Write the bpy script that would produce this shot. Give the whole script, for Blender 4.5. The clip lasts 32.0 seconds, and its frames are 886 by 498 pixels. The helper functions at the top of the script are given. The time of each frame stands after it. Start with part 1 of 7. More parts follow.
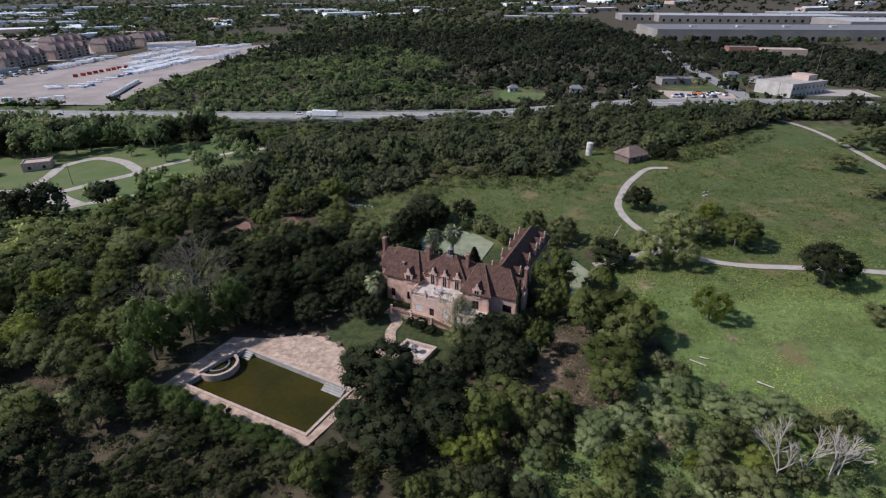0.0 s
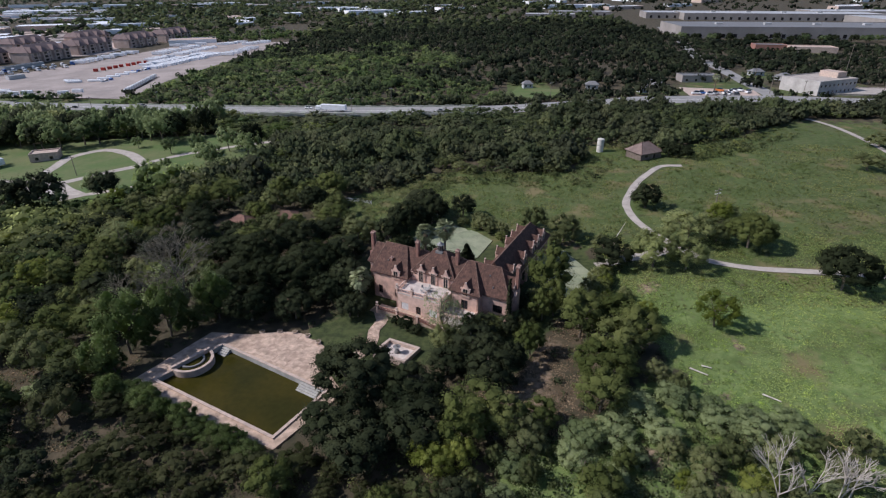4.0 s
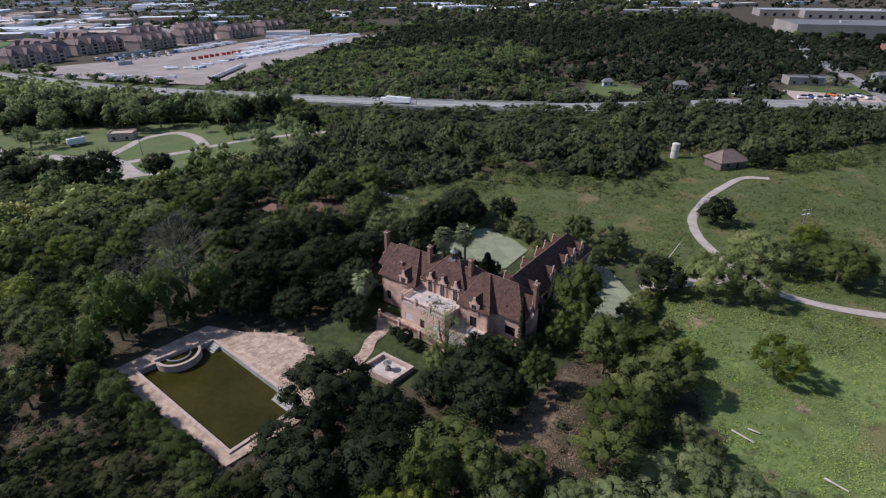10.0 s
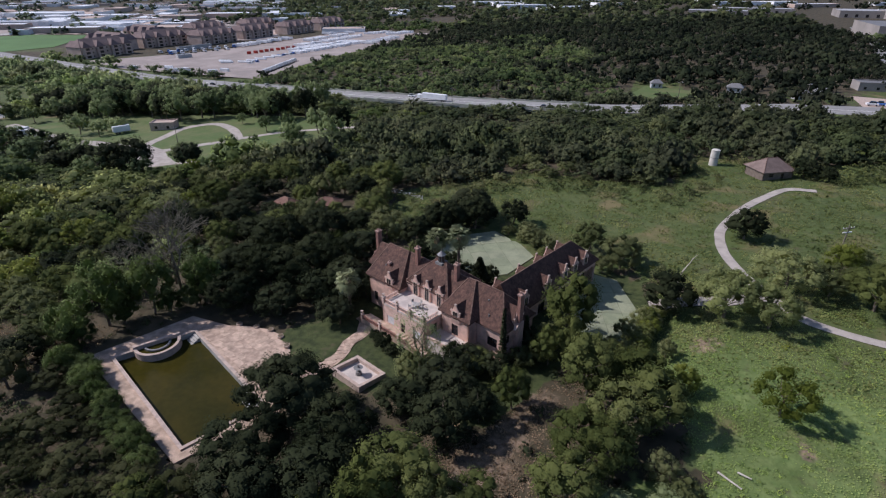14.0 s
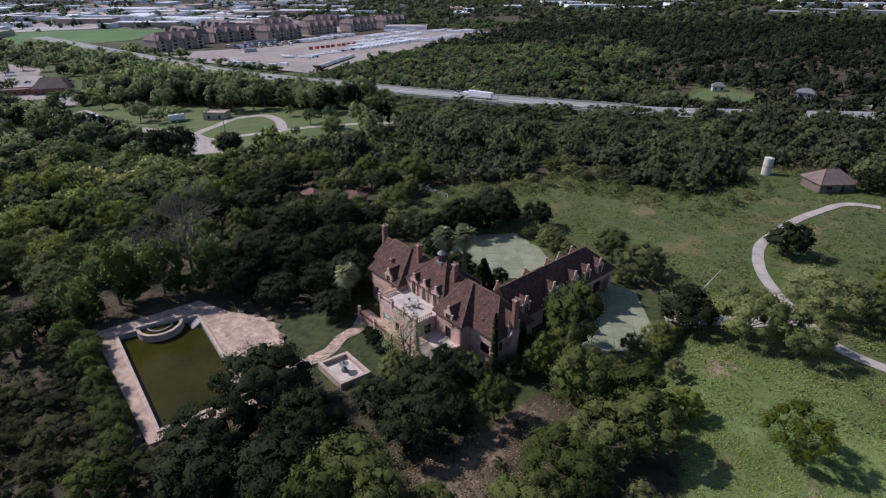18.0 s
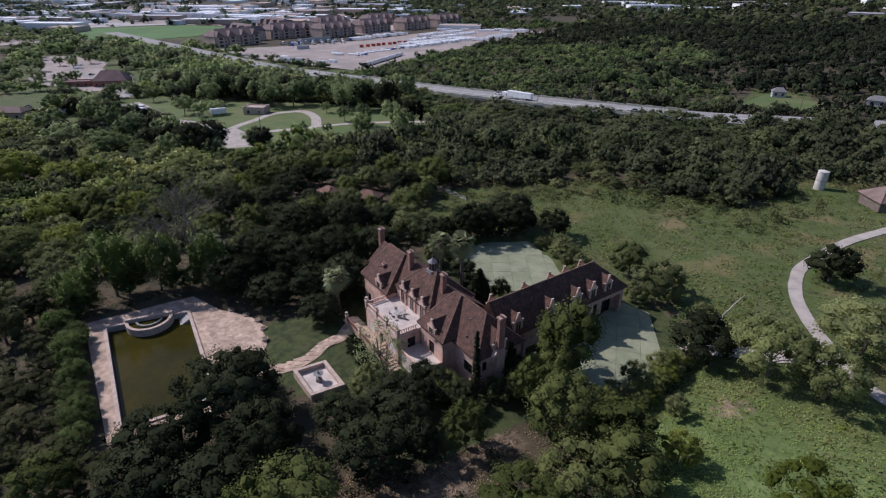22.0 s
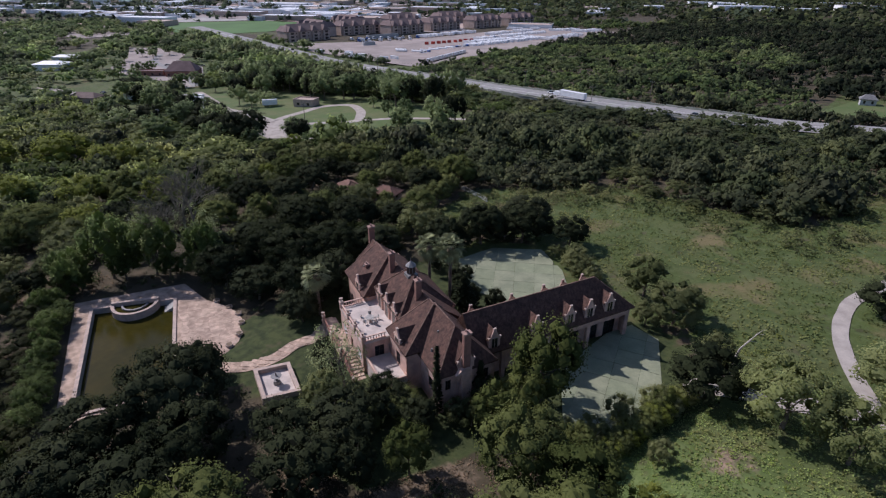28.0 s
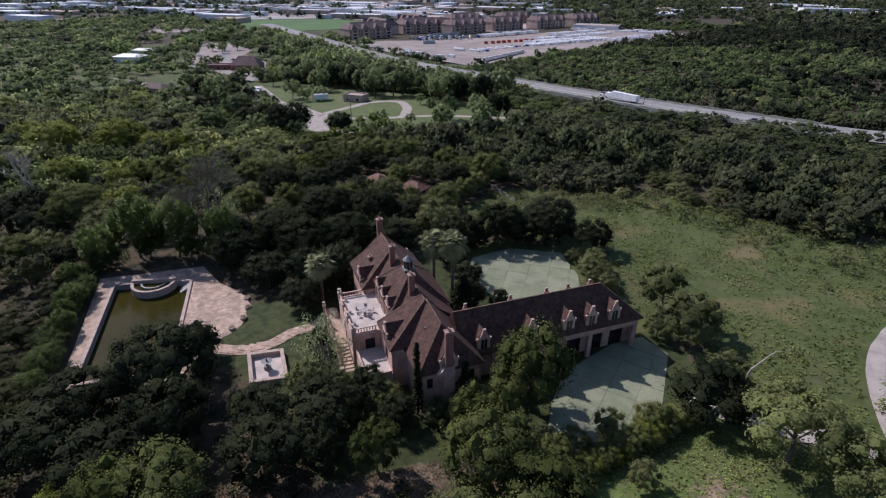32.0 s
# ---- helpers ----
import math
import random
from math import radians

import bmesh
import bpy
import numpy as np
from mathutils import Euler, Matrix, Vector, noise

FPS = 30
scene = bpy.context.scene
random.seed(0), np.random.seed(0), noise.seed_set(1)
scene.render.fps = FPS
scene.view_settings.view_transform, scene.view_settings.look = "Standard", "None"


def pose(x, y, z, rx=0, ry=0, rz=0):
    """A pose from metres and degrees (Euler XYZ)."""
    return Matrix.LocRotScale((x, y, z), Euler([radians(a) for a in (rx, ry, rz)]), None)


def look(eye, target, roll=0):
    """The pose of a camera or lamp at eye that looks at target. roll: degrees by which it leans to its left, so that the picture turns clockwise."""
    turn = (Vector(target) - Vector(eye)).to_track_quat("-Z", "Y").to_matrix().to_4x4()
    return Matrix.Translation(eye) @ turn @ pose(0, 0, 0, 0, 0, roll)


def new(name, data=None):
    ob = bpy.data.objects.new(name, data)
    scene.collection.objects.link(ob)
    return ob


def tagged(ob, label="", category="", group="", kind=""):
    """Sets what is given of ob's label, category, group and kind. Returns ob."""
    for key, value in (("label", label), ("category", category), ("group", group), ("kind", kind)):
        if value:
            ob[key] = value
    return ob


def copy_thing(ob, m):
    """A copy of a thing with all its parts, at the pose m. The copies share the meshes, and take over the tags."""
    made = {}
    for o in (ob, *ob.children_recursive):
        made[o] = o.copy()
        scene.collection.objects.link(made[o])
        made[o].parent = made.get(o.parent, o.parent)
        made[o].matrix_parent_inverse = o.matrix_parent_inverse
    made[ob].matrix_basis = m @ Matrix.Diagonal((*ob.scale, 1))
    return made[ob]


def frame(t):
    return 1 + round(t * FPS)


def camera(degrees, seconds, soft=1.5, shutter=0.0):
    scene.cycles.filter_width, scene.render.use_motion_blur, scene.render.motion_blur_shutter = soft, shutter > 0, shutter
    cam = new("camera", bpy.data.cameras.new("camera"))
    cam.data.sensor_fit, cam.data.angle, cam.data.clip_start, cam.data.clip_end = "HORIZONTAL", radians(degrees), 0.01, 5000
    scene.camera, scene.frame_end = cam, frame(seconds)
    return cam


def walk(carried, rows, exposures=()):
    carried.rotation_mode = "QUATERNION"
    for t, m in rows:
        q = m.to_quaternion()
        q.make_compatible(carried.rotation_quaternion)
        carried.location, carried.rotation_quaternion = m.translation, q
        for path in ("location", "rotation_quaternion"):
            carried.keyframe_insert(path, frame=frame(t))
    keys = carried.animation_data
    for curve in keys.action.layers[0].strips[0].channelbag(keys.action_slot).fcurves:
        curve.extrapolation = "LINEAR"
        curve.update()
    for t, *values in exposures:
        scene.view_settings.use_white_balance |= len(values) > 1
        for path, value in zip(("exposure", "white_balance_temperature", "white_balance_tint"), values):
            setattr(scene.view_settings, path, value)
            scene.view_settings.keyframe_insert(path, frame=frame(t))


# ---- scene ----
cam = camera(78.7, 32.0, soft=1.2)
METRES, EYE, TILT, LEAN, TURN = 96.0, 74.0, -26.5, 0.0, 0.0
ROWS = [
    (0.0, 0.0, 0.0, 0.0, 0.0, 0.0, -0.0),
    (0.5, 0.0121, 0.007, -0.0015, 0.04, -0.0, 0.01),
    (1.0, 0.0237, 0.0145, -0.0032, 0.06, 0.0, 0.02),
    (1.5, 0.0341, 0.0224, -0.0047, 0.06, -0.0, 0.02),
    (2.0, 0.0434, 0.0305, -0.0061, 0.09, -0.01, 0.01),
    (2.5, 0.052, 0.0396, -0.0075, 0.58, -0.02, -0.25),
    (3.0, 0.0598, 0.0498, -0.0084, 1.38, -0.06, -0.67),
    (3.5, 0.0679, 0.0591, -0.0085, 1.76, -0.06, -0.85),
    (5.5, 0.0996, 0.1053, -0.006, 3.97, -0.17, -1.88),
    (6.0, 0.1091, 0.1178, -0.0044, 4.79, -0.23, -2.27),
    (6.5, 0.1195, 0.1309, -0.0023, 5.64, -0.3, -2.71),
    (7.0, 0.1309, 0.144, -0.0001, 6.52, -0.38, -3.12),
    (7.5, 0.1427, 0.1575, 0.0024, 7.49, -0.47, -3.64),
    (8.0, 0.1564, 0.1709, 0.0054, 8.19, -0.53, -3.96),
    (8.5, 0.1712, 0.1848, 0.0086, 8.39, -0.55, -4.06),
    (9.0, 0.1857, 0.1985, 0.0124, 8.61, -0.57, -4.15),
    (9.5, 0.1999, 0.2133, 0.0164, 9.55, -0.65, -4.6),
    (10.0, 0.2161, 0.2282, 0.0206, 10.82, -0.78, -5.24),
    (10.5, 0.2321, 0.2424, 0.0244, 11.69, -0.88, -5.66),
    (11.0, 0.2472, 0.2555, 0.0285, 12.04, -0.94, -5.85),
    (11.5, 0.2622, 0.2673, 0.032, 12.49, -0.98, -6.06),
    (12.0, 0.2769, 0.278, 0.0347, 13.15, -1.07, -6.42),
    (12.5, 0.2917, 0.2884, 0.0369, 13.8, -1.15, -6.74),
    (13.0, 0.306, 0.2988, 0.0389, 14.45, -1.22, -7.07),
    (13.5, 0.3195, 0.3086, 0.0406, 15.34, -1.35, -7.5),
    (14.0, 0.3329, 0.318, 0.0415, 16.35, -1.48, -8.01),
    (14.5, 0.3461, 0.3278, 0.0435, 17.39, -1.64, -8.51),
    (16.5, 0.3947, 0.365, 0.0511, 19.4, -1.96, -9.49),
    (17.0, 0.4055, 0.3739, 0.0526, 20.35, -2.13, -9.95),
    (17.5, 0.416, 0.3835, 0.0546, 21.35, -2.3, -10.41),
    (18.0, 0.4258, 0.3942, 0.0569, 22.53, -2.53, -10.96),
    (18.5, 0.4368, 0.4055, 0.0594, 23.96, -2.82, -11.62),
    (19.0, 0.4468, 0.418, 0.0623, 25.59, -3.17, -12.35),
    (19.5, 0.4575, 0.4319, 0.0663, 26.9, -3.47, -12.93),
    (20.0, 0.4668, 0.4454, 0.071, 27.18, -3.52, -13.02),
    (20.5, 0.4752, 0.4602, 0.0764, 27.37, -3.55, -13.11),
    (21.0, 0.4824, 0.4752, 0.0821, 27.67, -3.61, -13.23),
    (21.5, 0.4888, 0.4892, 0.0876, 27.88, -3.65, -13.31),
    (22.0, 0.494, 0.5027, 0.0921, 28.09, -3.69, -13.4),
    (22.5, 0.4991, 0.5153, 0.0961, 28.22, -3.72, -13.45),
    (23.0, 0.5041, 0.5282, 0.0997, 28.51, -3.76, -13.58),
    (23.5, 0.5087, 0.5409, 0.1033, 29.0, -3.88, -13.8),
    (24.0, 0.5143, 0.5542, 0.1071, 29.63, -4.04, -14.05),
    (24.5, 0.5199, 0.5673, 0.1106, 30.16, -4.15, -14.28),
    (26.5, 0.5486, 0.6161, 0.1233, 32.71, -4.83, -15.33),
    (27.0, 0.557, 0.6277, 0.1255, 33.62, -5.08, -15.7),
    (27.5, 0.566, 0.6391, 0.1282, 34.46, -5.3, -16.03),
    (28.0, 0.5746, 0.6505, 0.1309, 35.51, -5.6, -16.43),
    (28.5, 0.5834, 0.6623, 0.1339, 36.63, -5.93, -16.86),
    (29.0, 0.5925, 0.6737, 0.1365, 37.49, -6.17, -17.19),
    (29.5, 0.6014, 0.6839, 0.1386, 37.9, -6.28, -17.33),
    (30.0, 0.6106, 0.6931, 0.1405, 38.34, -6.4, -17.48),
    (30.5, 0.619, 0.7018, 0.1433, 39.11, -6.62, -17.75),
    (31.0, 0.6263, 0.7106, 0.1456, 40.17, -6.94, -18.16),
    (31.5, 0.6324, 0.7192, 0.1482, 41.31, -7.3, -18.55),
    (32.0, 0.6378, 0.7279, 0.1511, 42.14, -7.55, -18.85),
]
walk(cam, [(t, pose(0, 0, EYE, TILT, LEAN, TURN) @ pose(METRES * x, METRES * y, METRES * z, 90 + pitch, roll, yaw)) for t, x, y, z, yaw, pitch, roll in ROWS],
     exposures=[(0.0, 0.03, 5600, 15), (6.0, 0.02, 5600, 16), (13.0, -0.03, 5590, 18), (19.0, -0.09, 5570, 20), (25.0, -0.12, 5570, 21), (32.0, -0.12, 5570, 22)])

# ---- sky and sun ----
SUN_ELEV, SUN_AZ = radians(42), radians(184)      # azimuth of the sun, counter-clockwise from +x
world = bpy.data.worlds.new("world")
scene.world = world
world.use_nodes = True
wn = world.node_tree
sky = wn.nodes.new("ShaderNodeTexSky")
sky.sky_type, sky.sun_disc = "NISHITA", False
sky.sun_elevation, sky.sun_rotation = SUN_ELEV, radians(90) - SUN_AZ
wn.links.new(sky.outputs[0], wn.nodes["Background"].inputs[0])
wn.nodes["Background"].inputs[1].default_value = 0.092
sun_data = bpy.data.lights.new("sun", "SUN")
sun_data.energy, sun_data.angle, sun_data.color = 4.25, radians(0.6), (1.0, 0.90, 0.77)
sun = new("sun", sun_data)
sun.matrix_world = look((math.cos(SUN_AZ) * math.cos(SUN_ELEV) * 300, math.sin(SUN_AZ) * math.cos(SUN_ELEV) * 300 + 120, math.sin(SUN_ELEV) * 300), (0, 120, 0))


# ---- terrain ----
def smooth(a, b, x):
    k = min(1.0, max(0.0, (x - a) / (b - a)))
    return k * k * (3 - 2 * k)


def terr(x, y):
    """Height of the ground: a slope that falls to the west, flat round the pool and the mansion."""
    z = max(-14.5, min(5.0, 0.045 * x))
    d = math.hypot((x + 40) / 30, (y - 92) / 24)
    z += (-1.6 - z) * (1 - smooth(0.9, 1.5, d))
    d = math.hypot((x - 10) / 36, (y - 128) / 36)
    z += (0.0 - z) * (1 - smooth(0.8, 1.35, d))
    return z


# ---- materials ----
def material(name, color, rough=0.8, vary=0.15, scale=1.0, color2=None, bump=0.0, bump_scale=8.0, metal=0.0, obj_random=0.0, island=0.0, spec=0.3, detail=6.0):
    """A node material: two noises (large stains, fine grain) between two tints, with relief."""
    m = bpy.data.materials.new(name)
    m.use_nodes = True
    nt = m.node_tree
    n, l = nt.nodes, nt.links
    b = n["Principled BSDF"]
    b.inputs["Roughness"].default_value, b.inputs["Metallic"].default_value = rough, metal
    b.inputs["Specular IOR Level"].default_value = spec
    geo = n.new("ShaderNodeNewGeometry")
    big = n.new("ShaderNodeTexNoise")
    big.inputs["Scale"].default_value, big.inputs["Detail"].default_value = scale, detail
    fine = n.new("ShaderNodeTexNoise")
    fine.inputs["Scale"].default_value, fine.inputs["Detail"].default_value = scale * 9, 4.0
    for t in (big, fine):
        l.new(geo.outputs["Position"], t.inputs["Vector"])
    ramp = n.new("ShaderNodeValToRGB")
    c2 = color2 or [c * (1 - vary) for c in color]
    c1 = color if color2 else [min(1, c * (1 + vary)) for c in color]
    ramp.color_ramp.elements[0].position, ramp.color_ramp.elements[1].position = 0.36, 0.64
    ramp.color_ramp.elements[0].color, ramp.color_ramp.elements[1].color = (*c2, 1), (*c1, 1)
    l.new(big.outputs["Fac"], ramp.inputs[0])
    hsv = n.new("ShaderNodeHueSaturation")
    l.new(ramp.outputs[0], hsv.inputs["Color"])
    add = n.new("ShaderNodeMath")
    add.operation, add.inputs[1].default_value, add.inputs[2].default_value = "MULTIPLY_ADD", 2 * vary, 1 - vary
    l.new(fine.outputs["Fac"], add.inputs[0])
    value = add.outputs[0]
    for amount, node, out in ((obj_random, "ShaderNodeObjectInfo", "Random"), (island, "ShaderNodeNewGeometry", "Random Per Island")):
        if amount:
            src = n.new(node)
            k = n.new("ShaderNodeMath")
            k.operation, k.inputs[1].default_value, k.inputs[2].default_value = "MULTIPLY_ADD", 2 * amount, 1 - amount
            l.new(src.outputs[out], k.inputs[0])
            mul = n.new("ShaderNodeMath")
            mul.operation = "MULTIPLY"
            l.new(value, mul.inputs[0]), l.new(k.outputs[0], mul.inputs[1])
            value = mul.outputs[0]
    l.new(value, hsv.inputs["Value"])
    l.new(hsv.outputs[0], b.inputs["Base Color"])
    if bump:
        bt = n.new("ShaderNodeTexNoise")
        bt.inputs["Scale"].default_value, bt.inputs["Detail"].default_value = bump_scale, 5.0
        l.new(geo.outputs["Position"], bt.inputs["Vector"])
        bn = n.new("ShaderNodeBump")
        bn.inputs["Strength"].default_value, bn.inputs["Distance"].default_value = min(1, bump), 0.1
        l.new(bt.outputs["Fac"], bn.inputs["Height"]), l.new(bn.outputs[0], b.inputs["Normal"])
    return m


def leaf_material(name, dark, light, scale=0.12, shaped=True, thin=0.7):
    """Foliage: colour drifts from tree to tree and from leaf to leaf; some light passes through."""
    m = material(name, light, rough=0.8, vary=0.12, scale=scale, color2=dark, obj_random=0.26, island=0.12, spec=0.03)
    n, l = m.node_tree.nodes, m.node_tree.links
    hsv = next(x for x in n if x.bl_idname == "ShaderNodeHueSaturation")
    tint = n.new("ShaderNodeAttribute")
    tint.attribute_name = "tint"
    dry = n.new("ShaderNodeAttribute")            # some crowns are browner and greyer than others
    dry.attribute_name = "dry"
    own = n.new("ShaderNodeObjectInfo")
    own_dry = n.new("ShaderNodeMath")
    own_dry.operation, own_dry.inputs[1].default_value = "MULTIPLY_ADD", 0.7
    l.new(own.outputs["Random"], own_dry.inputs[0]), l.new(dry.outputs["Fac"], own_dry.inputs[2])
    for socket, amount, base, drier in ((hsv.inputs["Hue"], -0.014, 0.505, -0.024), (hsv.inputs["Saturation"], 0.1, 1.02, -0.14)):
        k = n.new("ShaderNodeMath")
        k.operation, k.inputs[1].default_value, k.inputs[2].default_value = "MULTIPLY_ADD", amount, base
        k2 = n.new("ShaderNodeMath")
        k2.operation, k2.inputs[1].default_value = "MULTIPLY_ADD", drier
        l.new(tint.outputs["Fac"], k.inputs[0]), l.new(own_dry.outputs[0], k2.inputs[0]), l.new(k.outputs[0], k2.inputs[2]), l.new(k2.outputs[0], socket)
    old = hsv.inputs["Value"].links[0].from_socket
    k = n.new("ShaderNodeMath")
    k.operation, k.inputs[1].default_value, k.inputs[2].default_value = "MULTIPLY_ADD", 0.46, 1.0
    mul = n.new("ShaderNodeMath")
    mul.operation = "MULTIPLY"
    l.new(tint.outputs["Fac"], k.inputs[0]), l.new(k.outputs[0], mul.inputs[0]), l.new(old, mul.inputs[1]), l.new(mul.outputs[0], hsv.inputs["Value"])
    b, out = n["Principled BSDF"], n["Material Output"]
    tr = n.new("ShaderNodeBsdfTranslucent")
    mix = n.new("ShaderNodeAddShader")            # a leaf gives back light on one side and lets some through
    dim = n.new("ShaderNodeHueSaturation")
    dim.inputs["Value"].default_value = thin
    if shaped:                                    # leaf clumps shade as the rounded bough they sit on
        facing = n.new("ShaderNodeAttribute")
        facing.attribute_name = "facing"
        turn = n.new("ShaderNodeVectorTransform")
        turn.vector_type, turn.convert_from, turn.convert_to = "NORMAL", "OBJECT", "WORLD"
        l.new(facing.outputs["Vector"], turn.inputs[0])
        l.new(turn.outputs[0], b.inputs["Normal"])
    l.new(b.inputs["Base Color"].links[0].from_socket, dim.inputs["Color"]), l.new(dim.outputs[0], tr.inputs["Color"])
    l.new(b.outputs[0], mix.inputs[0]), l.new(tr.outputs[0], mix.inputs[1]), l.new(mix.outputs[0], out.inputs["Surface"])
    return m


OAK = leaf_material("oak_leaves", (0.016, 0.022, 0.010), (0.034, 0.041, 0.019), 0.12, thin=0.12)
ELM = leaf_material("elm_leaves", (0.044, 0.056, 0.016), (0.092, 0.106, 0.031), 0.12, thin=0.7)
# brighter copy of SCRUB: light scattered among near leaves is put into it
BRIGHT_SCRUB = leaf_material("bright_scrub_leaves", (0.049, 0.058, 0.023), (0.101, 0.111, 0.044), 0.12, thin=1.1)
LIME = leaf_material("young_leaves", (0.056, 0.070, 0.013), (0.100, 0.114, 0.022), 0.12, thin=1.7)
SCRUB = leaf_material("scrub_leaves", (0.030, 0.039, 0.018), (0.056, 0.067, 0.031), 0.08, thin=0.8)
LIMEGRASS = leaf_material("weed_leaves", (0.132, 0.184, 0.050), (0.226, 0.272, 0.086), 0.05, thin=0.7)
TUFT = leaf_material("grass_tufts", (0.060, 0.080, 0.022), (0.118, 0.130, 0.040), 0.05, thin=0.7)
YOUNG = leaf_material("young_wood_leaves", (0.050, 0.070, 0.028), (0.098, 0.122, 0.050), 0.05, thin=0.8)
OLIVE = leaf_material("olive_leaves", (0.086, 0.100, 0.038), (0.165, 0.180, 0.070), 0.12, thin=1.3)
CREEKLEAF = leaf_material("creek_leaves", (0.033, 0.044, 0.016), (0.070, 0.084, 0.030), 0.03, thin=2.1)
# very dark green: cloud shade over the far woods is put into it
SHADED_WOOD = leaf_material("shaded_woodland_leaves", (0.012, 0.017, 0.010), (0.027, 0.034, 0.018), 0.03, thin=0.5)
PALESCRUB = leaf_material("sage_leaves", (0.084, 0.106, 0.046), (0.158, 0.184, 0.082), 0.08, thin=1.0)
# park green with some of the distance haze mixed into the colour
HAZED_PARKLEAF = leaf_material("hazed_park_leaves", (0.046, 0.064, 0.028), (0.100, 0.124, 0.053), 0.03, thin=1.5)
DUSKY = leaf_material("hackberry_leaves", (0.020, 0.029, 0.010), (0.040, 0.052, 0.018), 0.12, thin=4.0)
# paler, bluer green: the haze over far trees is put into this colour
HAZED_LEAF = leaf_material("hazed_leaves", (0.033, 0.047, 0.029), (0.068, 0.087, 0.053), 0.03, thin=0.5)
# brown brush, darkened further: the dimmer light west of the pool is painted in
SHADED_BRUSH = leaf_material("shaded_brush_leaves", (0.017, 0.020, 0.008), (0.036, 0.040, 0.016), 0.1, thin=1.7)
BARK = material("bark", (0.16, 0.13, 0.10), 0.95, 0.3, 1.5, bump=0.6)
GRAVEL = material("pale_gravel", (0.40, 0.355, 0.31), 0.95, 0.15, 0.4, bump=0.3)
ASPHALT = material("worn_asphalt", (0.28, 0.27, 0.255), 0.9, 0.12, 0.15)
CONCRETE = material("stained_concrete", (0.34, 0.34, 0.29), 0.9, 0.16, 0.25, color2=(0.27, 0.29, 0.23))
DECKSTONE = material("pool_deck_stone", (0.58, 0.43, 0.325), 0.9, 0.26, 0.6, color2=(0.34, 0.25, 0.185), bump=0.4)
LOT = material("dirt_lot", (0.385, 0.325, 0.29), 0.95, 0.2, 0.05, color2=(0.285, 0.245, 0.22))
LAWN = material("park_lawn", (0.085, 0.13, 0.035), 0.9, 0.2, 0.08, color2=(0.13, 0.145, 0.055))
STUCCO = material("pink_stucco", (0.70, 0.46, 0.36), 0.85, 0.16, 0.6, color2=(0.46, 0.31, 0.255), bump=0.3)
WHITE = material("white_paint", (0.72, 0.70, 0.67), 0.6, 0.06, 1.0)
GLASS_DARK = material("dark_window", (0.02, 0.02, 0.022), 0.12, 0.1, 1.0, spec=0.5)


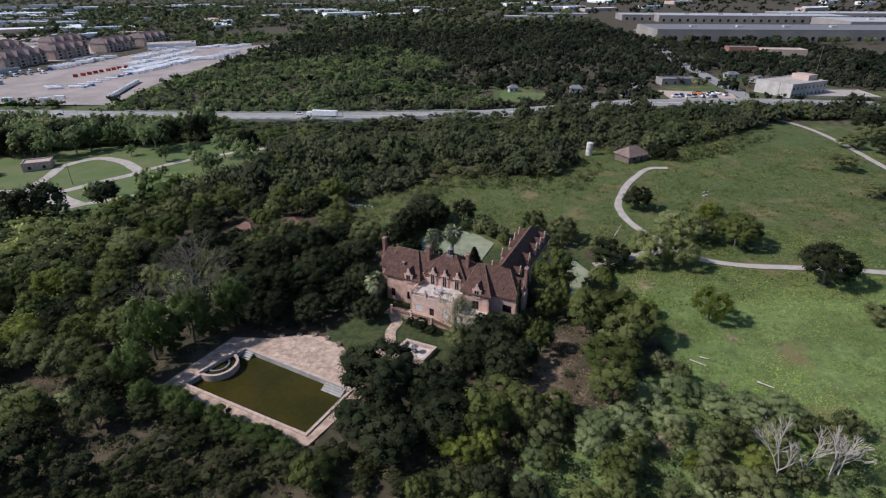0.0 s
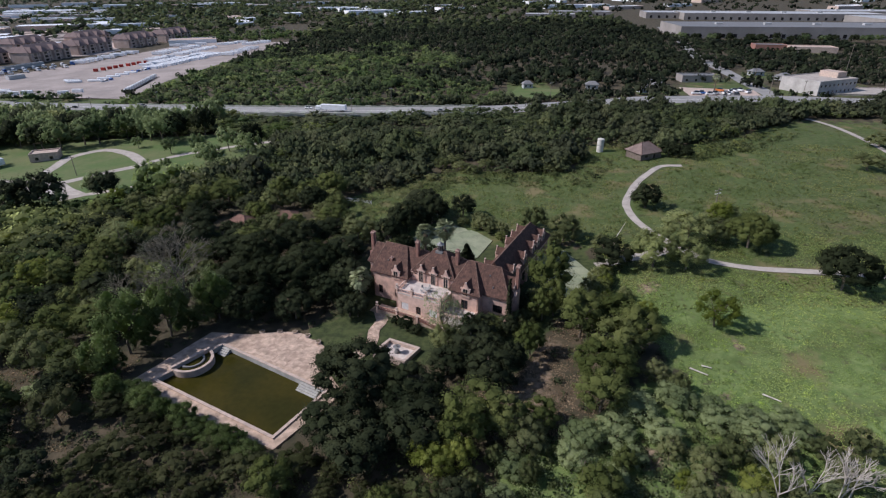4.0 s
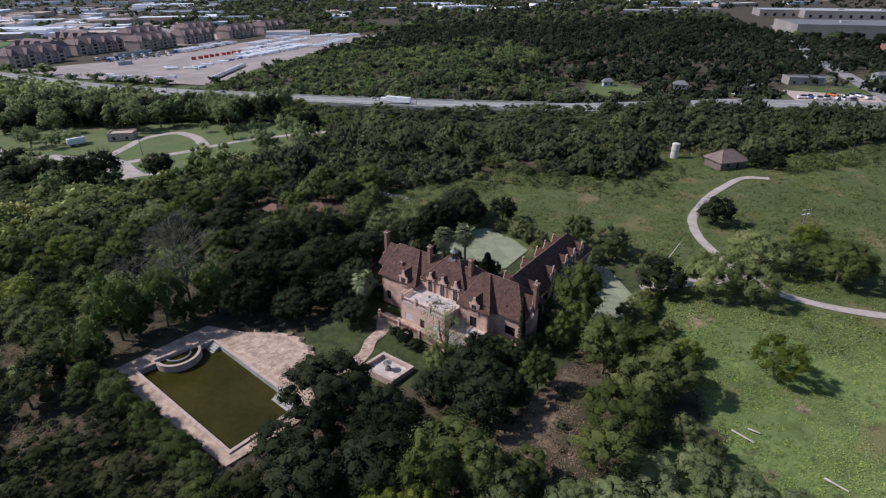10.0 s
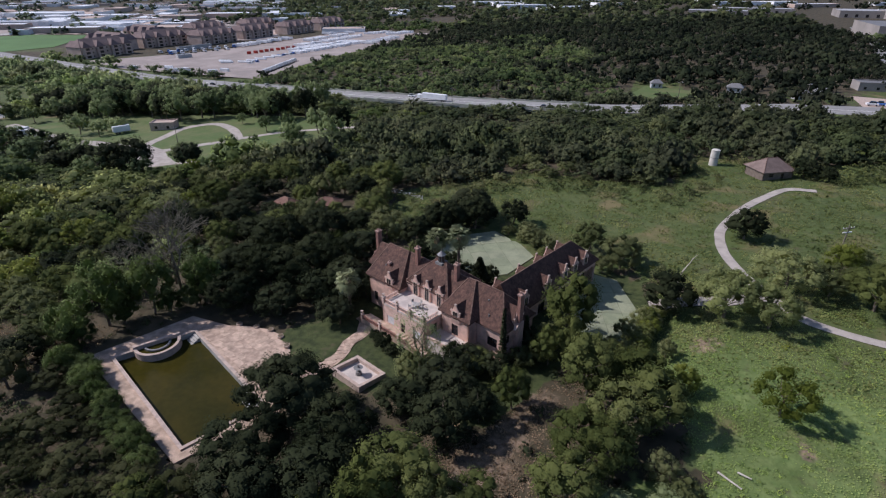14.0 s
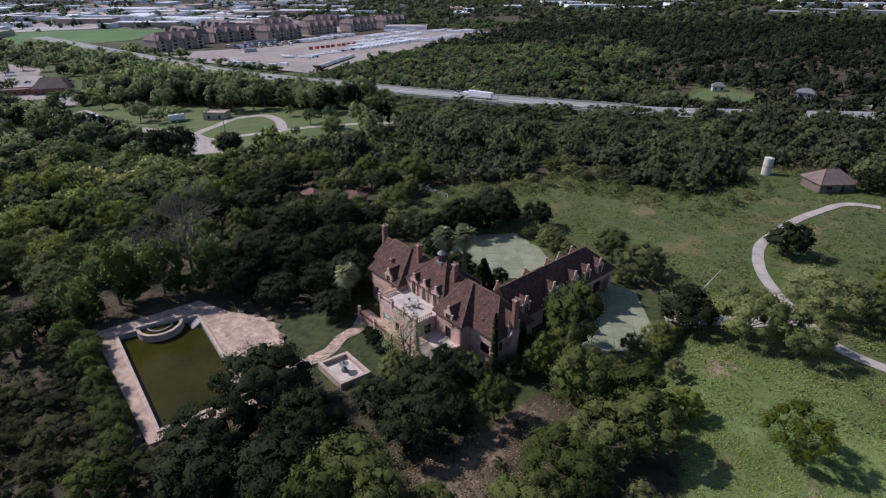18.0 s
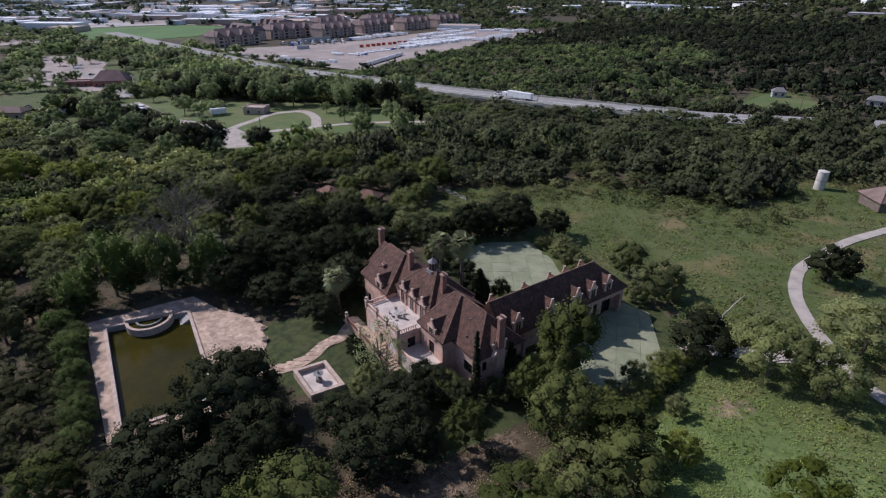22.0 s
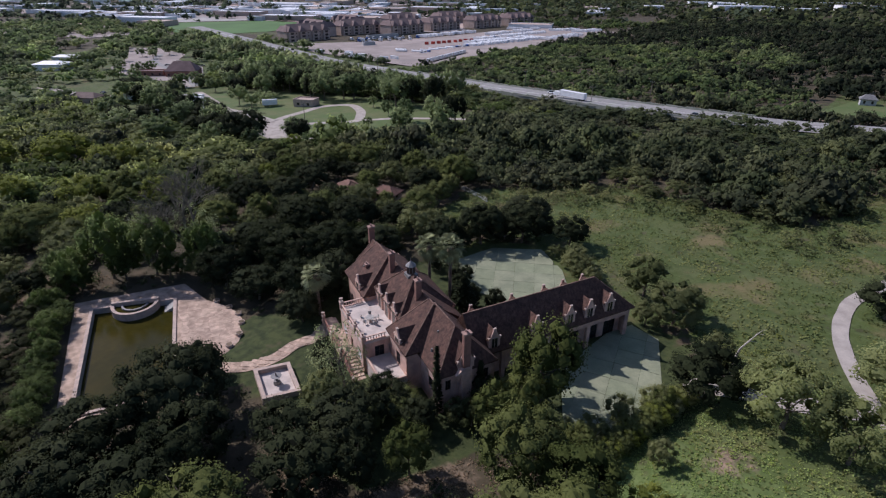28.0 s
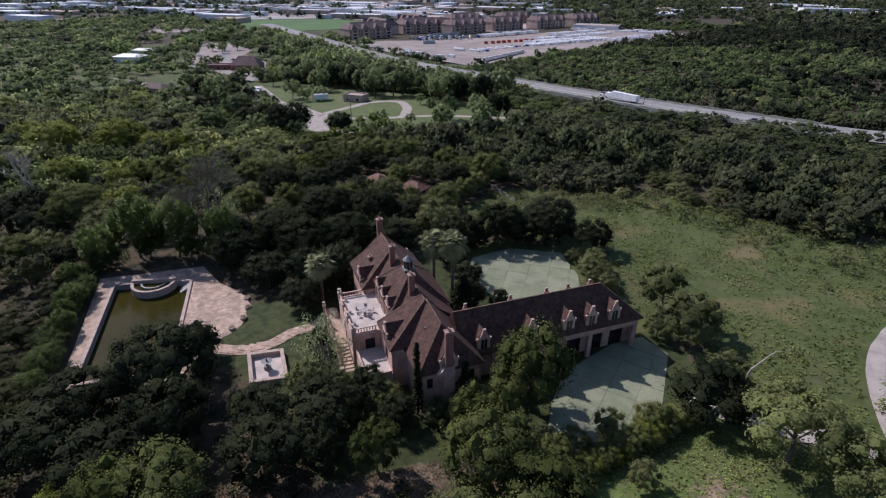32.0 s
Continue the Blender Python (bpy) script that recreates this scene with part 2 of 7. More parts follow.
def grass_material():
    """The ground's own sheet: green meadow with olive and dry patches; leaf litter and earth where woods stand."""
    m = material("wild_grass", (0.082, 0.110, 0.026), 0.95, 0.36, 0.06, color2=(0.058, 0.078, 0.019), bump=1.0, bump_scale=1.6)
    n, l = m.node_tree.nodes, m.node_tree.links
    b = n["Principled BSDF"]
    col = b.inputs["Base Color"].links[0].from_socket
    geo = n.new("ShaderNodeNewGeometry")

    def noisy(scale, lo, hi, detail=8.0):
        tex = n.new("ShaderNodeTexNoise")
        tex.inputs["Scale"].default_value, tex.inputs["Detail"].default_value = scale, detail
        l.new(geo.outputs["Position"], tex.inputs["Vector"])
        ramp = n.new("ShaderNodeMapRange")
        ramp.inputs["From Min"].default_value, ramp.inputs["From Max"].default_value = lo, hi
        l.new(tex.outputs["Fac"], ramp.inputs["Value"])
        return ramp.outputs["Result"]

    def mixed(fac, a, colour):
        mix = n.new("ShaderNodeMix")
        mix.data_type = "RGBA"
        l.new(fac, mix.inputs[0]), l.new(a, mix.inputs[6])
        mix.inputs[7].default_value = (*colour, 1)
        return mix.outputs[2]

    col = mixed(noisy(0.9, 0.44, 0.66, 6.0), col, (0.080, 0.110, 0.032))
    col = mixed(noisy(0.10, 0.48, 0.66), col, (0.100, 0.114, 0.040))
    col = mixed(noisy(0.28, 0.64, 0.76), col, (0.125, 0.112, 0.055))
    col = mixed(noisy(0.035, 0.58, 0.75), col, (0.110, 0.098, 0.050))
    col = mixed(noisy(0.4, 0.5, 0.66, 10.0), col, (0.098, 0.124, 0.042))
    col = mixed(noisy(0.55, 0.52, 0.68, 10.0), col, (0.060, 0.082, 0.023))
    tall = n.new("ShaderNodeAttribute")           # tall weeds in the near field; their pale tint also carries brighter light
    tall.attribute_name = "weeds"
    pale = n.new("ShaderNodeMix")
    pale.data_type = "RGBA"
    heads = n.new("ShaderNodeValToRGB")
    heads.color_ramp.elements[0].color, heads.color_ramp.elements[1].color = (0.098, 0.150, 0.040, 1), (0.20, 0.25, 0.082, 1)
    l.new(noisy(0.6, 0.3, 0.75), heads.inputs[0])
    half = n.new("ShaderNodeMath")
    half.operation = "MULTIPLY"
    l.new(noisy(0.09, 0.3, 0.55), half.inputs[0]), l.new(tall.outputs["Fac"], half.inputs[1])
    l.new(half.outputs[0], pale.inputs[0]), l.new(col, pale.inputs[6]), l.new(heads.outputs[0], pale.inputs[7])
    col = mixed(noisy(0.075, 0.57, 0.68), pale.outputs[2], (0.170, 0.142, 0.064))
    mown = n.new("ShaderNodeAttribute")           # the garden's lawn: greener and closer than the meadow, tree shade painted in
    mown.attribute_name = "garden"
    garden = n.new("ShaderNodeMix")
    garden.data_type = "RGBA"
    shaded_blades = n.new("ShaderNodeValToRGB")
    shaded_blades.color_ramp.elements[0].color, shaded_blades.color_ramp.elements[1].color = (0.030, 0.042, 0.014, 1), (0.064, 0.078, 0.025, 1)
    l.new(noisy(0.7, 0.36, 0.64, 10.0), shaded_blades.inputs[0])
    l.new(mown.outputs["Fac"], garden.inputs[0]), l.new(col, garden.inputs[6]), l.new(shaded_blades.outputs[0], garden.inputs[7])
    col = garden.outputs[2]
    attr = n.new("ShaderNodeAttribute")
    attr.attribute_name = "litter"
    add = n.new("ShaderNodeMath")
    add.operation = "ADD"
    l.new(attr.outputs["Fac"], add.inputs[0]), l.new(noisy(0.35, 0.3, 0.7), add.inputs[1])
    step = n.new("ShaderNodeMapRange")
    step.inputs["From Min"].default_value, step.inputs["From Max"].default_value = 0.75, 1.15
    l.new(add.outputs[0], step.inputs["Value"])
    mix = n.new("ShaderNodeMix")
    mix.data_type = "RGBA"
    earth = n.new("ShaderNodeValToRGB")
    earth.color_ramp.elements[0].color, earth.color_ramp.elements[1].color = (0.040, 0.037, 0.020, 1), (0.100, 0.077, 0.047, 1)
    l.new(noisy(0.22, 0.35, 0.65), earth.inputs[0])
    l.new(step.outputs["Result"], mix.inputs[0]), l.new(col, mix.inputs[6]), l.new(earth.outputs[0], mix.inputs[7])
    worn = n.new("ShaderNodeAttribute")           # trodden places where the soil shows
    worn.attribute_name = "bare"
    ragged = n.new("ShaderNodeMath")
    ragged.operation = "MULTIPLY_ADD"
    ragged.inputs[1].default_value = 1.0
    l.new(worn.outputs["Fac"], ragged.inputs[0]), l.new(noisy(0.5, 0.9, 0.1, 10.0), ragged.inputs[2])
    edge = n.new("ShaderNodeMapRange")
    edge.inputs["From Min"].default_value, edge.inputs["From Max"].default_value = 0.85, 1.2
    l.new(ragged.outputs[0], edge.inputs["Value"])
    soil = n.new("ShaderNodeValToRGB")
    soil.color_ramp.elements[0].color, soil.color_ramp.elements[1].color = (0.100, 0.082, 0.052, 1), (0.31, 0.225, 0.155, 1)
    l.new(noisy(0.8, 0.36, 0.66, 10.0), soil.inputs[0])
    last = n.new("ShaderNodeMix")
    last.data_type = "RGBA"
    gate = n.new("ShaderNodeMath")
    gate.operation, gate.inputs[1].default_value = "GREATER_THAN", 0.02
    both = n.new("ShaderNodeMath")
    both.operation = "MULTIPLY"
    l.new(worn.outputs["Fac"], gate.inputs[0]), l.new(gate.outputs[0], both.inputs[0]), l.new(edge.outputs["Result"], both.inputs[1])
    l.new(both.outputs[0], last.inputs[0]), l.new(mix.outputs[2], last.inputs[6]), l.new(soil.outputs[0], last.inputs[7])
    l.new(last.outputs[2], b.inputs["Base Color"])
    return m


GRASS = grass_material()


def tile_material():
    """Old plain tiles: each its own shade, dark weather streaks down the slope, paler worn patches."""
    m = material("brown_roof_tile", (0.118, 0.062, 0.045), 0.85, 0.3, 0.9, color2=(0.076, 0.042, 0.032), bump=0.7, bump_scale=5)
    n, l = m.node_tree.nodes, m.node_tree.links
    b = n["Principled BSDF"]
    col = b.inputs["Base Color"].links[0].from_socket
    geo = n.new("ShaderNodeNewGeometry")
    cells = n.new("ShaderNodeTexVoronoi")
    cells.inputs["Scale"].default_value = 3.6
    stretch = n.new("ShaderNodeMapping")
    stretch.inputs["Scale"].default_value = (2.6, 2.6, 0.5)
    streak = n.new("ShaderNodeTexNoise")
    streak.inputs["Scale"].default_value, streak.inputs["Detail"].default_value = 1.0, 6.0
    l.new(geo.outputs["Position"], cells.inputs["Vector"]), l.new(geo.outputs["Position"], stretch.inputs["Vector"]), l.new(stretch.outputs[0], streak.inputs["Vector"])
    for src, lo, hi, a, z in ((cells.outputs["Color"], 0.0, 1.0, 0.76, 1.24), (streak.outputs["Fac"], 0.36, 0.62, 0.72, 1.14)):
        span = n.new("ShaderNodeMapRange")
        for key, v in (("From Min", lo), ("From Max", hi), ("To Min", a), ("To Max", z)):
            span.inputs[key].default_value = v
        l.new(src, span.inputs["Value"])
        shade = n.new("ShaderNodeHueSaturation")
        l.new(col, shade.inputs["Color"]), l.new(span.outputs["Result"], shade.inputs["Value"])
        col = shade.outputs[0]
    l.new(col, b.inputs["Base Color"])
    return m


TILE = tile_material()


# ---- mesh helpers ----
def mesh_arrays(name, verts, quads, mat, tris=None, facing=None):
    """A mesh from numpy arrays of corners and of four-sided and three-sided faces."""
    me = bpy.data.meshes.new(name)
    verts = np.asarray(verts, np.float32)
    quads = np.asarray(quads, np.int32).reshape(-1, 4)
    tris = np.zeros((0, 3), np.int32) if tris is None else np.asarray(tris, np.int32).reshape(-1, 3)
    me.vertices.add(len(verts))
    me.vertices.foreach_set("co", verts.ravel())
    loops = np.concatenate([quads.ravel(), tris.ravel()])
    me.loops.add(len(loops))
    me.loops.foreach_set("vertex_index", loops)
    starts = np.concatenate([np.arange(len(quads)) * 4, len(quads) * 4 + np.arange(len(tris)) * 3])
    me.polygons.add(len(starts))
    me.polygons.foreach_set("loop_start", starts.astype(np.int32))
    me.update(calc_edges=True)
    me.validate()
    me.materials.append(mat)
    if facing is not None:
        me.attributes.new("facing", "FLOAT_VECTOR", "POINT").data.foreach_set("vector", np.asarray(facing, np.float32).ravel())
    return me


def part(name, bm, mat, parent=None, label=""):
    """Links a bmesh as one mesh object, under a thing or a part."""
    me = bpy.data.meshes.new(name)
    bm.to_mesh(me)
    bm.free()
    me.materials.append(mat)
    ob = new(name, me)
    ob.parent = parent
    if label:
        ob["label"] = label
    return ob


def box(bm, x0, x1, y0, y1, z0, z1, bevel=0.0):
    r = bmesh.ops.create_cube(bm, size=1)
    vs = r["verts"]
    for v in vs:
        v.co = ((x0 + x1) / 2 + v.co.x * (x1 - x0), (y0 + y1) / 2 + v.co.y * (y1 - y0), (z0 + z1) / 2 + v.co.z * (z1 - z0))
    if bevel:
        bmesh.ops.bevel(bm, geom=list({e for v in vs for e in v.link_edges}), offset=bevel, segments=1, affect="EDGES")
    return bm


def boxed(*args, **kw):
    return box(bmesh.new(), *args, **kw)


def empty(name, m, label, category, group="", kind=""):
    ob = new(name)
    ob.matrix_basis = m
    return tagged(ob, label, category, group, kind)


def strip(name, pts, width, mat, lift, label, category, kind="structure", step=4.0):
    """A road or path draped over the ground along a line of points, with slightly uneven edges."""
    pts = [Vector(p) for p in pts]
    dense = [pts[0]]
    for i in range(len(pts) - 1):
        p0, p1, p2, p3 = pts[max(i - 1, 0)], pts[i], pts[i + 1], pts[min(i + 2, len(pts) - 1)]
        k = max(1, int((p2 - p1).length / step))
        for j in range(1, k + 1):
            s = j / k
            dense.append(0.5 * ((2 * p1) + (p2 - p0) * s + (2 * p0 - 5 * p1 + 4 * p2 - p3) * s * s + (3 * p1 - p0 - 3 * p2 + p3) * s ** 3))
    vs, fs = [], []
    for i, p in enumerate(dense):
        d = (dense[min(i + 1, len(dense) - 1)] - dense[max(i - 1, 0)]).normalized()
        nrm = Vector((-d.y, d.x))
        w = width / 2 * (1 + 0.12 * noise.noise((p.x * 0.2, p.y * 0.2, 3)))
        for s in (-1, -0.33, 0.33, 1):
            q = p + nrm * (s * w)
            vs.append((q.x, q.y, terr(q.x, q.y) + lift + (0.03 if abs(s) < 0.5 else 0)))
        if i:
            a = 4 * (i - 1)
            fs += [(a + j, a + j + 1, a + j + 5, a + j + 4) for j in range(3)]
    ob = new(name, mesh_arrays(name, vs, fs, mat))
    return tagged(ob, label, category, kind=kind)


def sheet(name, outline, mat, lift, label, category, kind="structure"):
    """A flat patch over the ground inside an outline."""
    bm = bmesh.new()
    vs = [bm.verts.new((x, y, terr(x, y) + lift)) for x, y in outline]
    es = [bm.edges.new((vs[i], vs[(i + 1) % len(vs)])) for i in range(len(vs))]
    bmesh.ops.triangle_fill(bm, use_beauty=True, edges=es)
    for f in bm.faces:
        if f.normal.z < 0:
            f.normal_flip()
    return tagged(part(name, bm, mat), label, category, kind=kind)


def inside(x, y, poly):
    c, j = False, len(poly) - 1
    for i in range(len(poly)):
        (xi, yi), (xj, yj) = poly[i], poly[j]
        if (yi > y) != (yj > y) and x < (xj - xi) * (y - yi) / (yj - yi) + xi:
            c = not c
        j = i
    return c


# ---- plan: outlines and lines ----
POOL = [(-53.5, 88.3), (-25.5, 74.5), (-19.2, 86.2), (-45, 100)]
DECK = [(-59, 87), (-24.5, 71.5), (-15.5, 86), (-21.2, 94), (-21.4, 97.5), (-22.6, 100.4), (-25, 103), (-28.2, 104.9), (-31.8, 105.6), (-35.5, 105.3), (-40, 104.2), (-49.5, 104.8)]
ROAD = [(-760, 500), (-640, 470), (-520, 440), (-420, 414), (-300, 386), (-206, 361), (-126, 341), (-39, 325), (20, 318), (66, 322), (130, 330), (192, 333), (300, 318), (480, 300)]
ROAD_RISE = 2.8                                   # the highway stands on a low bank
LOTAREA = [(-500, 470), (-420, 440), (-250, 414), (-253, 430), (-262, 500), (-258, 624), (-244, 830), (-400, 850), (-420, 640), (-440, 560), (-470, 510)]
MEADOW = [(46, 60), (50, 90), (47, 102), (41, 110), (37, 113.5), (41, 120), (46, 130), (45, 146), (38, 150.5), (27, 154), (19, 159.5), (9, 166), (-16, 166), (-22, 150), (-30, 158), (-36, 190), (-20, 200), (-8, 212), (8, 220), (20, 214), (48, 212), (57, 226), (60, 247), (73, 248), (96, 238), (120, 250), (185, 296), (300, 300), (330, 120), (240, 40), (110, 30)]
HOUSE_CLEAR = [(-20, 118), (-14, 98), (18, 90), (30, 112), (46, 126), (44, 140), (36, 152), (20, 158), (4, 168), (-14, 160), (-14, 144), (-24, 136)]
LAWN_S = [(-30, 106), (-22, 98), (-17, 88), (-12, 92), (2, 96), (4, 106), (-12, 116), (-22, 112)]
TRACKS = ([(93, 215), (85, 215), (77, 206), (69.6, 195), (62.4, 179.5), (60.9, 171.5), (61, 163.5), (62.6, 156), (65.2, 148.5), (69, 140.5), (73, 135), (83, 130.5), (97, 128), (140, 120), (180, 116)],
          [(67.4, 143.6), (58, 139.5), (49, 138), (43.5, 136.5)],
          [(178, 308), (188, 285), (188, 255), (181, 212), (176, 180)])
BARE = ((20, 80, 5), (21.8, 85, 4.8), (22.6, 90, 4.2), (24, 95, 3.4), (23, 99, 2.6), (26.8, 101.4, 3), (17.5, 83, 3.5), (-70, 81, 3.5), (-77, 86, 3.5), (56, 84, 2.5), (46, 64, 4), (38, 69, 4), (53, 123, 4), (64, 99, 3))
BRUSHLAND = [(12, 36), (84, 36), (84, 64), (46, 62), (49, 86), (40, 88), (28, 74), (12, 66)]
FIELD = [(-640, 548), (-655, 477), (-708, 442), (-888, 517), (-810, 656), (-721, 674)]
YARD = [(146, 346), (188, 346), (196, 376), (150, 386)]
PARK = [(-300, 215), (-230, 200), (-190, 190), (-150, 184), (-116, 196), (-88, 228), (-84, 272), (-110, 292), (-150, 298), (-215, 287), (-300, 275)]
CAR_PARK = [(-600, 335), (-515, 296), (-470, 262), (-440, 250), (-370, 256), (-360, 284), (-410, 312), (-470, 322), (-500, 345), (-570, 352)]
OPEN_W = [(-385, 262), (-300, 275), (-300, 215), (-230, 205), (-150, 196), (-140, 188), (-172, 178), (-230, 166), (-300, 172), (-372, 196)]  # thinly treed lawns beside the park

def near_road(x, y, w):
    return near_line(x, y, ROAD, w)


def near_line(x, y, line, w):
    """Whether a place lies within w of a line of points."""
    for (x0, y0), (x1, y1) in zip(line, line[1:]):
        dx, dy = x1 - x0, y1 - y0
        s = max(0, min(1, ((x - x0) * dx + (y - y0) * dy) / (dx * dx + dy * dy)))
        if (x - x0 - s * dx) ** 2 + (y - y0 - s * dy) ** 2 < w * w:
            return True
    return False


def far_free(x, y):
    return not (inside(x, y, LOTAREA) or near_road(x, y, 15) or inside(x, y, YARD) or any((x - a) ** 2 + (y - b) ** 2 < r * r for a, b, r in GAPS))


GAPS = ((50, 380, 26), (92, 380, 9), (122, 366, 9), (168, 372, 34), (224, 372, 26), (262, 372, 34), (205, 410, 16), (212, 450, 14), (318, 606, 30), (350, 590, 30), (230, 430, 14), (232, 590, 12), (250, 660, 12))
# ---- ground ----
def ground_sheet():
    near = np.concatenate([np.linspace(-1, 1, 97) * 140])
    xs = np.concatenate([-np.geomspace(4200, 150, 26), near, np.geomspace(150, 4200, 26)])
    ys = np.concatenate([130 - np.geomspace(3000, 150, 16), near + 130, 130 + np.geomspace(150, 4700, 30)])
    vs, fs, n = [], [], len(xs)
    for y in ys:
        for x in xs:
            vs.append((x, y, terr(x, y) + (0.06 * noise.noise((x * 0.06, y * 0.06, 0)) if not inside(x, y, DECK) else -0.3)))
    edge = [(p[0] + (q[0] - p[0]) * k / 12, p[1] + (q[1] - p[1]) * k / 12) for p, q in zip(POOL, POOL[1:] + POOL[:1]) for k in range(12)]
    for j in range(len(ys) - 1):
        for i in range(n - 1):
            quad = [(xs[i], ys[j]), (xs[i + 1], ys[j]), (xs[i + 1], ys[j + 1]), (xs[i], ys[j + 1])]
            if -70 < xs[i] < -10 and 65 < ys[j] < 110 and (any(inside(*p, POOL) for p in quad) or any(xs[i] <= x <= xs[i + 1] and ys[j] <= y <= ys[j + 1] for x, y in edge)):
                continue
            a = j * n + i
            fs.append((a, a + 1, a + n + 1, a + n))
    me = mesh_arrays("ground", vs, fs, GRASS)
    open_land = (MEADOW, HOUSE_CLEAR, PARK, OPEN_W, LAWN_S, BRUSHLAND)
    litter = me.attributes.new("litter", "FLOAT", "POINT")
    litter.data.foreach_set("value", [1.0 if (-600 < x < 600 and -500 < y < 345 and (x > -330 or y < 80) or -255 < x < 460 and 345 <= y < 1060 and far_free(x, y) or math.hypot(x, y) > 700 and not inside(x, y, FIELD)) and not any(inside(x, y, o) for o in open_land) else 0.0 for x, y, _ in vs])
    # where the lawn's colour is darkened to carry the shade
    garden = me.attributes.new("garden", "FLOAT", "POINT")
    garden.data.foreach_set("value", [1.0 if inside(x, y, LAWN_S) or inside(x, y, HOUSE_CLEAR) and y < 150 else 0.0 for x, y, _ in vs])
    bare = me.attributes.new("bare", "FLOAT", "POINT")
    bare.data.foreach_set("value", [max(0.0, max(1.15 - math.hypot(x - a, y - b) / r for a, b, r in BARE)) for x, y, _ in vs])
    weeds = me.attributes.new("weeds", "FLOAT", "POINT")
    weeds.data.foreach_set("value", [1 - smooth(108, 132, y) if inside(x, y, MEADOW) or inside(x, y, BRUSHLAND) else 0.0 for x, y, _ in vs])
    ob = new("ground", me)
    tagged(ob, "wild green and olive grass on gently sloping ground", "ground", kind="structure")


ground_sheet()
strip("road", ROAD, 20, ASPHALT, ROAD_RISE, "grey worn asphalt highway with pale shoulders", "road")
sheet("dirt_lot", LOTAREA, LOT, 0.12, "bare brown dirt lot with parked trailers", "ground")

# ---- foliage ----


def leaf_quads(g, p, nrm, size):
    """Bent four-sided leaf clumps at the places p, facing about nrm."""
    n = len(p)
    t1 = np.cross(nrm, g.standard_normal((n, 3)))
    t1 /= np.linalg.norm(t1, axis=1, keepdims=True) + 1e-6
    t2 = np.cross(nrm, t1)
    s = size * g.uniform(0.55, 1.35, (n, 1))
    q = s * g.uniform(0.5, 1.0, (n, 1))
    bend = nrm * s * 0.25
    return np.stack([p - t1 * s, p - t2 * q + bend, p + t1 * s * g.uniform(0.7, 1, (n, 1)), p + t2 * q * g.uniform(0.5, 1, (n, 1)) + bend], 1).reshape(-1, 3)


def unit(v):
    return v / (np.linalg.norm(v, axis=1, keepdims=True) + 1e-6)


CORE = np.array([(x, y, z) for x in (-1, 1) for y in (-1, 1) for z in (-1, 1)] + [(2, 0, 0), (-2, 0, 0), (0, 2, 0), (0, -2, 0), (0, 0, 2), (0, 0, -2)]) / 1.9
CORE_FACES = np.array([[a, p, b, q] for p, q in ((8, 10), (8, 11), (9, 10), (9, 11), (8, 12), (8, 13), (9, 12), (9, 13), (10, 12), (10, 13), (11, 12), (11, 13))
                       for a, b in [[i for i in range(8) if CORE[i] @ CORE[p] > 0 and CORE[i] @ CORE[q] > 0]]])


def crown_arrays(r, h, base, lobes, cards, size, seed, flat=0.8, big=(0.2, 0.38), fuzz=0.32, core=True, heart=0.62):
    """A crown: lobes on a rounded form, each a cloud of small leaf clumps round a closed heart.
    Gives corners, the way each clump faces, and the four-sided faces."""
    g = np.random.default_rng(seed)
    V, N = [], []
    zc = base + h * 0.5
    per = max(1, cards // (lobes + 2))
    for i in range(lobes):
        a, u = i * 2.39996 + g.uniform(-0.5, 0.5), -0.7 + 1.65 * ((i + 0.5) / lobes)
        rad = np.sqrt(max(0.0, 1 - u * u)) * g.uniform(0.6, 0.84)
        c = np.array([np.cos(a) * rad * r, np.sin(a) * rad * r, zc + u * h * g.uniform(0.3, 0.42)])
        lr = r * g.uniform(*big)
        if i == 0:
            c, lr = np.array([0, 0, zc]), r * max(heart, big[1])
        k = flat * min(1.3, max(0.6, h / (1.5 * r)))
        ax = np.array([lr, lr, lr * k])
        whole = unit((c - [0, 0, zc - 0.15 * h])[None] / [r, r, 0.5 * h] + 1e-4)
        if core:                                  # the bough's leafy heart: a closed, knobbly form
            q = CORE * ax * g.uniform(0.5, 0.8, (14, 1)) + c
            V.append(q[CORE_FACES].reshape(-1, 3))
            N.append(unit(0.4 * unit(CORE) + (0.55 * whole if i else 0.5 * unit(CORE)) + np.array([0, 0, 0.25]))[CORE_FACES].reshape(-1, 3))
        count = per * 3 if i == 0 else per
        d = unit(unit(g.standard_normal((count, 3)) * [1, 1, 0.9]) + (0.4 * whole if i else 0))
        p = d * ax * (0.74 + 0.5 * g.uniform(0, 1, (count, 1)) ** 1.2) + c
        nrm = unit(d + 0.5 * g.standard_normal((count, 3)) + np.array([0, 0, 0.4]))
        nrm *= np.where((nrm * d).sum(1, keepdims=True) < 0, -1, 1)
        V.append(leaf_quads(g, p, nrm, size))
        N.append(np.repeat(unit(0.4 * d + (0.55 * whole if i else 0.5 * d) + fuzz * nrm + np.array([0, 0, 0.25])), 4, 0))
    V, N = np.concatenate(V).astype(np.float32), np.concatenate(N).astype(np.float32)
    return V, N, np.arange(len(V)).reshape(-1, 4)


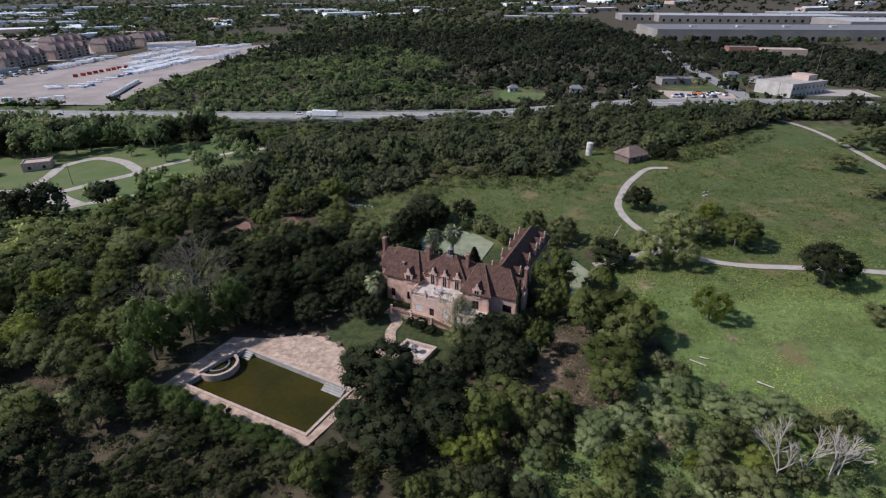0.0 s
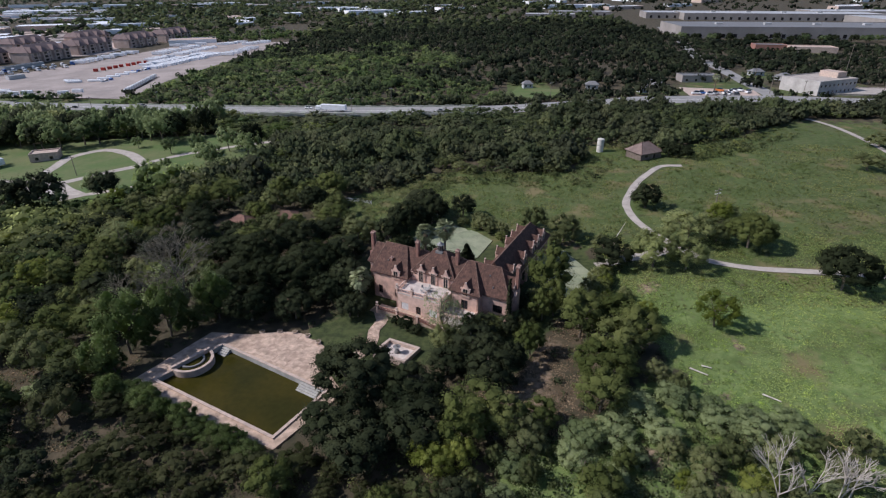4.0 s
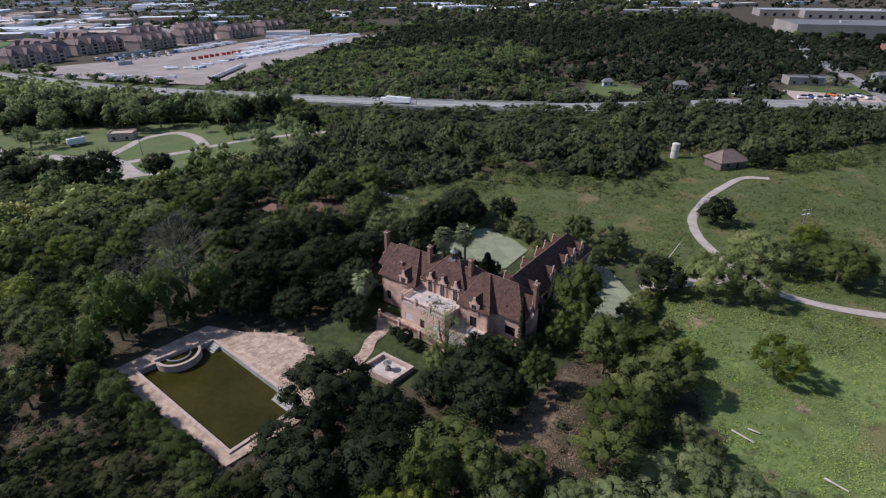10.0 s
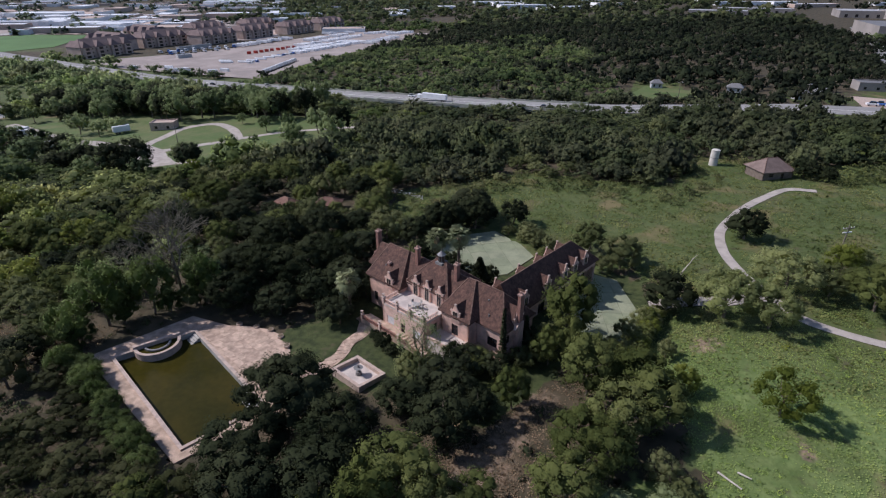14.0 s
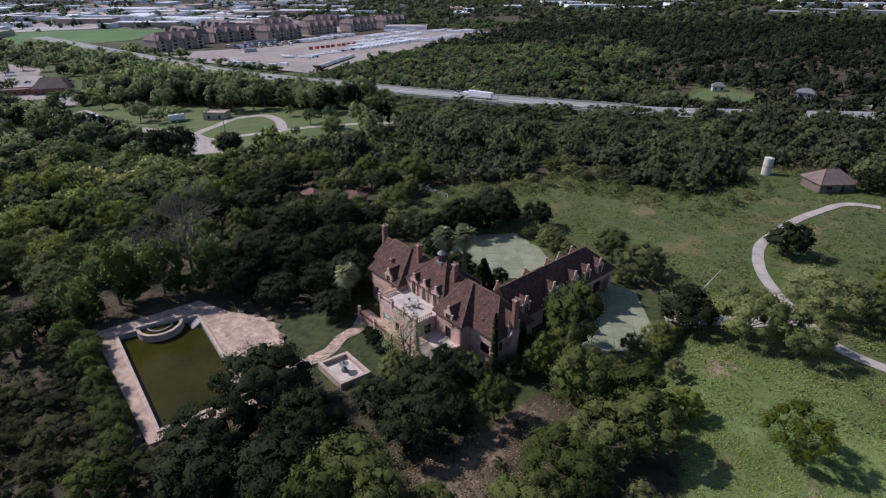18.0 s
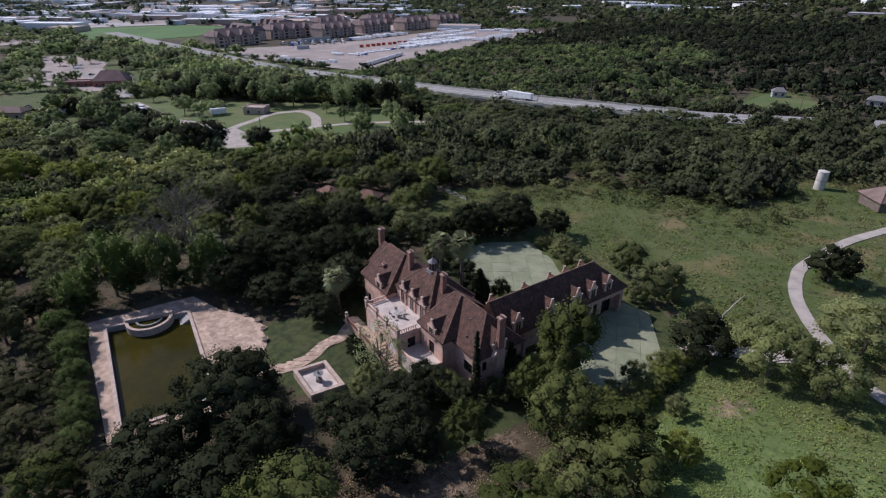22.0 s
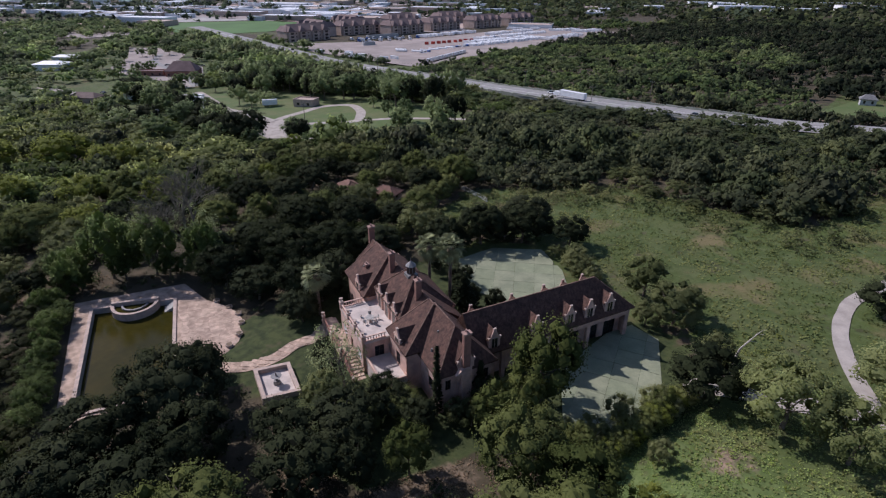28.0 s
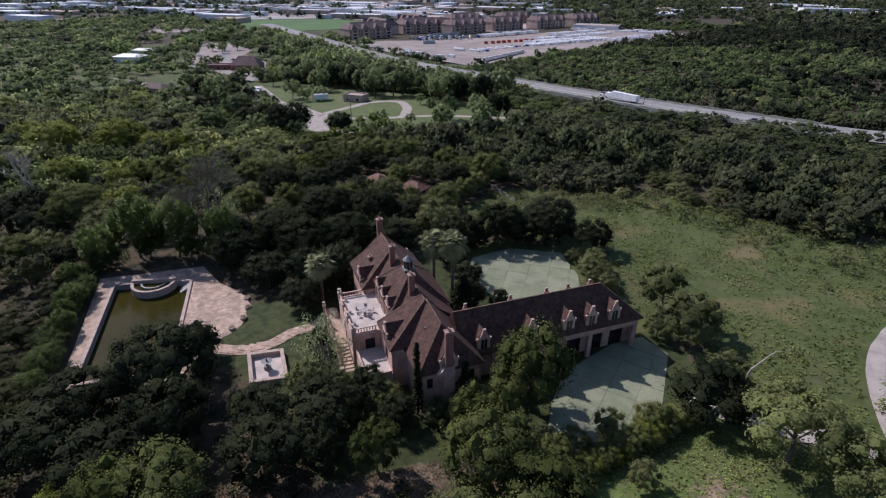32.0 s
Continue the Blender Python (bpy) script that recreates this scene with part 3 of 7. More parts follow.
def trunk_bm(height, radius, seed, limbs=5, reach=0.5, top=0.85):
    """A tapered, slightly bent trunk with limbs."""
    g = random.Random(seed)
    bm = bmesh.new()

    def tube(p0, p1, r0, r1, sides=6, bends=2):
        ring_old, d = None, (p1 - p0)
        side = d.orthogonal().normalized()
        up = d.normalized().cross(side)
        for i in range(bends + 1):
            s = i / bends
            c = p0 + d * s + (side * g.uniform(-1, 1) + up * g.uniform(-1, 1)) * (0.06 * d.length if 0 < i < bends else 0)
            r = r0 + (r1 - r0) * s
            ring = [bm.verts.new(c + (side * math.cos(a) + up * math.sin(a)) * r) for a in [2 * math.pi * q / sides for q in range(sides)]]
            if ring_old:
                for q in range(sides):
                    bm.faces.new((ring_old[q], ring_old[(q + 1) % sides], ring[(q + 1) % sides], ring[q]))
            ring_old = ring
        return p1

    tip = Vector((g.uniform(-0.4, 0.4), g.uniform(-0.4, 0.4), height * top))
    tube(Vector((0, 0, -0.6)), tip, radius, radius * 0.35, bends=3)
    for i in range(limbs):
        a = 2 * math.pi * (i + g.uniform(-0.3, 0.3)) / limbs
        s = g.uniform(0.3, 0.75)
        start = tip * s
        end = start + Vector((math.cos(a), math.sin(a), g.uniform(0.5, 1.1))) * height * reach * g.uniform(0.5, 0.9)
        tube(start, end, radius * 0.42, radius * 0.1, 5)
        for _ in range(2):
            q = start.lerp(end, g.uniform(0.4, 0.7))
            tube(q, q + Vector((g.uniform(-1, 1), g.uniform(-1, 1), g.uniform(0.3, 1))) * height * 0.2, radius * 0.18, radius * 0.05, 4, 1)
    return bm


def tree_proto(name, mat, r, h, base, lobes, cards, size, seed, label, trunk_r=0.28, big=(0.18, 0.36), core=True, heart=0.62):
    """A tree standing at the origin: trunk with limbs, and a crown."""
    root = empty(name, Matrix(), label, "tree", "trees round the mansion")
    part("trunk", trunk_bm(base + h * 0.75, trunk_r, seed), BARK, root)
    V, N, Q = crown_arrays(r, h, base, lobes, cards, size, seed, big=big, fuzz=0.55, core=core, heart=heart)
    crown = new("crown", mesh_arrays("crown", V, Q, mat, facing=N))
    crown.parent = root
    return root


# one grown tree of each sort, 5 m in crown radius and 10 m high; the others are its copies
PROTOS = {}
for kind, name, mat, base, lobes, cards, size, count, label in (
        ("oak", "live_oak_tree", OAK, 0.8, 44, 3200, 0.165, 3, "dense dark green live oak with a rounded crown"),
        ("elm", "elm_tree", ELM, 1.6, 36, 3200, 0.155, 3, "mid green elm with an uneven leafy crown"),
        ("lime", "young_tree", LIME, 1.0, 26, 2000, 0.18, 2, "light yellow-green young tree in full leaf"),
        ("scrub", "mesquite_tree", BRIGHT_SCRUB, 0.4, 28, 2300, 0.155, 3, "grey-green mesquite with thin uneven foliage"),
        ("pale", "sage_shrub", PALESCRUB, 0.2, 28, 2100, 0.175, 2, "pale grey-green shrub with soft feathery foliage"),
        ("brush", "thorn_bush", SHADED_BRUSH, 0.2, 24, 1500, 0.17, 2, "dark brownish thorn bush with thin tangled foliage"),
        ("far_elm", "elm_tree", HAZED_PARKLEAF, 1.6, 16, 800, 0.3, 3, "rounded green park tree"),
        ("far_oak", "live_oak_tree", OAK, 0.8, 22, 1500, 0.25, 2, "dense dark green live oak with a rounded crown"),
        ("dusky", "hackberry_tree", DUSKY, 1.2, 34, 2900, 0.16, 2, "dark olive hackberry with thin uneven foliage"),
        ("airy", "mesquite_tree", OLIVE, 0.5, 44, 4200, 0.165, 2, "open olive-green mesquite with feathery see-through foliage"),
        ("loose", "young_tree", LIME, 1.0, 30, 2600, 0.17, 1, "lone yellow-green tree of loose leafy clumps"),
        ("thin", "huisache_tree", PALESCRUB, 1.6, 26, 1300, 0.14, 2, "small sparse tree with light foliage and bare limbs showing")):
    PROTOS[kind] = [tree_proto(name, mat, 5.0, 9.2, base, lobes, cards, size, 11 + 7 * i + 31 * len(PROTOS), label, big=(0.12, 0.24) if kind == "thin" else (0.14, 0.27) if kind in ("airy", "loose") else (0.17, 0.34), core=kind != "thin", heart=0.3 if kind in ("airy", "loose") else 0.62) for i in range(count)]
for kind, name, mat, label in (("oak", "live_oak_tree", OAK, "broad dense dark green live oak"), ("elm", "elm_tree", ELM, "broad mid green elm with an uneven crown")):
    PROTOS["great_" + kind] = [tree_proto(name, mat, 8.0, 9.2, 0.8, 84, 8000, 0.16, 401 + i + len(PROTOS), label, 0.4, (0.11, 0.24)) for i in range(2 if kind == "oak" else 1)]
USED = set()
TREES = []                                        # x, y, crown radius


def plant(kind, x, y, radius, height=None):
    """Plants a copy with this crown radius and height."""
    if kind in ("oak", "elm") and radius >= 6.2:
        kind = "great_" + kind
    i = random.randrange(len(PROTOS[kind]))
    height = height or (1.0 + radius * 0.8 if kind in ("brush", "pale") and radius < 5 else 2.2 + radius * 1.15) * random.uniform(0.9, 1.1)
    m = pose(x, y, terr(x, y) - 0.05, random.uniform(-4, 4), random.uniform(-4, 4), random.uniform(0, 360))
    root = PROTOS[kind][i]
    if (kind, i) in USED:
        root = copy_thing(root, m)
    else:
        USED.add((kind, i))
        root.matrix_basis = m
    w = radius / (8.0 if "great_" in kind else 5.0)
    root.scale = (w, w * random.uniform(0.92, 1.08), height / 10.0)
    TREES.append((x, y, radius))
    return root


GROVES = {  # x, y, crown radius
    "oak": ((-19.6, 117.4, 4.4, 8), (-18.8, 110.6, 3.6, 6), (-21.5, 122.5, 5, 8.5), (-16.2, 121.2, 2.6, 5.5), (-9.4, 141.6, 3.6, 6.5), (-2.4, 139.4, 3.0, 5), (-12, 84, 8.5), (-18, 91, 4), (-1, 80, 6.5), (-13, 74, 7), (0, 73, 6), (-9, 68, 5.5), (-42, 110, 6.5), (-41, 121, 7.5), (-33, 122, 7.5), (-27, 128, 6.5), (-24, 116, 5.5), (-17, 110.5, 3.2), (-50, 124, 6), (-51, 113, 5.5),
            (-32, 111, 5), (-25, 138, 6), (-48, 137, 7.5), (-58, 141, 6), (-40, 145, 7.5), (-6, 172, 7), (-10, 158, 6.5, 10.5), (-3, 164.5, 6, 9.5), (-15, 150, 5, 8.5), (3.6, 132.4, 3.4), (8.5, 136, 2.2), (21, 114, 2.6), (12, 103, 3.6), (17, 104, 3.0), (-78, 162, 6), (-45, 178, 6), (92.5, 229, 4.6, 6.5), (98, 226, 3.6, 5), (-61, 152, 5, 5.5), (-56, 163, 3.2, 5.5), (-68, 160.5, 3, 4.6), (-33, 152, 5.5), (-72, 148, 7), (-34, 133, 7), (7, 170, 4.5), (97, 119.5, 7.6, 11.5), (195, 233, 7, 9), (215, 273, 8, 10), (222, 240, 7, 9), (214, 214, 6.5, 8), (9, 105.5, 2.6), (-78, 140, 7), (-83, 119, 6), (13, 86.4, 5.2, 8.5), (17.2, 92.2, 3.0, 7), (13, 94.6, 3.6, 7), (46.6, 135, 5.8, 9), (9.5, 97, 4.8, 7), (4.5, 90.5, 4.4, 6.5), (66.7, 173.2, 5.2, 8.5), (-132.4, 198.8, 6, 10.5)),
    "elm": ((27.6, 119.4, 5.8, 13.5), (33, 104, 5.2, 11), (25.6, 110.4, 3.6, 8), (34.5, 88, 6.6), (32, 79.5, 5), (41, 105, 5.6), (43, 98.5, 5.4), (33.5, 107.5, 4.6, 10), (38, 94, 5.5), (85.8, 142.6, 7.4, 10.5), (21.6, 97, 3.4, 7.5), (28.6, 112.6, 3.4, 9), (10, 76, 5.5, 9), (8, 71.5, 4.2, 9), (15, 74, 4, 8), (-63.5, 96.5, 6, 15), (-58, 103, 5, 14), (-50, 110.5, 4.4, 12), (-64.5, 89.5, 4, 10), (-58, 79, 4), (-45, 71, 4), (37, 113, 2.6), (-104, 95, 8), (21, 76, 3.6)),
    "pale": ((38, 79, 4), (33, 74, 4), (46, 80, 4), (41, 73, 3.6), (51, 76, 3.6), (56, 75, 3.6), (27, 72, 4), (62, 76, 3.4), (-75, 84, 3), (-70, 92, 3)),
    "lime": ((7.4, 66.8, 2.6, 7), (-176, 126, 10, 14), (-190, 106, 10, 14), (-204, 110, 8, 12), (-160, 133, 6.5, 10), (-214, 101, 8, 12), (-122, 112, 7, 10.5), (-98, 104, 6, 9), (-142, 99, 7, 10.5), (-108, 128, 5.5, 8.5), (-152, 140, 7, 11), (4, 66, 3), (84, 158, 4), (86, 162, 3), (48, 108, 3)),
    "airy": ((57.2, 133, 6.4, 11.5), (64.8, 131, 5.6, 9.5), (70, 146, 7.4, 10.5), (88, 163, 4, 5)),
    "loose": ((62.2, 105.6, 4.8, 8.5),),
    "scrub": ((3.8, 98, 3.4, 7), (79, 147, 5, 8), (36.9, 152, 5.6, 9.5), (29, 158.4, 5.2, 9), (46, 143, 3.4), (98, 102, 3.6, 5), (160.5, 209.5, 6, 7.5), (152, 178.5, 4.4, 6), (186, 242, 6, 7), (200, 216, 5.6, 7), (205, 255, 6.1, 8), (196, 196, 5, 6), (-65, 76, 5), (-49, 76, 3.6), (-70, 88, 5), (-34, 69.5, 3.4), (-38, 66, 4), (-27, 66, 4), (-19, 67, 4), (-50, 70, 4), (-54, 66, 4.5), (14, 160, 3.6), (39, 123, 2.6), (37, 117, 2.4), (42, 128, 2.6), (34.5, 115, 2), (18, 71, 4), (70, 70, 3), (120, 112, 3.5), (-59, 82, 2.6), (-54.5, 79.5, 2.6), (-45, 75, 2.4), (-40.5, 72.8, 2.6), (-30, 68, 2.6), (-63, 90, 3), (-61, 98, 3.4), (-55, 104.5, 3), (-52, 109, 3.6), (-24, 66, 2.6), (50, 68, 3), (57, 68, 2.8), (64, 69, 2.6), (45, 66, 3), (44, 88, 2.6), (47, 84, 2.4), (6.6, 101.6, 2.2), (24, 117, 2.2), (22.6, 109, 2.4), (11.4, 99.5, 2.4), (16, 158, 3), (19, 156, 2.4), (12, 163, 2.6), (-11, 158, 3), (-12, 142, 2.6), (46, 118, 2), (33, 149, 3))}
for kind, spots in GROVES.items():
    for x, y, r, *tall in spots:
        # south-west of the pool, elm and scrub turn into the shade-darkened brush
        plant("brush" if x < -16 and y < 80 and kind in ("scrub", "elm") else "dusky" if -66 < x < -49 and y < 111 and kind in ("scrub", "elm") else kind, x, y, r, *tall)


def wild(n, area, gap, allowed, kinds, weights, lo, hi, seed):
    """Scattered trees where there is room between those already standing."""
    g = random.Random(seed)
    made = 0
    for _ in range(n * 60):
        if made >= n:
            break
        x, y, r = g.uniform(area[0], area[1]), g.uniform(area[2], area[3]), g.uniform(lo, hi)
        if not allowed(x, y) or any((x - a) ** 2 + (y - b) ** 2 < (gap * (r + q)) ** 2 for a, b, q in TREES):
            continue
        plant(g.choices(kinds, weights)[0], x, y, r)
        made += 1


def free(x, y):
    return not (inside(x, y, DECK) or inside(x, y, MEADOW) or inside(x, y, HOUSE_CLEAR) or inside(x, y, LAWN_S))


def clear_of_view(x, y):
    return free(x, y) and not (10 < x < 29 and 72 < y < 104) and not (-66 < x < -14 and 66 < y < 108) and (x + 64) ** 2 + (y - 118) ** 2 > 90 and (x + 66) ** 2 + (y - 166) ** 2 > 45 and (x + 52) ** 2 + (y - 168) ** 2 > 45


wild(80, (-120, -10, 62, 192), 0.62, clear_of_view, ["far_oak", "elm", "scrub"], [3.5, 4, 3], 3.5, 6.1, 5)
wild(60, (-122, -24, 80, 194), 0.5, clear_of_view, ["far_oak", "elm", "scrub", "lime"], [2, 4, 4, 0.3], 2.6, 4.6, 9)
wild(70, (-85, -12, 26, 84), 0.62, clear_of_view, ["brush", "scrub", "far_oak"], [7, 0.4, 1.6], 1.8, 4.0, 6)
wild(55, (-12, 66, 26, 84), 0.62, lambda x, y: clear_of_view(x, y) or (46 < x and y < 70), ["elm", "scrub", "oak", "lime"], [3, 5, 2, 0.4], 2.0, 4.2, 7)


g = random.Random(31)
for k in range(17):                               # shrubs along the pool deck's outer edge
    s = (k + g.uniform(-0.3, 0.3)) / 16
    x, y = -60.8 + 35 * s - 0.9 * g.uniform(0.4, 2.0), 86.4 - 15.6 * s - 1.9 * g.uniform(0.1, 1.1)
    plant("dusky", x, y, g.uniform(1.9, 3.0), g.uniform(2.8, 5.0))
for x, y, r, h in ((13.6, 104.4, 3.0, 4.6), (20.4, 108.6, 2.2, 4.2), (23.4, 112.6, 2.2, 4.0), (37.4, 113.6, 2.2, 3.4), (39.6, 117.6, 2.0, 3.0), (41, 121.4, 2.2, 3.4), (42.6, 125.4, 2.0, 3.2), (44, 128.6, 2.2, 3.6), (7, 163, 2.4, 3.2), (11.5, 160.6, 2.2, 3.0), (15.6, 157.6, 2.4, 3.4), (18.6, 152, 2.2, 3.0), (29, 73, 3.4, 4.2), (45, 82, 3.4, 4.4), (51, 78.5, 3.2, 3.8), (54.5, 73.4, 3.4, 3.8), (25, 68.6, 3.2, 4), (62.4, 72.7, 3.2, 3.4), (34, 68, 3, 3.8), (57, 78, 2.4, 3)):
    plant("pale" if y < 83 else g.choice(("scrub", "scrub", "elm")), x, y, r, h)
for x, y, r, h in ((-2, 221, 4.4, 5), (6, 217, 4, 4.6), (3, 225, 4.4, 5.4), (11, 213, 3.6, 4), (-9, 214, 3.8, 4.4), (16, 219, 4, 4.6), (-5, 207, 2.6, 3), (24, 209, 3, 3.2), (40, 212, 3.4, 4), (52, 222, 3, 4)):
    plant("scrub", x, y, r, h)                    # lighter scrub at the end of the meadow
for x, y, r, h in ((-222, 165, 8, 11), (-227, 180, 7, 11), (-206, 187, 7, 11), (-182, 182, 6.4, 10), (-187, 166, 7, 10), (-158, 176, 6.5, 10), (-240, 172, 7.5, 11), (-256, 176, 8, 12), (-204, 171, 6, 9), (-142, 184, 5, 8.5)):
    plant("far_oak" if x in (-227, -182, -240) else "far_elm", x, y, r, h)
for x, y, r, h in ((-95, 146.7, 6, 11), (3.4, 102.2, 4.6, 12.5), (4.4, 101.4, 3.6, 11), (7.4, 104.2, 1.8, 4.5), (-9.4, 108.4, 1.1, 2.0)):
    plant("thin", x, y, r, h)
for x, y, r, h in ((-7, 162.5, 4.2, 5.6), (-12, 152.5, 3.6, 5), (-1.5, 170, 4.2, 6), (-13, 163, 4.4, 6), (-5.3, 105.6, 2.0, 3.6), (-2.8, 104.2, 1.5, 2.4), (-7.8, 107.4, 1.2, 2.4)):
    plant("oak", x, y, r, h)
for k in range(15):
    s = k / 14
    plant("lime" if k % 3 == 1 else "elm", 44.5 - 6.2 * s + g.uniform(-0.7, 0.7), 132 - 23 * s + g.uniform(-0.8, 0.8), g.uniform(1.7, 2.5), g.uniform(2.6, 4.2))
wild(45, (0, 66, 40, 70), 0.5, lambda x, y: free(x, y) or y < 70, ["pale", "scrub", "thin", "lime"], [8, 2, 1.0, 0.8], 1.6, 3.4, 16)
wild(45, (-75, 5, 36, 68), 0.5, free, ["scrub", "brush"], [0.3, 5], 1.6, 3.2, 17)


def woods(name, count, region, allowed, rr, hh, cards, size, mat, lobes, label, seed, cell_m=4.0, fill=1.0, category="trees", lift=0.35, core=True):
    """Many trees as one mass of leaf clumps."""
    g = np.random.default_rng(seed)
    protos = [crown_arrays(1.0, 1.0, 0.05, lobes, cards, size, seed * 10 + i, 0.9, (0.26, 0.42), 0.2, core) for i in range(7)]
    V, F, Q, c = [], [], [], 0
    tints, dries = [], []
    cell = {}
    made = tries = 0
    while made < count and tries < count * 14:
        tries += 1
        x, y = g.uniform(region[0], region[1]), g.uniform(region[2], region[3])
        if not allowed(x, y):
            continue
        r = (rr[0] + (rr[1] - rr[0]) * g.uniform() ** 2) * (0.9 + 0.5 * noise.noise((x * 0.02, y * 0.02, seed)))
        key = (int(x // cell_m), int(y // cell_m))
        if cell.get(key, 0) >= fill:
            continue
        cell[key] = cell.get(key, 0) + 1
        v, f, q = protos[int(g.integers(7))]
        a = g.uniform(0, 6.28)
        ca, sa = np.cos(a), np.sin(a)
        h = r * g.uniform(*hh) * (0.7 if 150 < y < 198 and -245 < x < -84 else 0.62 if 270 < y < 345 and near_road(x, y + 24, 36) and x < 40 else 1.0)
        w = np.stack([(v[:, 0] * ca - v[:, 1] * sa) * r + x, (v[:, 0] * sa + v[:, 1] * ca) * r + y, v[:, 2] * h + terr(x, y) - 0.06 * h], 1)
        V.append(w), Q.append(q + c)
        F.append(np.stack([f[:, 0] * ca - f[:, 1] * sa, f[:, 0] * sa + f[:, 1] * ca, f[:, 2] + lift], 1))
        tints.append(np.full(len(w), np.clip(g.normal(0, 0.5) + 0.7 * noise.noise((x * 0.018, y * 0.018, 7)), -1, 1.3), np.float32))
        dries.append(np.full(len(w), np.clip(0.3 * g.normal() + 1.1 * noise.noise((x * 0.03, y * 0.03, 21)), -0.5, 1.2), np.float32))
        c += len(w)
        made += 1
    me = mesh_arrays(name, np.concatenate(V), np.concatenate(Q), mat, facing=np.concatenate(F))
    me.attributes.new("tint", "FLOAT", "POINT").data.foreach_set("value", np.concatenate(tints))
    me.attributes.new("dry", "FLOAT", "POINT").data.foreach_set("value", np.concatenate(dries))
    ob = new(name, me)
    tagged(ob, label, category, kind="stuff")


def thin_out(x, y):
    return inside(x, y, OPEN_W) and noise.noise((x * 0.045, y * 0.045, 5)) < 0.2


def mid_free(x, y):
    if thin_out(x, y):
        return False
    if not free(x, y) or inside(x, y, PARK) or y < 102 and x > -100:
        return False
    if -122 < x < 60 and y < 194 or (x - 6) ** 2 / 260 + (y - 220) ** 2 / 90 < 1:
        return False
    return not (y > 318 and near_road(x, y, 19)) and not any((x - a) ** 2 + (y - b) ** 2 < 100 for a, b in ((82, 229), (66, 238), (78, 221)))


woods("creek_woodland", 760, (-330, -95, 40, 345), mid_free, (4.4, 9.5), (0.95, 1.4), 260, 0.066, CREEKLEAF, 12, "green creek-side wood with rounded crowns", 33, 8.2)
woods("woodland", 2300, (-95, 330, 40, 345), mid_free, (2.6, 6.0), (1.0, 1.75), 120, 0.1, SCRUB, 8, "dense grey-green scrub woodland with small uneven crowns", 3, 4.6, lift=0.6)
woods("oak_woodland", 560, (-330, 330, 40, 345), mid_free, (4.0, 7.2), (1.2, 1.75), 210, 0.08, SCRUB, 11, "taller mid green trees standing in scrub woodland", 8, 9.0, lift=0.5)


woods("light_scrub", 330, (-40, 230, 176, 318), lambda x, y: mid_free(x, y) and noise.noise((x * 0.03, y * 0.03, 14)) > 0.02, (2.4, 5.4), (0.75, 1.2), 110, 0.095, BRIGHT_SCRUB, 8, "lighter grey-green scrub standing in darker woodland", 29, 6.0)
woods("young_woodland", 200, (-330, -70, 60, 300), lambda x, y: mid_free(x, y) or -122 < x < -84 and 100 < y < 190, (5.0, 9.0), (0.85, 1.2), 240, 0.066, CREEKLEAF, 12, "rounded light green crowns standing in the wood", 28, 11.0)


woods("roadside_trees", 230, (-560, -110, 270, 420), lambda x, y: not near_road(x, y, 17) and near_road(x, y + 20, 22) and not inside(x, y, PARK), (5.0, 8.5), (1.2, 1.6), 110, 0.125, HAZED_PARKLEAF, 7, "tall green trees along the near side of the highway", 41, 9.0)


def near_ground(x, y):
    return free(x, y) and not any((x - a) ** 2 + (y - b) ** 2 < (0.8 * r) ** 2 for a, b, r in BARE) and not inside(x, y, offset_deck) and not (-62 < x < -52 and 82 < y < 92)


offset_deck = [(-61, 86), (-24, 69), (-13, 86), (-21, 99), (-24, 104), (-31, 107), (-50, 107)]
woods("undergrowth", 2300, (-125, 62, 22, 196), near_ground, (0.7, 1.7), (0.7, 1.2), 30, 0.2, SCRUB, 2, "low tangled undergrowth between the trees", 12, 2.6, 1.0, "undergrowth", core=False)


def on_track(x, y):
    return any(near_line(x, y, line, 2.3) for line in TRACKS)


def rosettes(name, count, region, allowed, size, height, label, seed, leaf=None, rough=0.3):
    """Low weeds: small leaves lying almost level, thick in patches."""
    g = np.random.default_rng(seed)
    spots = []
    while len(spots) < count:
        x, y = g.uniform(region[0], region[1]), g.uniform(region[2], region[3])
        k = 0.5 + 0.9 * noise.noise((x * 0.11, y * 0.11, seed)) + 0.5 * noise.noise((x * 0.5, y * 0.5, seed))
        if g.uniform() < k and allowed(x, y):
            spots.append((x, y, terr(x, y) + 0.05 + height * min(1, max(0, k)) * g.uniform(0.2, 1)))
    nrm = unit(np.array([0, 0, 1.0]) + rough * g.standard_normal((count, 3)))
    q = leaf_quads(g, np.array(spots), nrm, size)
    ob = new(name, mesh_arrays(name, q, np.arange(len(q)).reshape(-1, 4), leaf or LIMEGRASS, facing=np.repeat(nrm, 4, 0)))
    tagged(ob, label, "grass", kind="stuff")


rosettes("meadow_grass", 80000, (30, 150, 30, 150), lambda x, y: inside(x, y, MEADOW) and not on_track(x, y), 0.135, 0.12, "pale tall weeds in the near field", 24)
DRYLEAF = leaf_material("dry_leaves", (0.120, 0.088, 0.054), (0.290, 0.215, 0.135), 0.3, thin=0.3)
rosettes("leaf_litter", 9000, (8, 34, 72, 110), lambda x, y: free(x, y), 0.15, 0.12, "dry brown leaves and dead grass on bare soil", 26, DRYLEAF, 0.5)
rosettes("leaf_litter", 5000, (-92, -60, 70, 96), lambda x, y: free(x, y), 0.16, 0.12, "dry brown leaves and dead grass under brush", 27, DRYLEAF, 0.5)
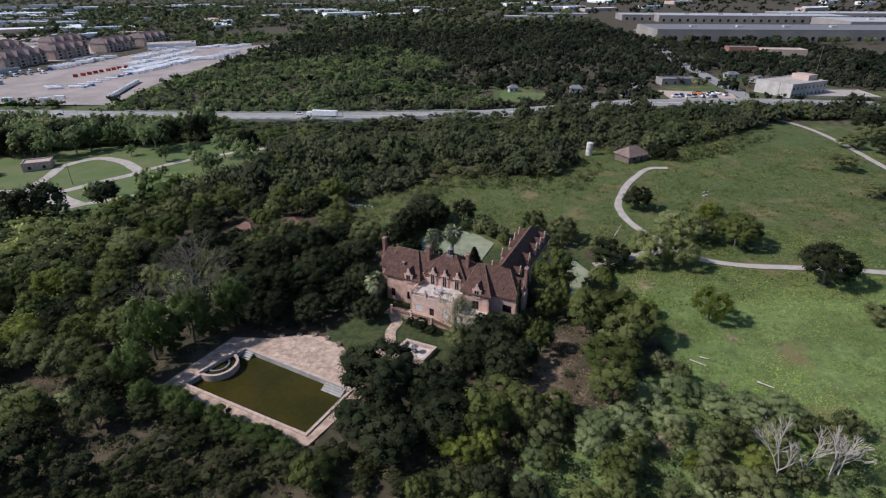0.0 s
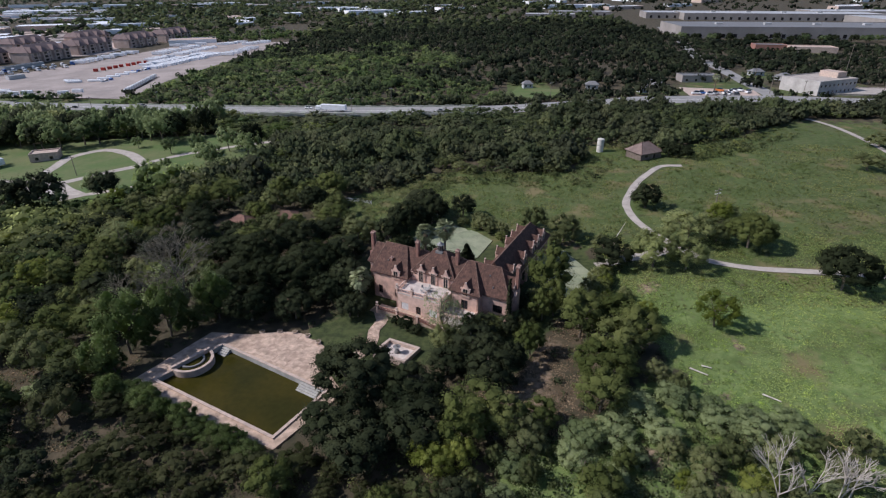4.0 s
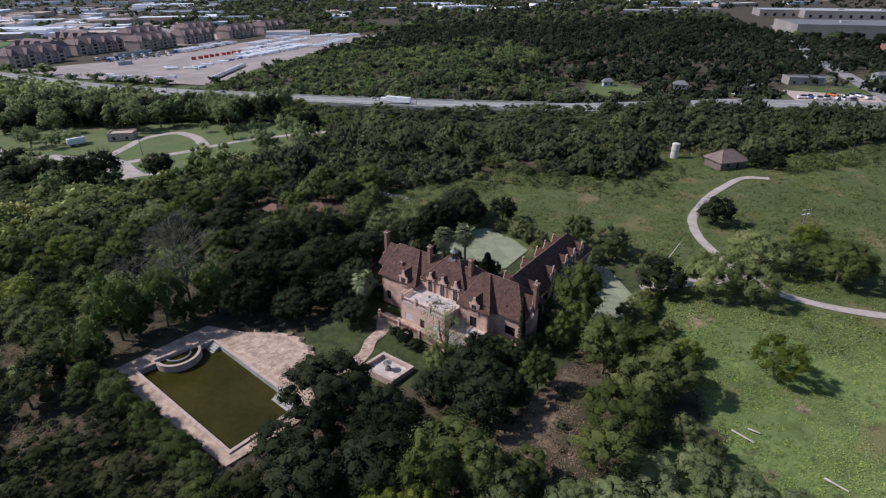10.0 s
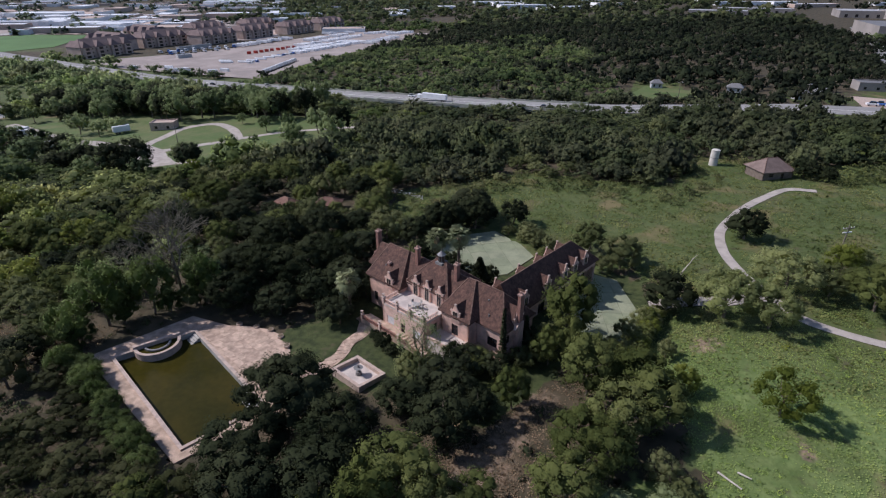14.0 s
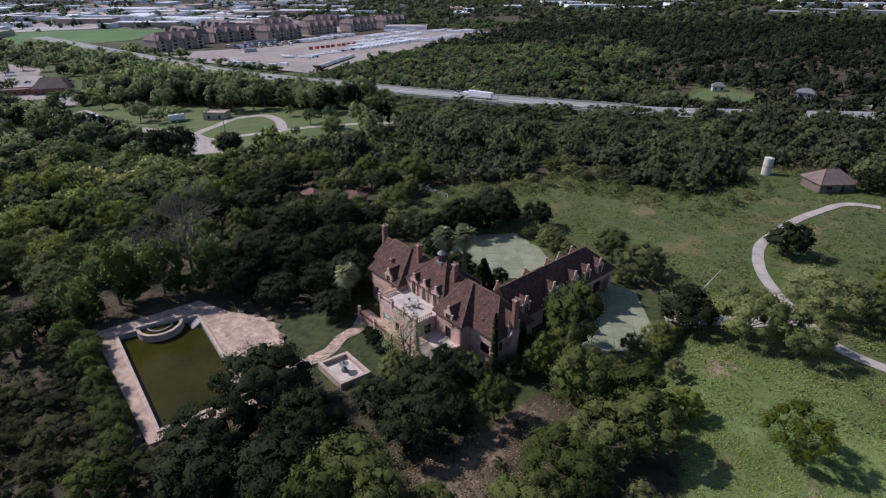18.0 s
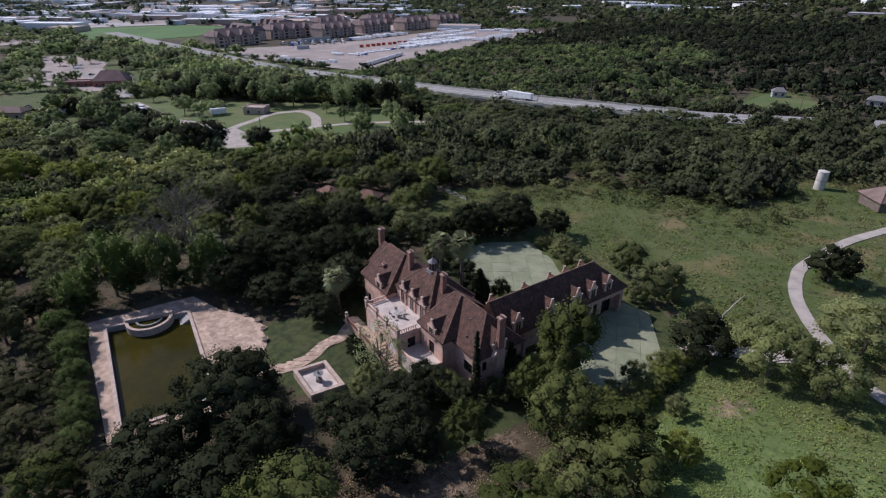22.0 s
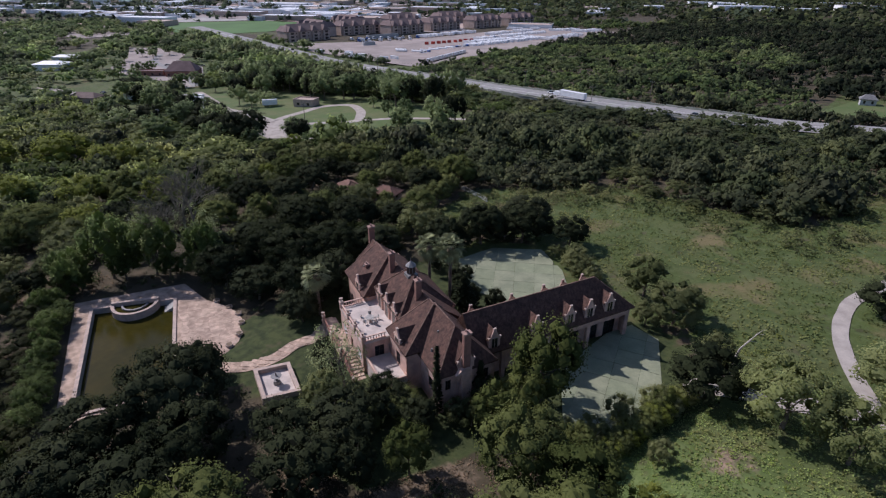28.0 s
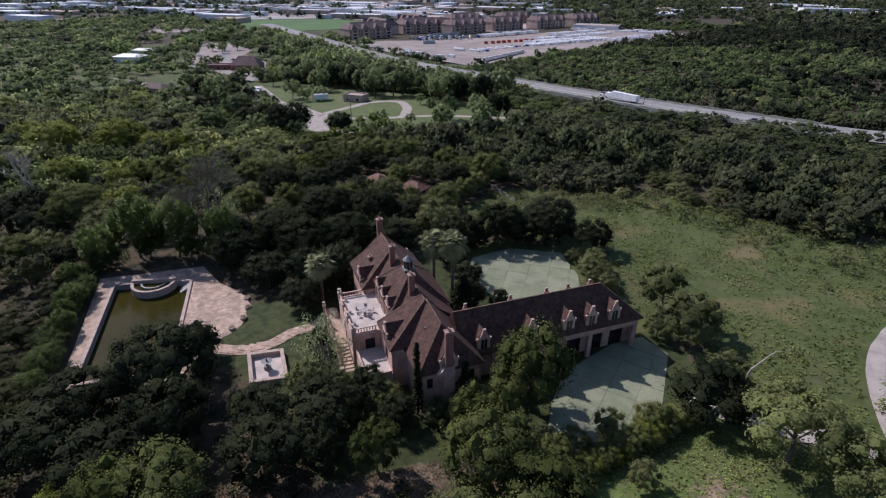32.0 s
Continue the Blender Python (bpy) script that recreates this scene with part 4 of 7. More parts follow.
rosettes("far_meadow_grass", 46000, (-36, 190, 112, 245), lambda x, y: inside(x, y, MEADOW) and not on_track(x, y), 0.26, 0.25, "uneven green grass of the wide meadow", 25, TUFT, 0.5)
woods("meadow_clumps", 2600, (-36, 260, 118, 290), lambda x, y: inside(x, y, MEADOW) and not on_track(x, y) and noise.noise((x * 0.05, y * 0.05, 11)) + 0.6 * noise.noise((x * 0.2, y * 0.2, 4)) > -0.02, (0.4, 1.5), (0.22, 0.5), 26, 0.2, TUFT, 3, "low tufts of grass and weeds standing in the meadow", 71, 1.4, 1.0, "grass", 1.0, False)
woods("leafy_weeds", 7000, (40, 130, 50, 128), lambda x, y: inside(x, y, MEADOW) and not on_track(x, y) and noise.noise((x * 0.07, y * 0.07, 3)) + 0.5 * noise.noise((x * 0.3, y * 0.3, 4)) > -0.25, (0.3, 0.8), (0.16, 0.42), 26, 0.2, LIMEGRASS, 2, "dense leafy green weeds in the near field", 72, 0.7, 1.0, "grass", 1.2, False)
woods("field_brush", 520, (16, 80, 46, 82), lambda x, y: y < 60 + 0.4 * abs(x - 48) + 16 * (x < 58) and not (10 < x < 29 and y > 76), (0.9, 2.3), (0.6, 1.0), 90, 0.12, PALESCRUB, 5, "grey-green brush at the edge of the near field", 73, 2.1, 1.0, "undergrowth", core=False)
woods("edge_scrub", 760, (-40, 200, 150, 260), lambda x, y: inside(x, y, MEADOW) and math.hypot(x - 80, y - 226) > 13 and math.hypot(x - 66, y - 236) > 8 and not on_track(x, y) and not all(inside(x + a, y + b, MEADOW) for a, b in ((0, 12), (-11, 6), (6, 15), (-5, 18))), (0.9, 3.0), (0.65, 1.05), 60, 0.14, BRIGHT_SCRUB, 4, "low scrub creeping from the wood into the meadow", 18, 3.0, 1.0, "trees", 0.8, False)


def young(x, y):
    """How far a place lies inside the patch of younger, lighter wood."""
    wave = 1.1 * noise.noise((x * 0.012, y * 0.012, 8)) + 0.6 * noise.noise((x * 0.05, y * 0.05, 2))
    return min((40 - (y - 345) * 0.28 - x) / 90, (660 - y) / 120) + wave


woods("green_woodland", 1900, (-258, 110, 345, 760), lambda x, y: far_free(x, y) and x > -250 + (y - 430) * 0.02 and young(x, y) > 0, (3.2, 6.2), (0.85, 1.25), 36, 0.21, YOUNG, 3, "lighter green young woodland beside the dirt lot", 43, 6.0, lift=0.8)
woods("far_woodland", 5900, (-262, 430, 345, 1040), lambda x, y: (young(x, y) < 0.25 or noise.noise((x * 0.11, y * 0.11, 3)) > 0.3) and far_free(x, y) and x > -250 + (y - 430) * 0.02 and not (x > 260 and y > 700), (3.4, 6.4), (1.0, 1.6), 20, 0.24, SHADED_WOOD, 2, "wide dark green woodland beyond the highway", 4, 6.0)
woods("lot_edge_trees", 170, (-440, -226, 862, 1020), far_free, (5, 9), (0.9, 1.2), 30, 0.2, YOUNG, 3, "trees closing the far end of the dirt lot", 47, 9.0)
woods("park_trees", 900, (-1000, -95, 110, 470), lambda x, y: x < -290 and not inside(x, y, PARK) and not thin_out(x, y) and not (-510 < x < -350 and 246 < y < 330) and not inside(x, y, CAR_PARK) and not near_road(x, y, 14) and noise.noise((x * 0.012, y * 0.012, 1)) > -0.4 and not inside(x, y, FIELD) and not inside(x, y, LOTAREA), (6.0, 11.0), (0.95, 1.25), 110, 0.12, HAZED_PARKLEAF, 6, "park trees with rounded green crowns", 15, 11.0)
woods("distant_trees", 2400, (-150, 2400, 300, 3800), lambda x, y: far_free(x, y) and not (-262 < x < 430 and y < 1040) and not (-640 < x < -250 and y < 900) and not (-1000 < x < -330 and y < 460) and not inside(x, y, FIELD) and not (200 < x < 1000 and 700 < y < 1240) and noise.noise((x * 0.004, y * 0.004, 9)) > -0.25, (7, 14), (0.8, 1.15), 8, 0.4, SHADED_WOOD, 2, "distant belts of trees among buildings", 5, 14.0)
woods("town_edge_trees", 3600, (-2800, -150, 300, 3800), lambda x, y: far_free(x, y) and not (-262 < x < 430 and y < 1040) and not (-640 < x < -250 and y < 900) and not (-1000 < x < -330 and y < 460) and not inside(x, y, FIELD) and not (200 < x < 1000 and 700 < y < 1240) and noise.noise((x * 0.004, y * 0.004, 9)) > -0.25, (7, 14), (0.8, 1.15), 8, 0.4, HAZED_LEAF, 2, "green belts of trees among buildings", 6, 14.0, lift=1.2)

woods("western_trees", 1500, (-3000, -1000, 60, 900), lambda x, y: noise.noise((x * 0.004, y * 0.004, 4)) > -0.2, (7, 13), (0.8, 1.2), 8, 0.4, HAZED_LEAF, 2, "distant green tree belts beyond the park", 51, 14.0, lift=1.2)
woods("foreground_brush", 900, (-75, 68, 34, 74), lambda x, y: not inside(x, y, DECK) and not inside(x, y, offset_deck) and (x > -12 or y < 66), (0.8, 2.0), (0.7, 1.1), 60, 0.15, BRIGHT_SCRUB, 3, "tangled grey-green brush on the slope", 61, 2.0, 1.0, "undergrowth", core=False)
woods("town_trees", 3000, (-1300, 260, 900, 2300), lambda x, y: x > -0.75 * y and noise.noise((x * 0.005, y * 0.005, 6)) > -0.3, (8, 15), (0.75, 1.1), 8, 0.4, SCRUB, 2, "wide belts of dark trees among far buildings", 81, 15.0, lift=1.2)
# ---- builders for built things ----
def solid(outline, z0, z1, bm=None):
    """A prism over a flat outline."""
    bm = bm or bmesh.new()
    n = len(outline)
    lo = [bm.verts.new((x, y, z0)) for x, y in outline]
    hi = [bm.verts.new((x, y, z1)) for x, y in outline]
    bm.faces.new(lo[::-1]), bm.faces.new(hi)
    for i in range(n):
        bm.faces.new((lo[i], lo[(i + 1) % n], hi[(i + 1) % n], hi[i]))
    bmesh.ops.recalc_face_normals(bm, faces=bm.faces)
    return bm


def moved(bm, m):
    bmesh.ops.transform(bm, matrix=m, verts=bm.verts)
    return bm


def cyl(bm, x, y, z0, z1, r0, r1=None, sides=12):
    r1 = r0 if r1 is None else r1
    lo = [bm.verts.new((x + r0 * math.cos(2 * math.pi * i / sides), y + r0 * math.sin(2 * math.pi * i / sides), z0)) for i in range(sides)]
    hi = [bm.verts.new((x + r1 * math.cos(2 * math.pi * i / sides), y + r1 * math.sin(2 * math.pi * i / sides), z1)) for i in range(sides)]
    for i in range(sides):
        bm.faces.new((lo[i], lo[(i + 1) % sides], hi[(i + 1) % sides], hi[i]))
    bm.faces.new(lo[::-1]), bm.faces.new(hi)
    return bm


def along(p0, p1):
    """The pose of a wall's own frame: x along it, y into it, z up."""
    d = Vector(p1) - Vector(p0)
    return Matrix.Translation((*p0, 0)) @ Matrix.Rotation(math.atan2(d.y, d.x), 4, "Z"), d.length


def wall(parent, p0, p1, z0, z1, th=0.4, openings=(), mat=None, name="wall"):
    """A wall from p0 to p1, thick to its left, with real openings (from, to, sill, head)."""
    m, length = along(p0, p1)
    bm = bmesh.new()
    x = 0.0
    for a, b, lo, hi in sorted(openings):
        if a > x:
            box(bm, x, a, 0, th, z0, z1)
        if lo > z0:
            box(bm, a, b, 0, th, z0, lo)
        if hi < z1:
            box(bm, a, b, 0, th, hi, z1)
        x = b
    if x < length:
        box(bm, x, length, 0, th, z0, z1)
    ob = part(name, moved(bm, m), mat or STUCCO, parent)
    for a, b, lo, hi in openings:
        window(parent, m, a, b, lo, hi)
    return ob


def frame_bm(a, b, lo, hi, f, y0, y1):
    """One closed rectangular frame of width f round an opening."""
    bm = bmesh.new()
    rings = []
    for y in (y0, y1):
        for k in (0, f):
            rings.append([bm.verts.new(p) for p in ((a + k, y, lo + k), (b - k, y, lo + k), (b - k, y, hi - k), (a + k, y, hi - k))])
    o0, i0, o1, i1 = rings
    for i in range(4):
        j = (i + 1) % 4
        for q in ((o0[i], o0[j], i0[j], i0[i]), (o1[j], o1[i], i1[i], i1[j]), (o0[j], o0[i], o1[i], o1[j]), (i0[i], i0[j], i1[j], i1[i])):
            bm.faces.new(q)
    bmesh.ops.recalc_face_normals(bm, faces=bm.faces)
    return bm


def window(parent, m, a, b, lo, hi, bars=1, mat=None, pane_mat=None, door=False):
    """A frame with mullions set back in its opening, and panes behind it."""
    f, y0, y1 = 0.09, 0.14, 0.24
    w = part("door" if door else "window", moved(frame_bm(a, b, lo, hi, f, y0, y1), m), mat or FRAME, parent)
    c = lo + (hi - lo) * 0.55
    for i in range(bars):
        k = a + (b - a) * (i + 1) / (bars + 1)
        part("mullion", moved(boxed(k - 0.03, k + 0.03, y0, y1 - 0.02, lo + f, hi - f), m), mat or FRAME, w)
    part("transom", moved(boxed(a + f, b - f, y0 + 0.01, y1 - 0.03, c - 0.03, c + 0.03), m), mat or FRAME, w)
    part("pane", moved(boxed(a + f, b - f, y0 + 0.04, y0 + 0.06, lo + f, hi - f), m), pane_mat or GLASS_DARK, w)
    return w


def roof_bm(u0, u1, v0, v1, z, ra, rb, vr, zr, thick=0.22):
    """A hipped or gabled roof: eaves rectangle, ridge from ra to rb at vr; ra = u0 or rb = u1 makes that end a gable."""
    bm = bmesh.new()

    def shell(dz):
        e = [bm.verts.new(p) for p in ((u0, v0, z + dz), (u1, v0, z + dz), (u1, v1, z + dz), (u0, v1, z + dz))]
        r = [bm.verts.new((ra, vr, zr + dz)), bm.verts.new((rb, vr, zr + dz))]
        return e, r

    (e, r), (e2, r2) = shell(0), shell(-thick)
    bm.faces.new((e[0], e[1], r[1], r[0])), bm.faces.new((e[2], e[3], r[0], r[1]))
    bm.faces.new((e[1], e[2], r[1])), bm.faces.new((e[3], e[0], r[0]))
    bm.faces.new((e2[1], e2[0], r2[0], r2[1])), bm.faces.new((e2[3], e2[2], r2[1], r2[0]))
    bm.faces.new((e2[2], e2[1], r2[1])), bm.faces.new((e2[0], e2[3], r2[0]))
    for i in range(4):
        j = (i + 1) % 4
        bm.faces.new((e[j], e[i], e2[i], e2[j]))
    bmesh.ops.recalc_face_normals(bm, faces=bm.faces)
    return bm


def ridge_caps(u0, u1, v0, v1, z, ra, rb, vr, zr):
    """Half-round cap tiles along ridge and hips, as bars slightly proud of the slopes."""
    bm = bmesh.new()
    lines = [((ra, vr, zr), (rb, vr, zr))]
    if rb < u1 - 0.2:
        lines += [((rb, vr, zr), (u1, v0, z)), ((rb, vr, zr), (u1, v1, z))]
    if ra > u0 + 0.2:
        lines += [((ra, vr, zr), (u0, v0, z)), ((ra, vr, zr), (u0, v1, z))]
    for a, b in lines:
        a, b = Vector(a), Vector(b)
        n = max(1, int((b - a).length / 0.5))
        q = (b - a).to_track_quat("X", "Z").to_matrix().to_4x4()
        for i in range(n):
            r = bmesh.ops.create_cube(bm, size=1)
            k = (b - a).length / n
            bmesh.ops.transform(bm, matrix=Matrix.Translation(a.lerp(b, (i + 0.5) / n)) @ q @ Matrix.Diagonal((k * 0.94, 0.2, 0.12, 1)), verts=r["verts"])
    return bm


def roof(parent, *args, mat=None):
    r = part("roof", roof_bm(*args), mat or TILE, parent)
    part("ridge_tiles", ridge_caps(*args), RIDGE, r)
    return r


def chimney(parent, u, v, z0, z1, w=1.1, d=0.9, pots=2):
    """A brick chimney with stepped cap and pots."""
    c = part("chimney", boxed(u - w / 2, u + w / 2, v - d / 2, v + d / 2, z0, z1 - 0.7, bevel=0.02), BRICK, parent)
    bm = bmesh.new()
    box(bm, u - w / 2 - 0.08, u + w / 2 + 0.08, v - d / 2 - 0.08, v + d / 2 + 0.08, z1 - 0.7, z1 - 0.52)
    box(bm, u - w / 2 - 0.12, u + w / 2 + 0.12, v - d / 2 - 0.12, v + d / 2 + 0.12, z1 - 0.52, z1 - 0.4)
    part("cap", bm, BRICKCAP, c)
    for i in range(pots):
        k = u + (i - (pots - 1) / 2) * w * 0.5
        part("chimney_pot", cyl(bmesh.new(), k, v, z1 - 0.4, z1, 0.17, 0.13, 10), BRICKCAP, c)
    return c


def dormer(parent, m, w, z0, ze, za, depth, win=None, shaped=True):
    """A dormer facing -y of the pose m: stucco body, pitched tiled roof, raised shaped gable with pale coping, window."""
    h = w / 2
    bm = bmesh.new()
    prof = [(-h, z0), (h, z0), (h, ze), (0, za - 0.25), (-h, ze)]
    fr = [bm.verts.new((x, 0.12, z)) for x, z in prof]
    bk = [bm.verts.new((x, depth, z)) for x, z in prof]
    bm.faces.new(fr), bm.faces.new(bk[::-1])
    for i in range(5):
        bm.faces.new((fr[i], bk[i], bk[(i + 1) % 5], fr[(i + 1) % 5]))
    bmesh.ops.recalc_face_normals(bm, faces=bm.faces)
    d = part("dormer", moved(bm, m), STUCCO, parent)
    bm = bmesh.new()
    for s in (-1, 1):
        a = [(s * (h + 0.22), ze - 0.12), (0, za - 0.1), (0, za + 0.04), (s * (h + 0.28), ze)]
        f = [bm.verts.new((x, 0.1, z)) for x, z in a]
        b = [bm.verts.new((x, depth, z)) for x, z in a]
        bm.faces.new(f), bm.faces.new(b[::-1])
        for i in range(4):
            bm.faces.new((f[i], b[i], b[(i + 1) % 4], f[(i + 1) % 4]))
    bmesh.ops.recalc_face_normals(bm, faces=bm.faces)
    part("dormer_roof", moved(bm, m), TILE, d)
    # gable wall with shoulders and a raised centre
    prof = [(-h, z0), (h, z0), (h, ze - 0.1), (h + 0.12, ze - 0.1), (h + 0.12, ze + 0.25), (h * 0.8, ze + 0.3), (h * 0.36, za - 0.4), (0.2, za + 0.16), (-0.2, za + 0.16), (-h * 0.36, za - 0.4), (-h * 0.8, ze + 0.3), (-h - 0.12, ze + 0.25), (-h - 0.12, ze - 0.1), (-h, ze - 0.1)]
    bm = bmesh.new()
    wa, wb, wz0, wz1 = win or (-h * 0.5, h * 0.5, z0 + (ze - z0) * 0.25, ze + 0.15)
    f = [bm.verts.new((x, -0.1, z)) for x, z in prof]
    b = [bm.verts.new((x, 0.12, z)) for x, z in prof]
    bm.faces.new(f), bm.faces.new(b[::-1])
    for i in range(len(prof)):
        bm.faces.new((f[i], b[i], b[(i + 1) % len(prof)], f[(i + 1) % len(prof)]))
    bmesh.ops.recalc_face_normals(bm, faces=bm.faces)
    part("gable", moved(bm, m), STUCCO, d)
    for s in (-1, 1):
        part("coping", moved(boxed(s * (h + 0.02) - 0.14, s * (h + 0.02) + 0.14, -0.16, 0.2, ze + 0.24, ze + 0.36), m), COPING, d)
    part("coping", moved(boxed(-0.24, 0.24, -0.16, 0.2, za + 0.16, za + 0.28), m), COPING, d)
    part("window_frame", moved(frame_bm(wa - 0.1, wb + 0.1, wz0 - 0.1, wz1 + 0.1, 0.1, -0.16, -0.1), m), COPING, d)
    part("mullion", moved(boxed(-0.03, 0.03, -0.15, -0.1, wz0, wz1), m), COPING, d)
    part("pane", moved(boxed(wa, wb, -0.13, -0.104, wz0, wz1), m), GLASS_DARK, d)
    return d


def balustrade(parent, p0, p1, z, h=0.9, mat=None, pitch=0.42, z1=None):
    """Rail, plinth and turned balusters between two points, level or sloping."""
    m, length = along(p0, p1)
    mat = mat or STUCCO_PALE
    rise = 0 if z1 is None else z1 - z
    bm = bmesh.new()
    box(bm, 0, length, -0.13, 0.13, 0, 0.12), box(bm, 0, length, -0.15, 0.15, h - 0.14, h, bevel=0.03)
    n = max(1, int(length / pitch))
    for i in range(n):
        cyl(bm, length * (i + 0.5) / n, 0, 0.12, h * 0.5, 0.06, 0.11, 6), cyl(bm, length * (i + 0.5) / n, 0, h * 0.5, h - 0.14, 0.11, 0.06, 6)
    for v in bm.verts:
        v.co.z += z + rise * v.co.x / length
    return part("balustrade", moved(bm, m), mat, parent)


def pier(parent, u, v, z0, z1, w=0.6, urn=True):
    p = part("pier", boxed(u - w / 2, u + w / 2, v - w / 2, v + w / 2, z0, z1, bevel=0.03), STUCCO_PALE, parent)
    part("pier_cap", boxed(u - w / 2 - 0.08, u + w / 2 + 0.08, v - w / 2 - 0.08, v + w / 2 + 0.08, z1, z1 + 0.12), COPING, p)
    if urn:
        bm = cyl(bmesh.new(), u, v, z1 + 0.12, z1 + 0.3, 0.18, 0.1, 10)
        cyl(bm, u, v, z1 + 0.3, z1 + 0.75, 0.12, 0.34, 10)
        part("urn", bm, COPING, p)
    return p


RIDGE = material("ridge_tile", (0.16, 0.10, 0.075), 0.85, 0.25, 1.2, island=0.25)
BRICK = material("weathered_red_brick", (0.30, 0.155, 0.115), 0.9, 0.2, 1.5, color2=(0.22, 0.12, 0.095), bump=0.4, bump_scale=14)
BRICKCAP = material("weathered_chimney_cap", (0.40, 0.26, 0.21), 0.9, 0.2, 1.5, color2=(0.26, 0.17, 0.14))
COPING = material("pale_limestone", (0.56, 0.43, 0.35), 0.85, 0.16, 1.2, color2=(0.40, 0.32, 0.27))
STUCCO_PALE = material("pale_pink_stucco", (0.70, 0.50, 0.405), 0.85, 0.14, 0.9, color2=(0.52, 0.36, 0.285), bump=0.2)
FRAME = material("dark_brown_frame", (0.055, 0.035, 0.028), 0.6, 0.15, 2.0)
BOARD = material("white_boarding", (0.62, 0.60, 0.58), 0.7, 0.1, 1.5)
TERRACE = material("pale_terrace_floor", (0.62, 0.54, 0.48), 0.85, 0.14, 0.5, color2=(0.46, 0.40, 0.36))
LEAD = material("grey_lead", (0.21, 0.205, 0.20), 0.6, 0.15, 1.5, metal=0.15)
WATER = material("green_pool_water", (0.050, 0.041, 0.007), 0.12, 0.25, 0.10, color2=(0.032, 0.030, 0.006), spec=0.1)
POOLWALL = material("pale_pool_wall", (0.42, 0.40, 0.365), 0.7, 0.14, 0.7, color2=(0.30, 0.29, 0.265))
TERRACOTTA = material("faded_red_roof", (0.21, 0.115, 0.085), 0.85, 0.2, 0.6)
HUTWALL = material("dark_stained_boards", (0.17, 0.135, 0.11), 0.9, 0.2, 0.8)
HUTROOF = material("dusty_brown_shingle", (0.19, 0.14, 0.12), 0.9, 0.16, 0.7, bump=0.3)
METAL = material("painted_white_metal", (0.82, 0.82, 0.82), 0.45, 0.06, 0.5)
BLUE = material("blue_paint", (0.05, 0.13, 0.38), 0.5, 0.15, 1.0)
RED = material("red_paint", (0.36, 0.045, 0.03), 0.5, 0.15, 1.0)
ORANGE = material("orange_paint", (0.55, 0.17, 0.04), 0.5, 0.15, 1.0)
BLACK = material("black_rubber", (0.025, 0.025, 0.025), 0.8, 0.15, 1.0)
TAN = material("tan_brick_wall", (0.52, 0.41, 0.35), 0.9, 0.12, 0.2, color2=(0.42, 0.325, 0.275))
APTROOF = material("brown_shingle_roof", (0.19, 0.14, 0.13), 0.9, 0.15, 0.15)
CLUBROOF = material("faded_brown_shingle", (0.20, 0.135, 0.125), 0.9, 0.15, 0.2)
GREYWALL = material("grey_metal_wall", (0.42, 0.42, 0.42), 0.6, 0.1, 0.05)
TIMBER = material("grey_timber", (0.20, 0.17, 0.14), 0.9, 0.2, 1.0)
DIRT = material("bare_brown_earth", (0.25, 0.185, 0.125), 0.95, 0.36, 0.7, color2=(0.105, 0.085, 0.055), bump=0.5, bump_scale=2)

# ---- mansion ----
HM = pose(-15.8, 127.9, 0, 0, 0, -24.6)
house = empty("mansion", HM, "weathered pink stucco mansion with steep brown tiled roofs and brick chimneys", "house")
G = -1.2                                          # foot of the walls, below the grass
# west pavilion, set forward
wall(house, (4.6, -6.6), (13.9, -6.6), G, 7.1, openings=[(1.2, 2.4, 1.2, 3.4), (5.8, 7.0, 1.2, 3.4)])
wall(house, (13.9, -6.6), (13.9, 5.0), G, 7.1)
wall(house, (4.6, -3.2), (4.6, -6.6), G, 7.1)
wall(house, (1.4, -3.2), (4.6, -3.2), G, 7.6, openings=[(1.0, 2.1, 1.2, 3.2)])
wall(house, (1.4, 3.4), (1.4, -3.2), G, 7.6)
wall(house, (13.9, 5.0), (1.4, 5.0), G, 7.1, openings=[(3, 4.2, 1.2, 3.2), (8, 9.2, 1.2, 3.2)])
roof(house, 3.9, 14.3, -7.0, 5.4, 7.1, 4.9, 10.7, -0.6, 12.3)
roof(house, 1.0, 7.0, -3.7, 3.6, 7.5, 1.9, 7.0, -0.3, 11.5)
# linking range between west pavilion and centre
roof(house, 9.5, 17.0, -4.6, 5.2, 7.9, 9.5, 17.0, -0.3, 12.1)
# centre range behind the terrace
wall(house, (13.9, -4.6), (25.6, -4.6), G, 8.6)
wall(house, (25.6, 5.0), (13.9, 5.0), G, 8.6, openings=[(2, 3.2, 1.2, 3.4), (5, 6.4, 0.4, 3.4), (8.5, 9.7, 1.2, 3.4)])
roof(house, 14.2, 25.6, -4.9, 5.3, 8.6, 18.2, 20.9, 0.0, 13.2)
for u in (16.8, 20.0, 23.3):
    dormer(house, pose(u, -4.75, 0), 1.9, 5.95, 8.8, 10.3, 2.6, win=(-0.5, 0.5, 6.1, 8.9))
# linking range between centre and east pavilion
roof(house, 22.5, 29.0, -4.4, 5.2, 7.9, 22.5, 29.0, -0.2, 12.0)
# east pavilion, set forward
wall(house, (25.5, -6.5), (32.3, -6.5), G, 7.3, openings=[(2.6, 4.2, 2.9, 5.3)])
wall(house, (32.3, -6.5), (32.3, 0.0), G, 7.3)
wall(house, (25.5, 0.0), (25.5, -6.5), G, 7.3)
roof(house, 25.0, 32.8, -6.95, 5.0, 7.3, 26.9, 28.6, -0.2, 12.15)
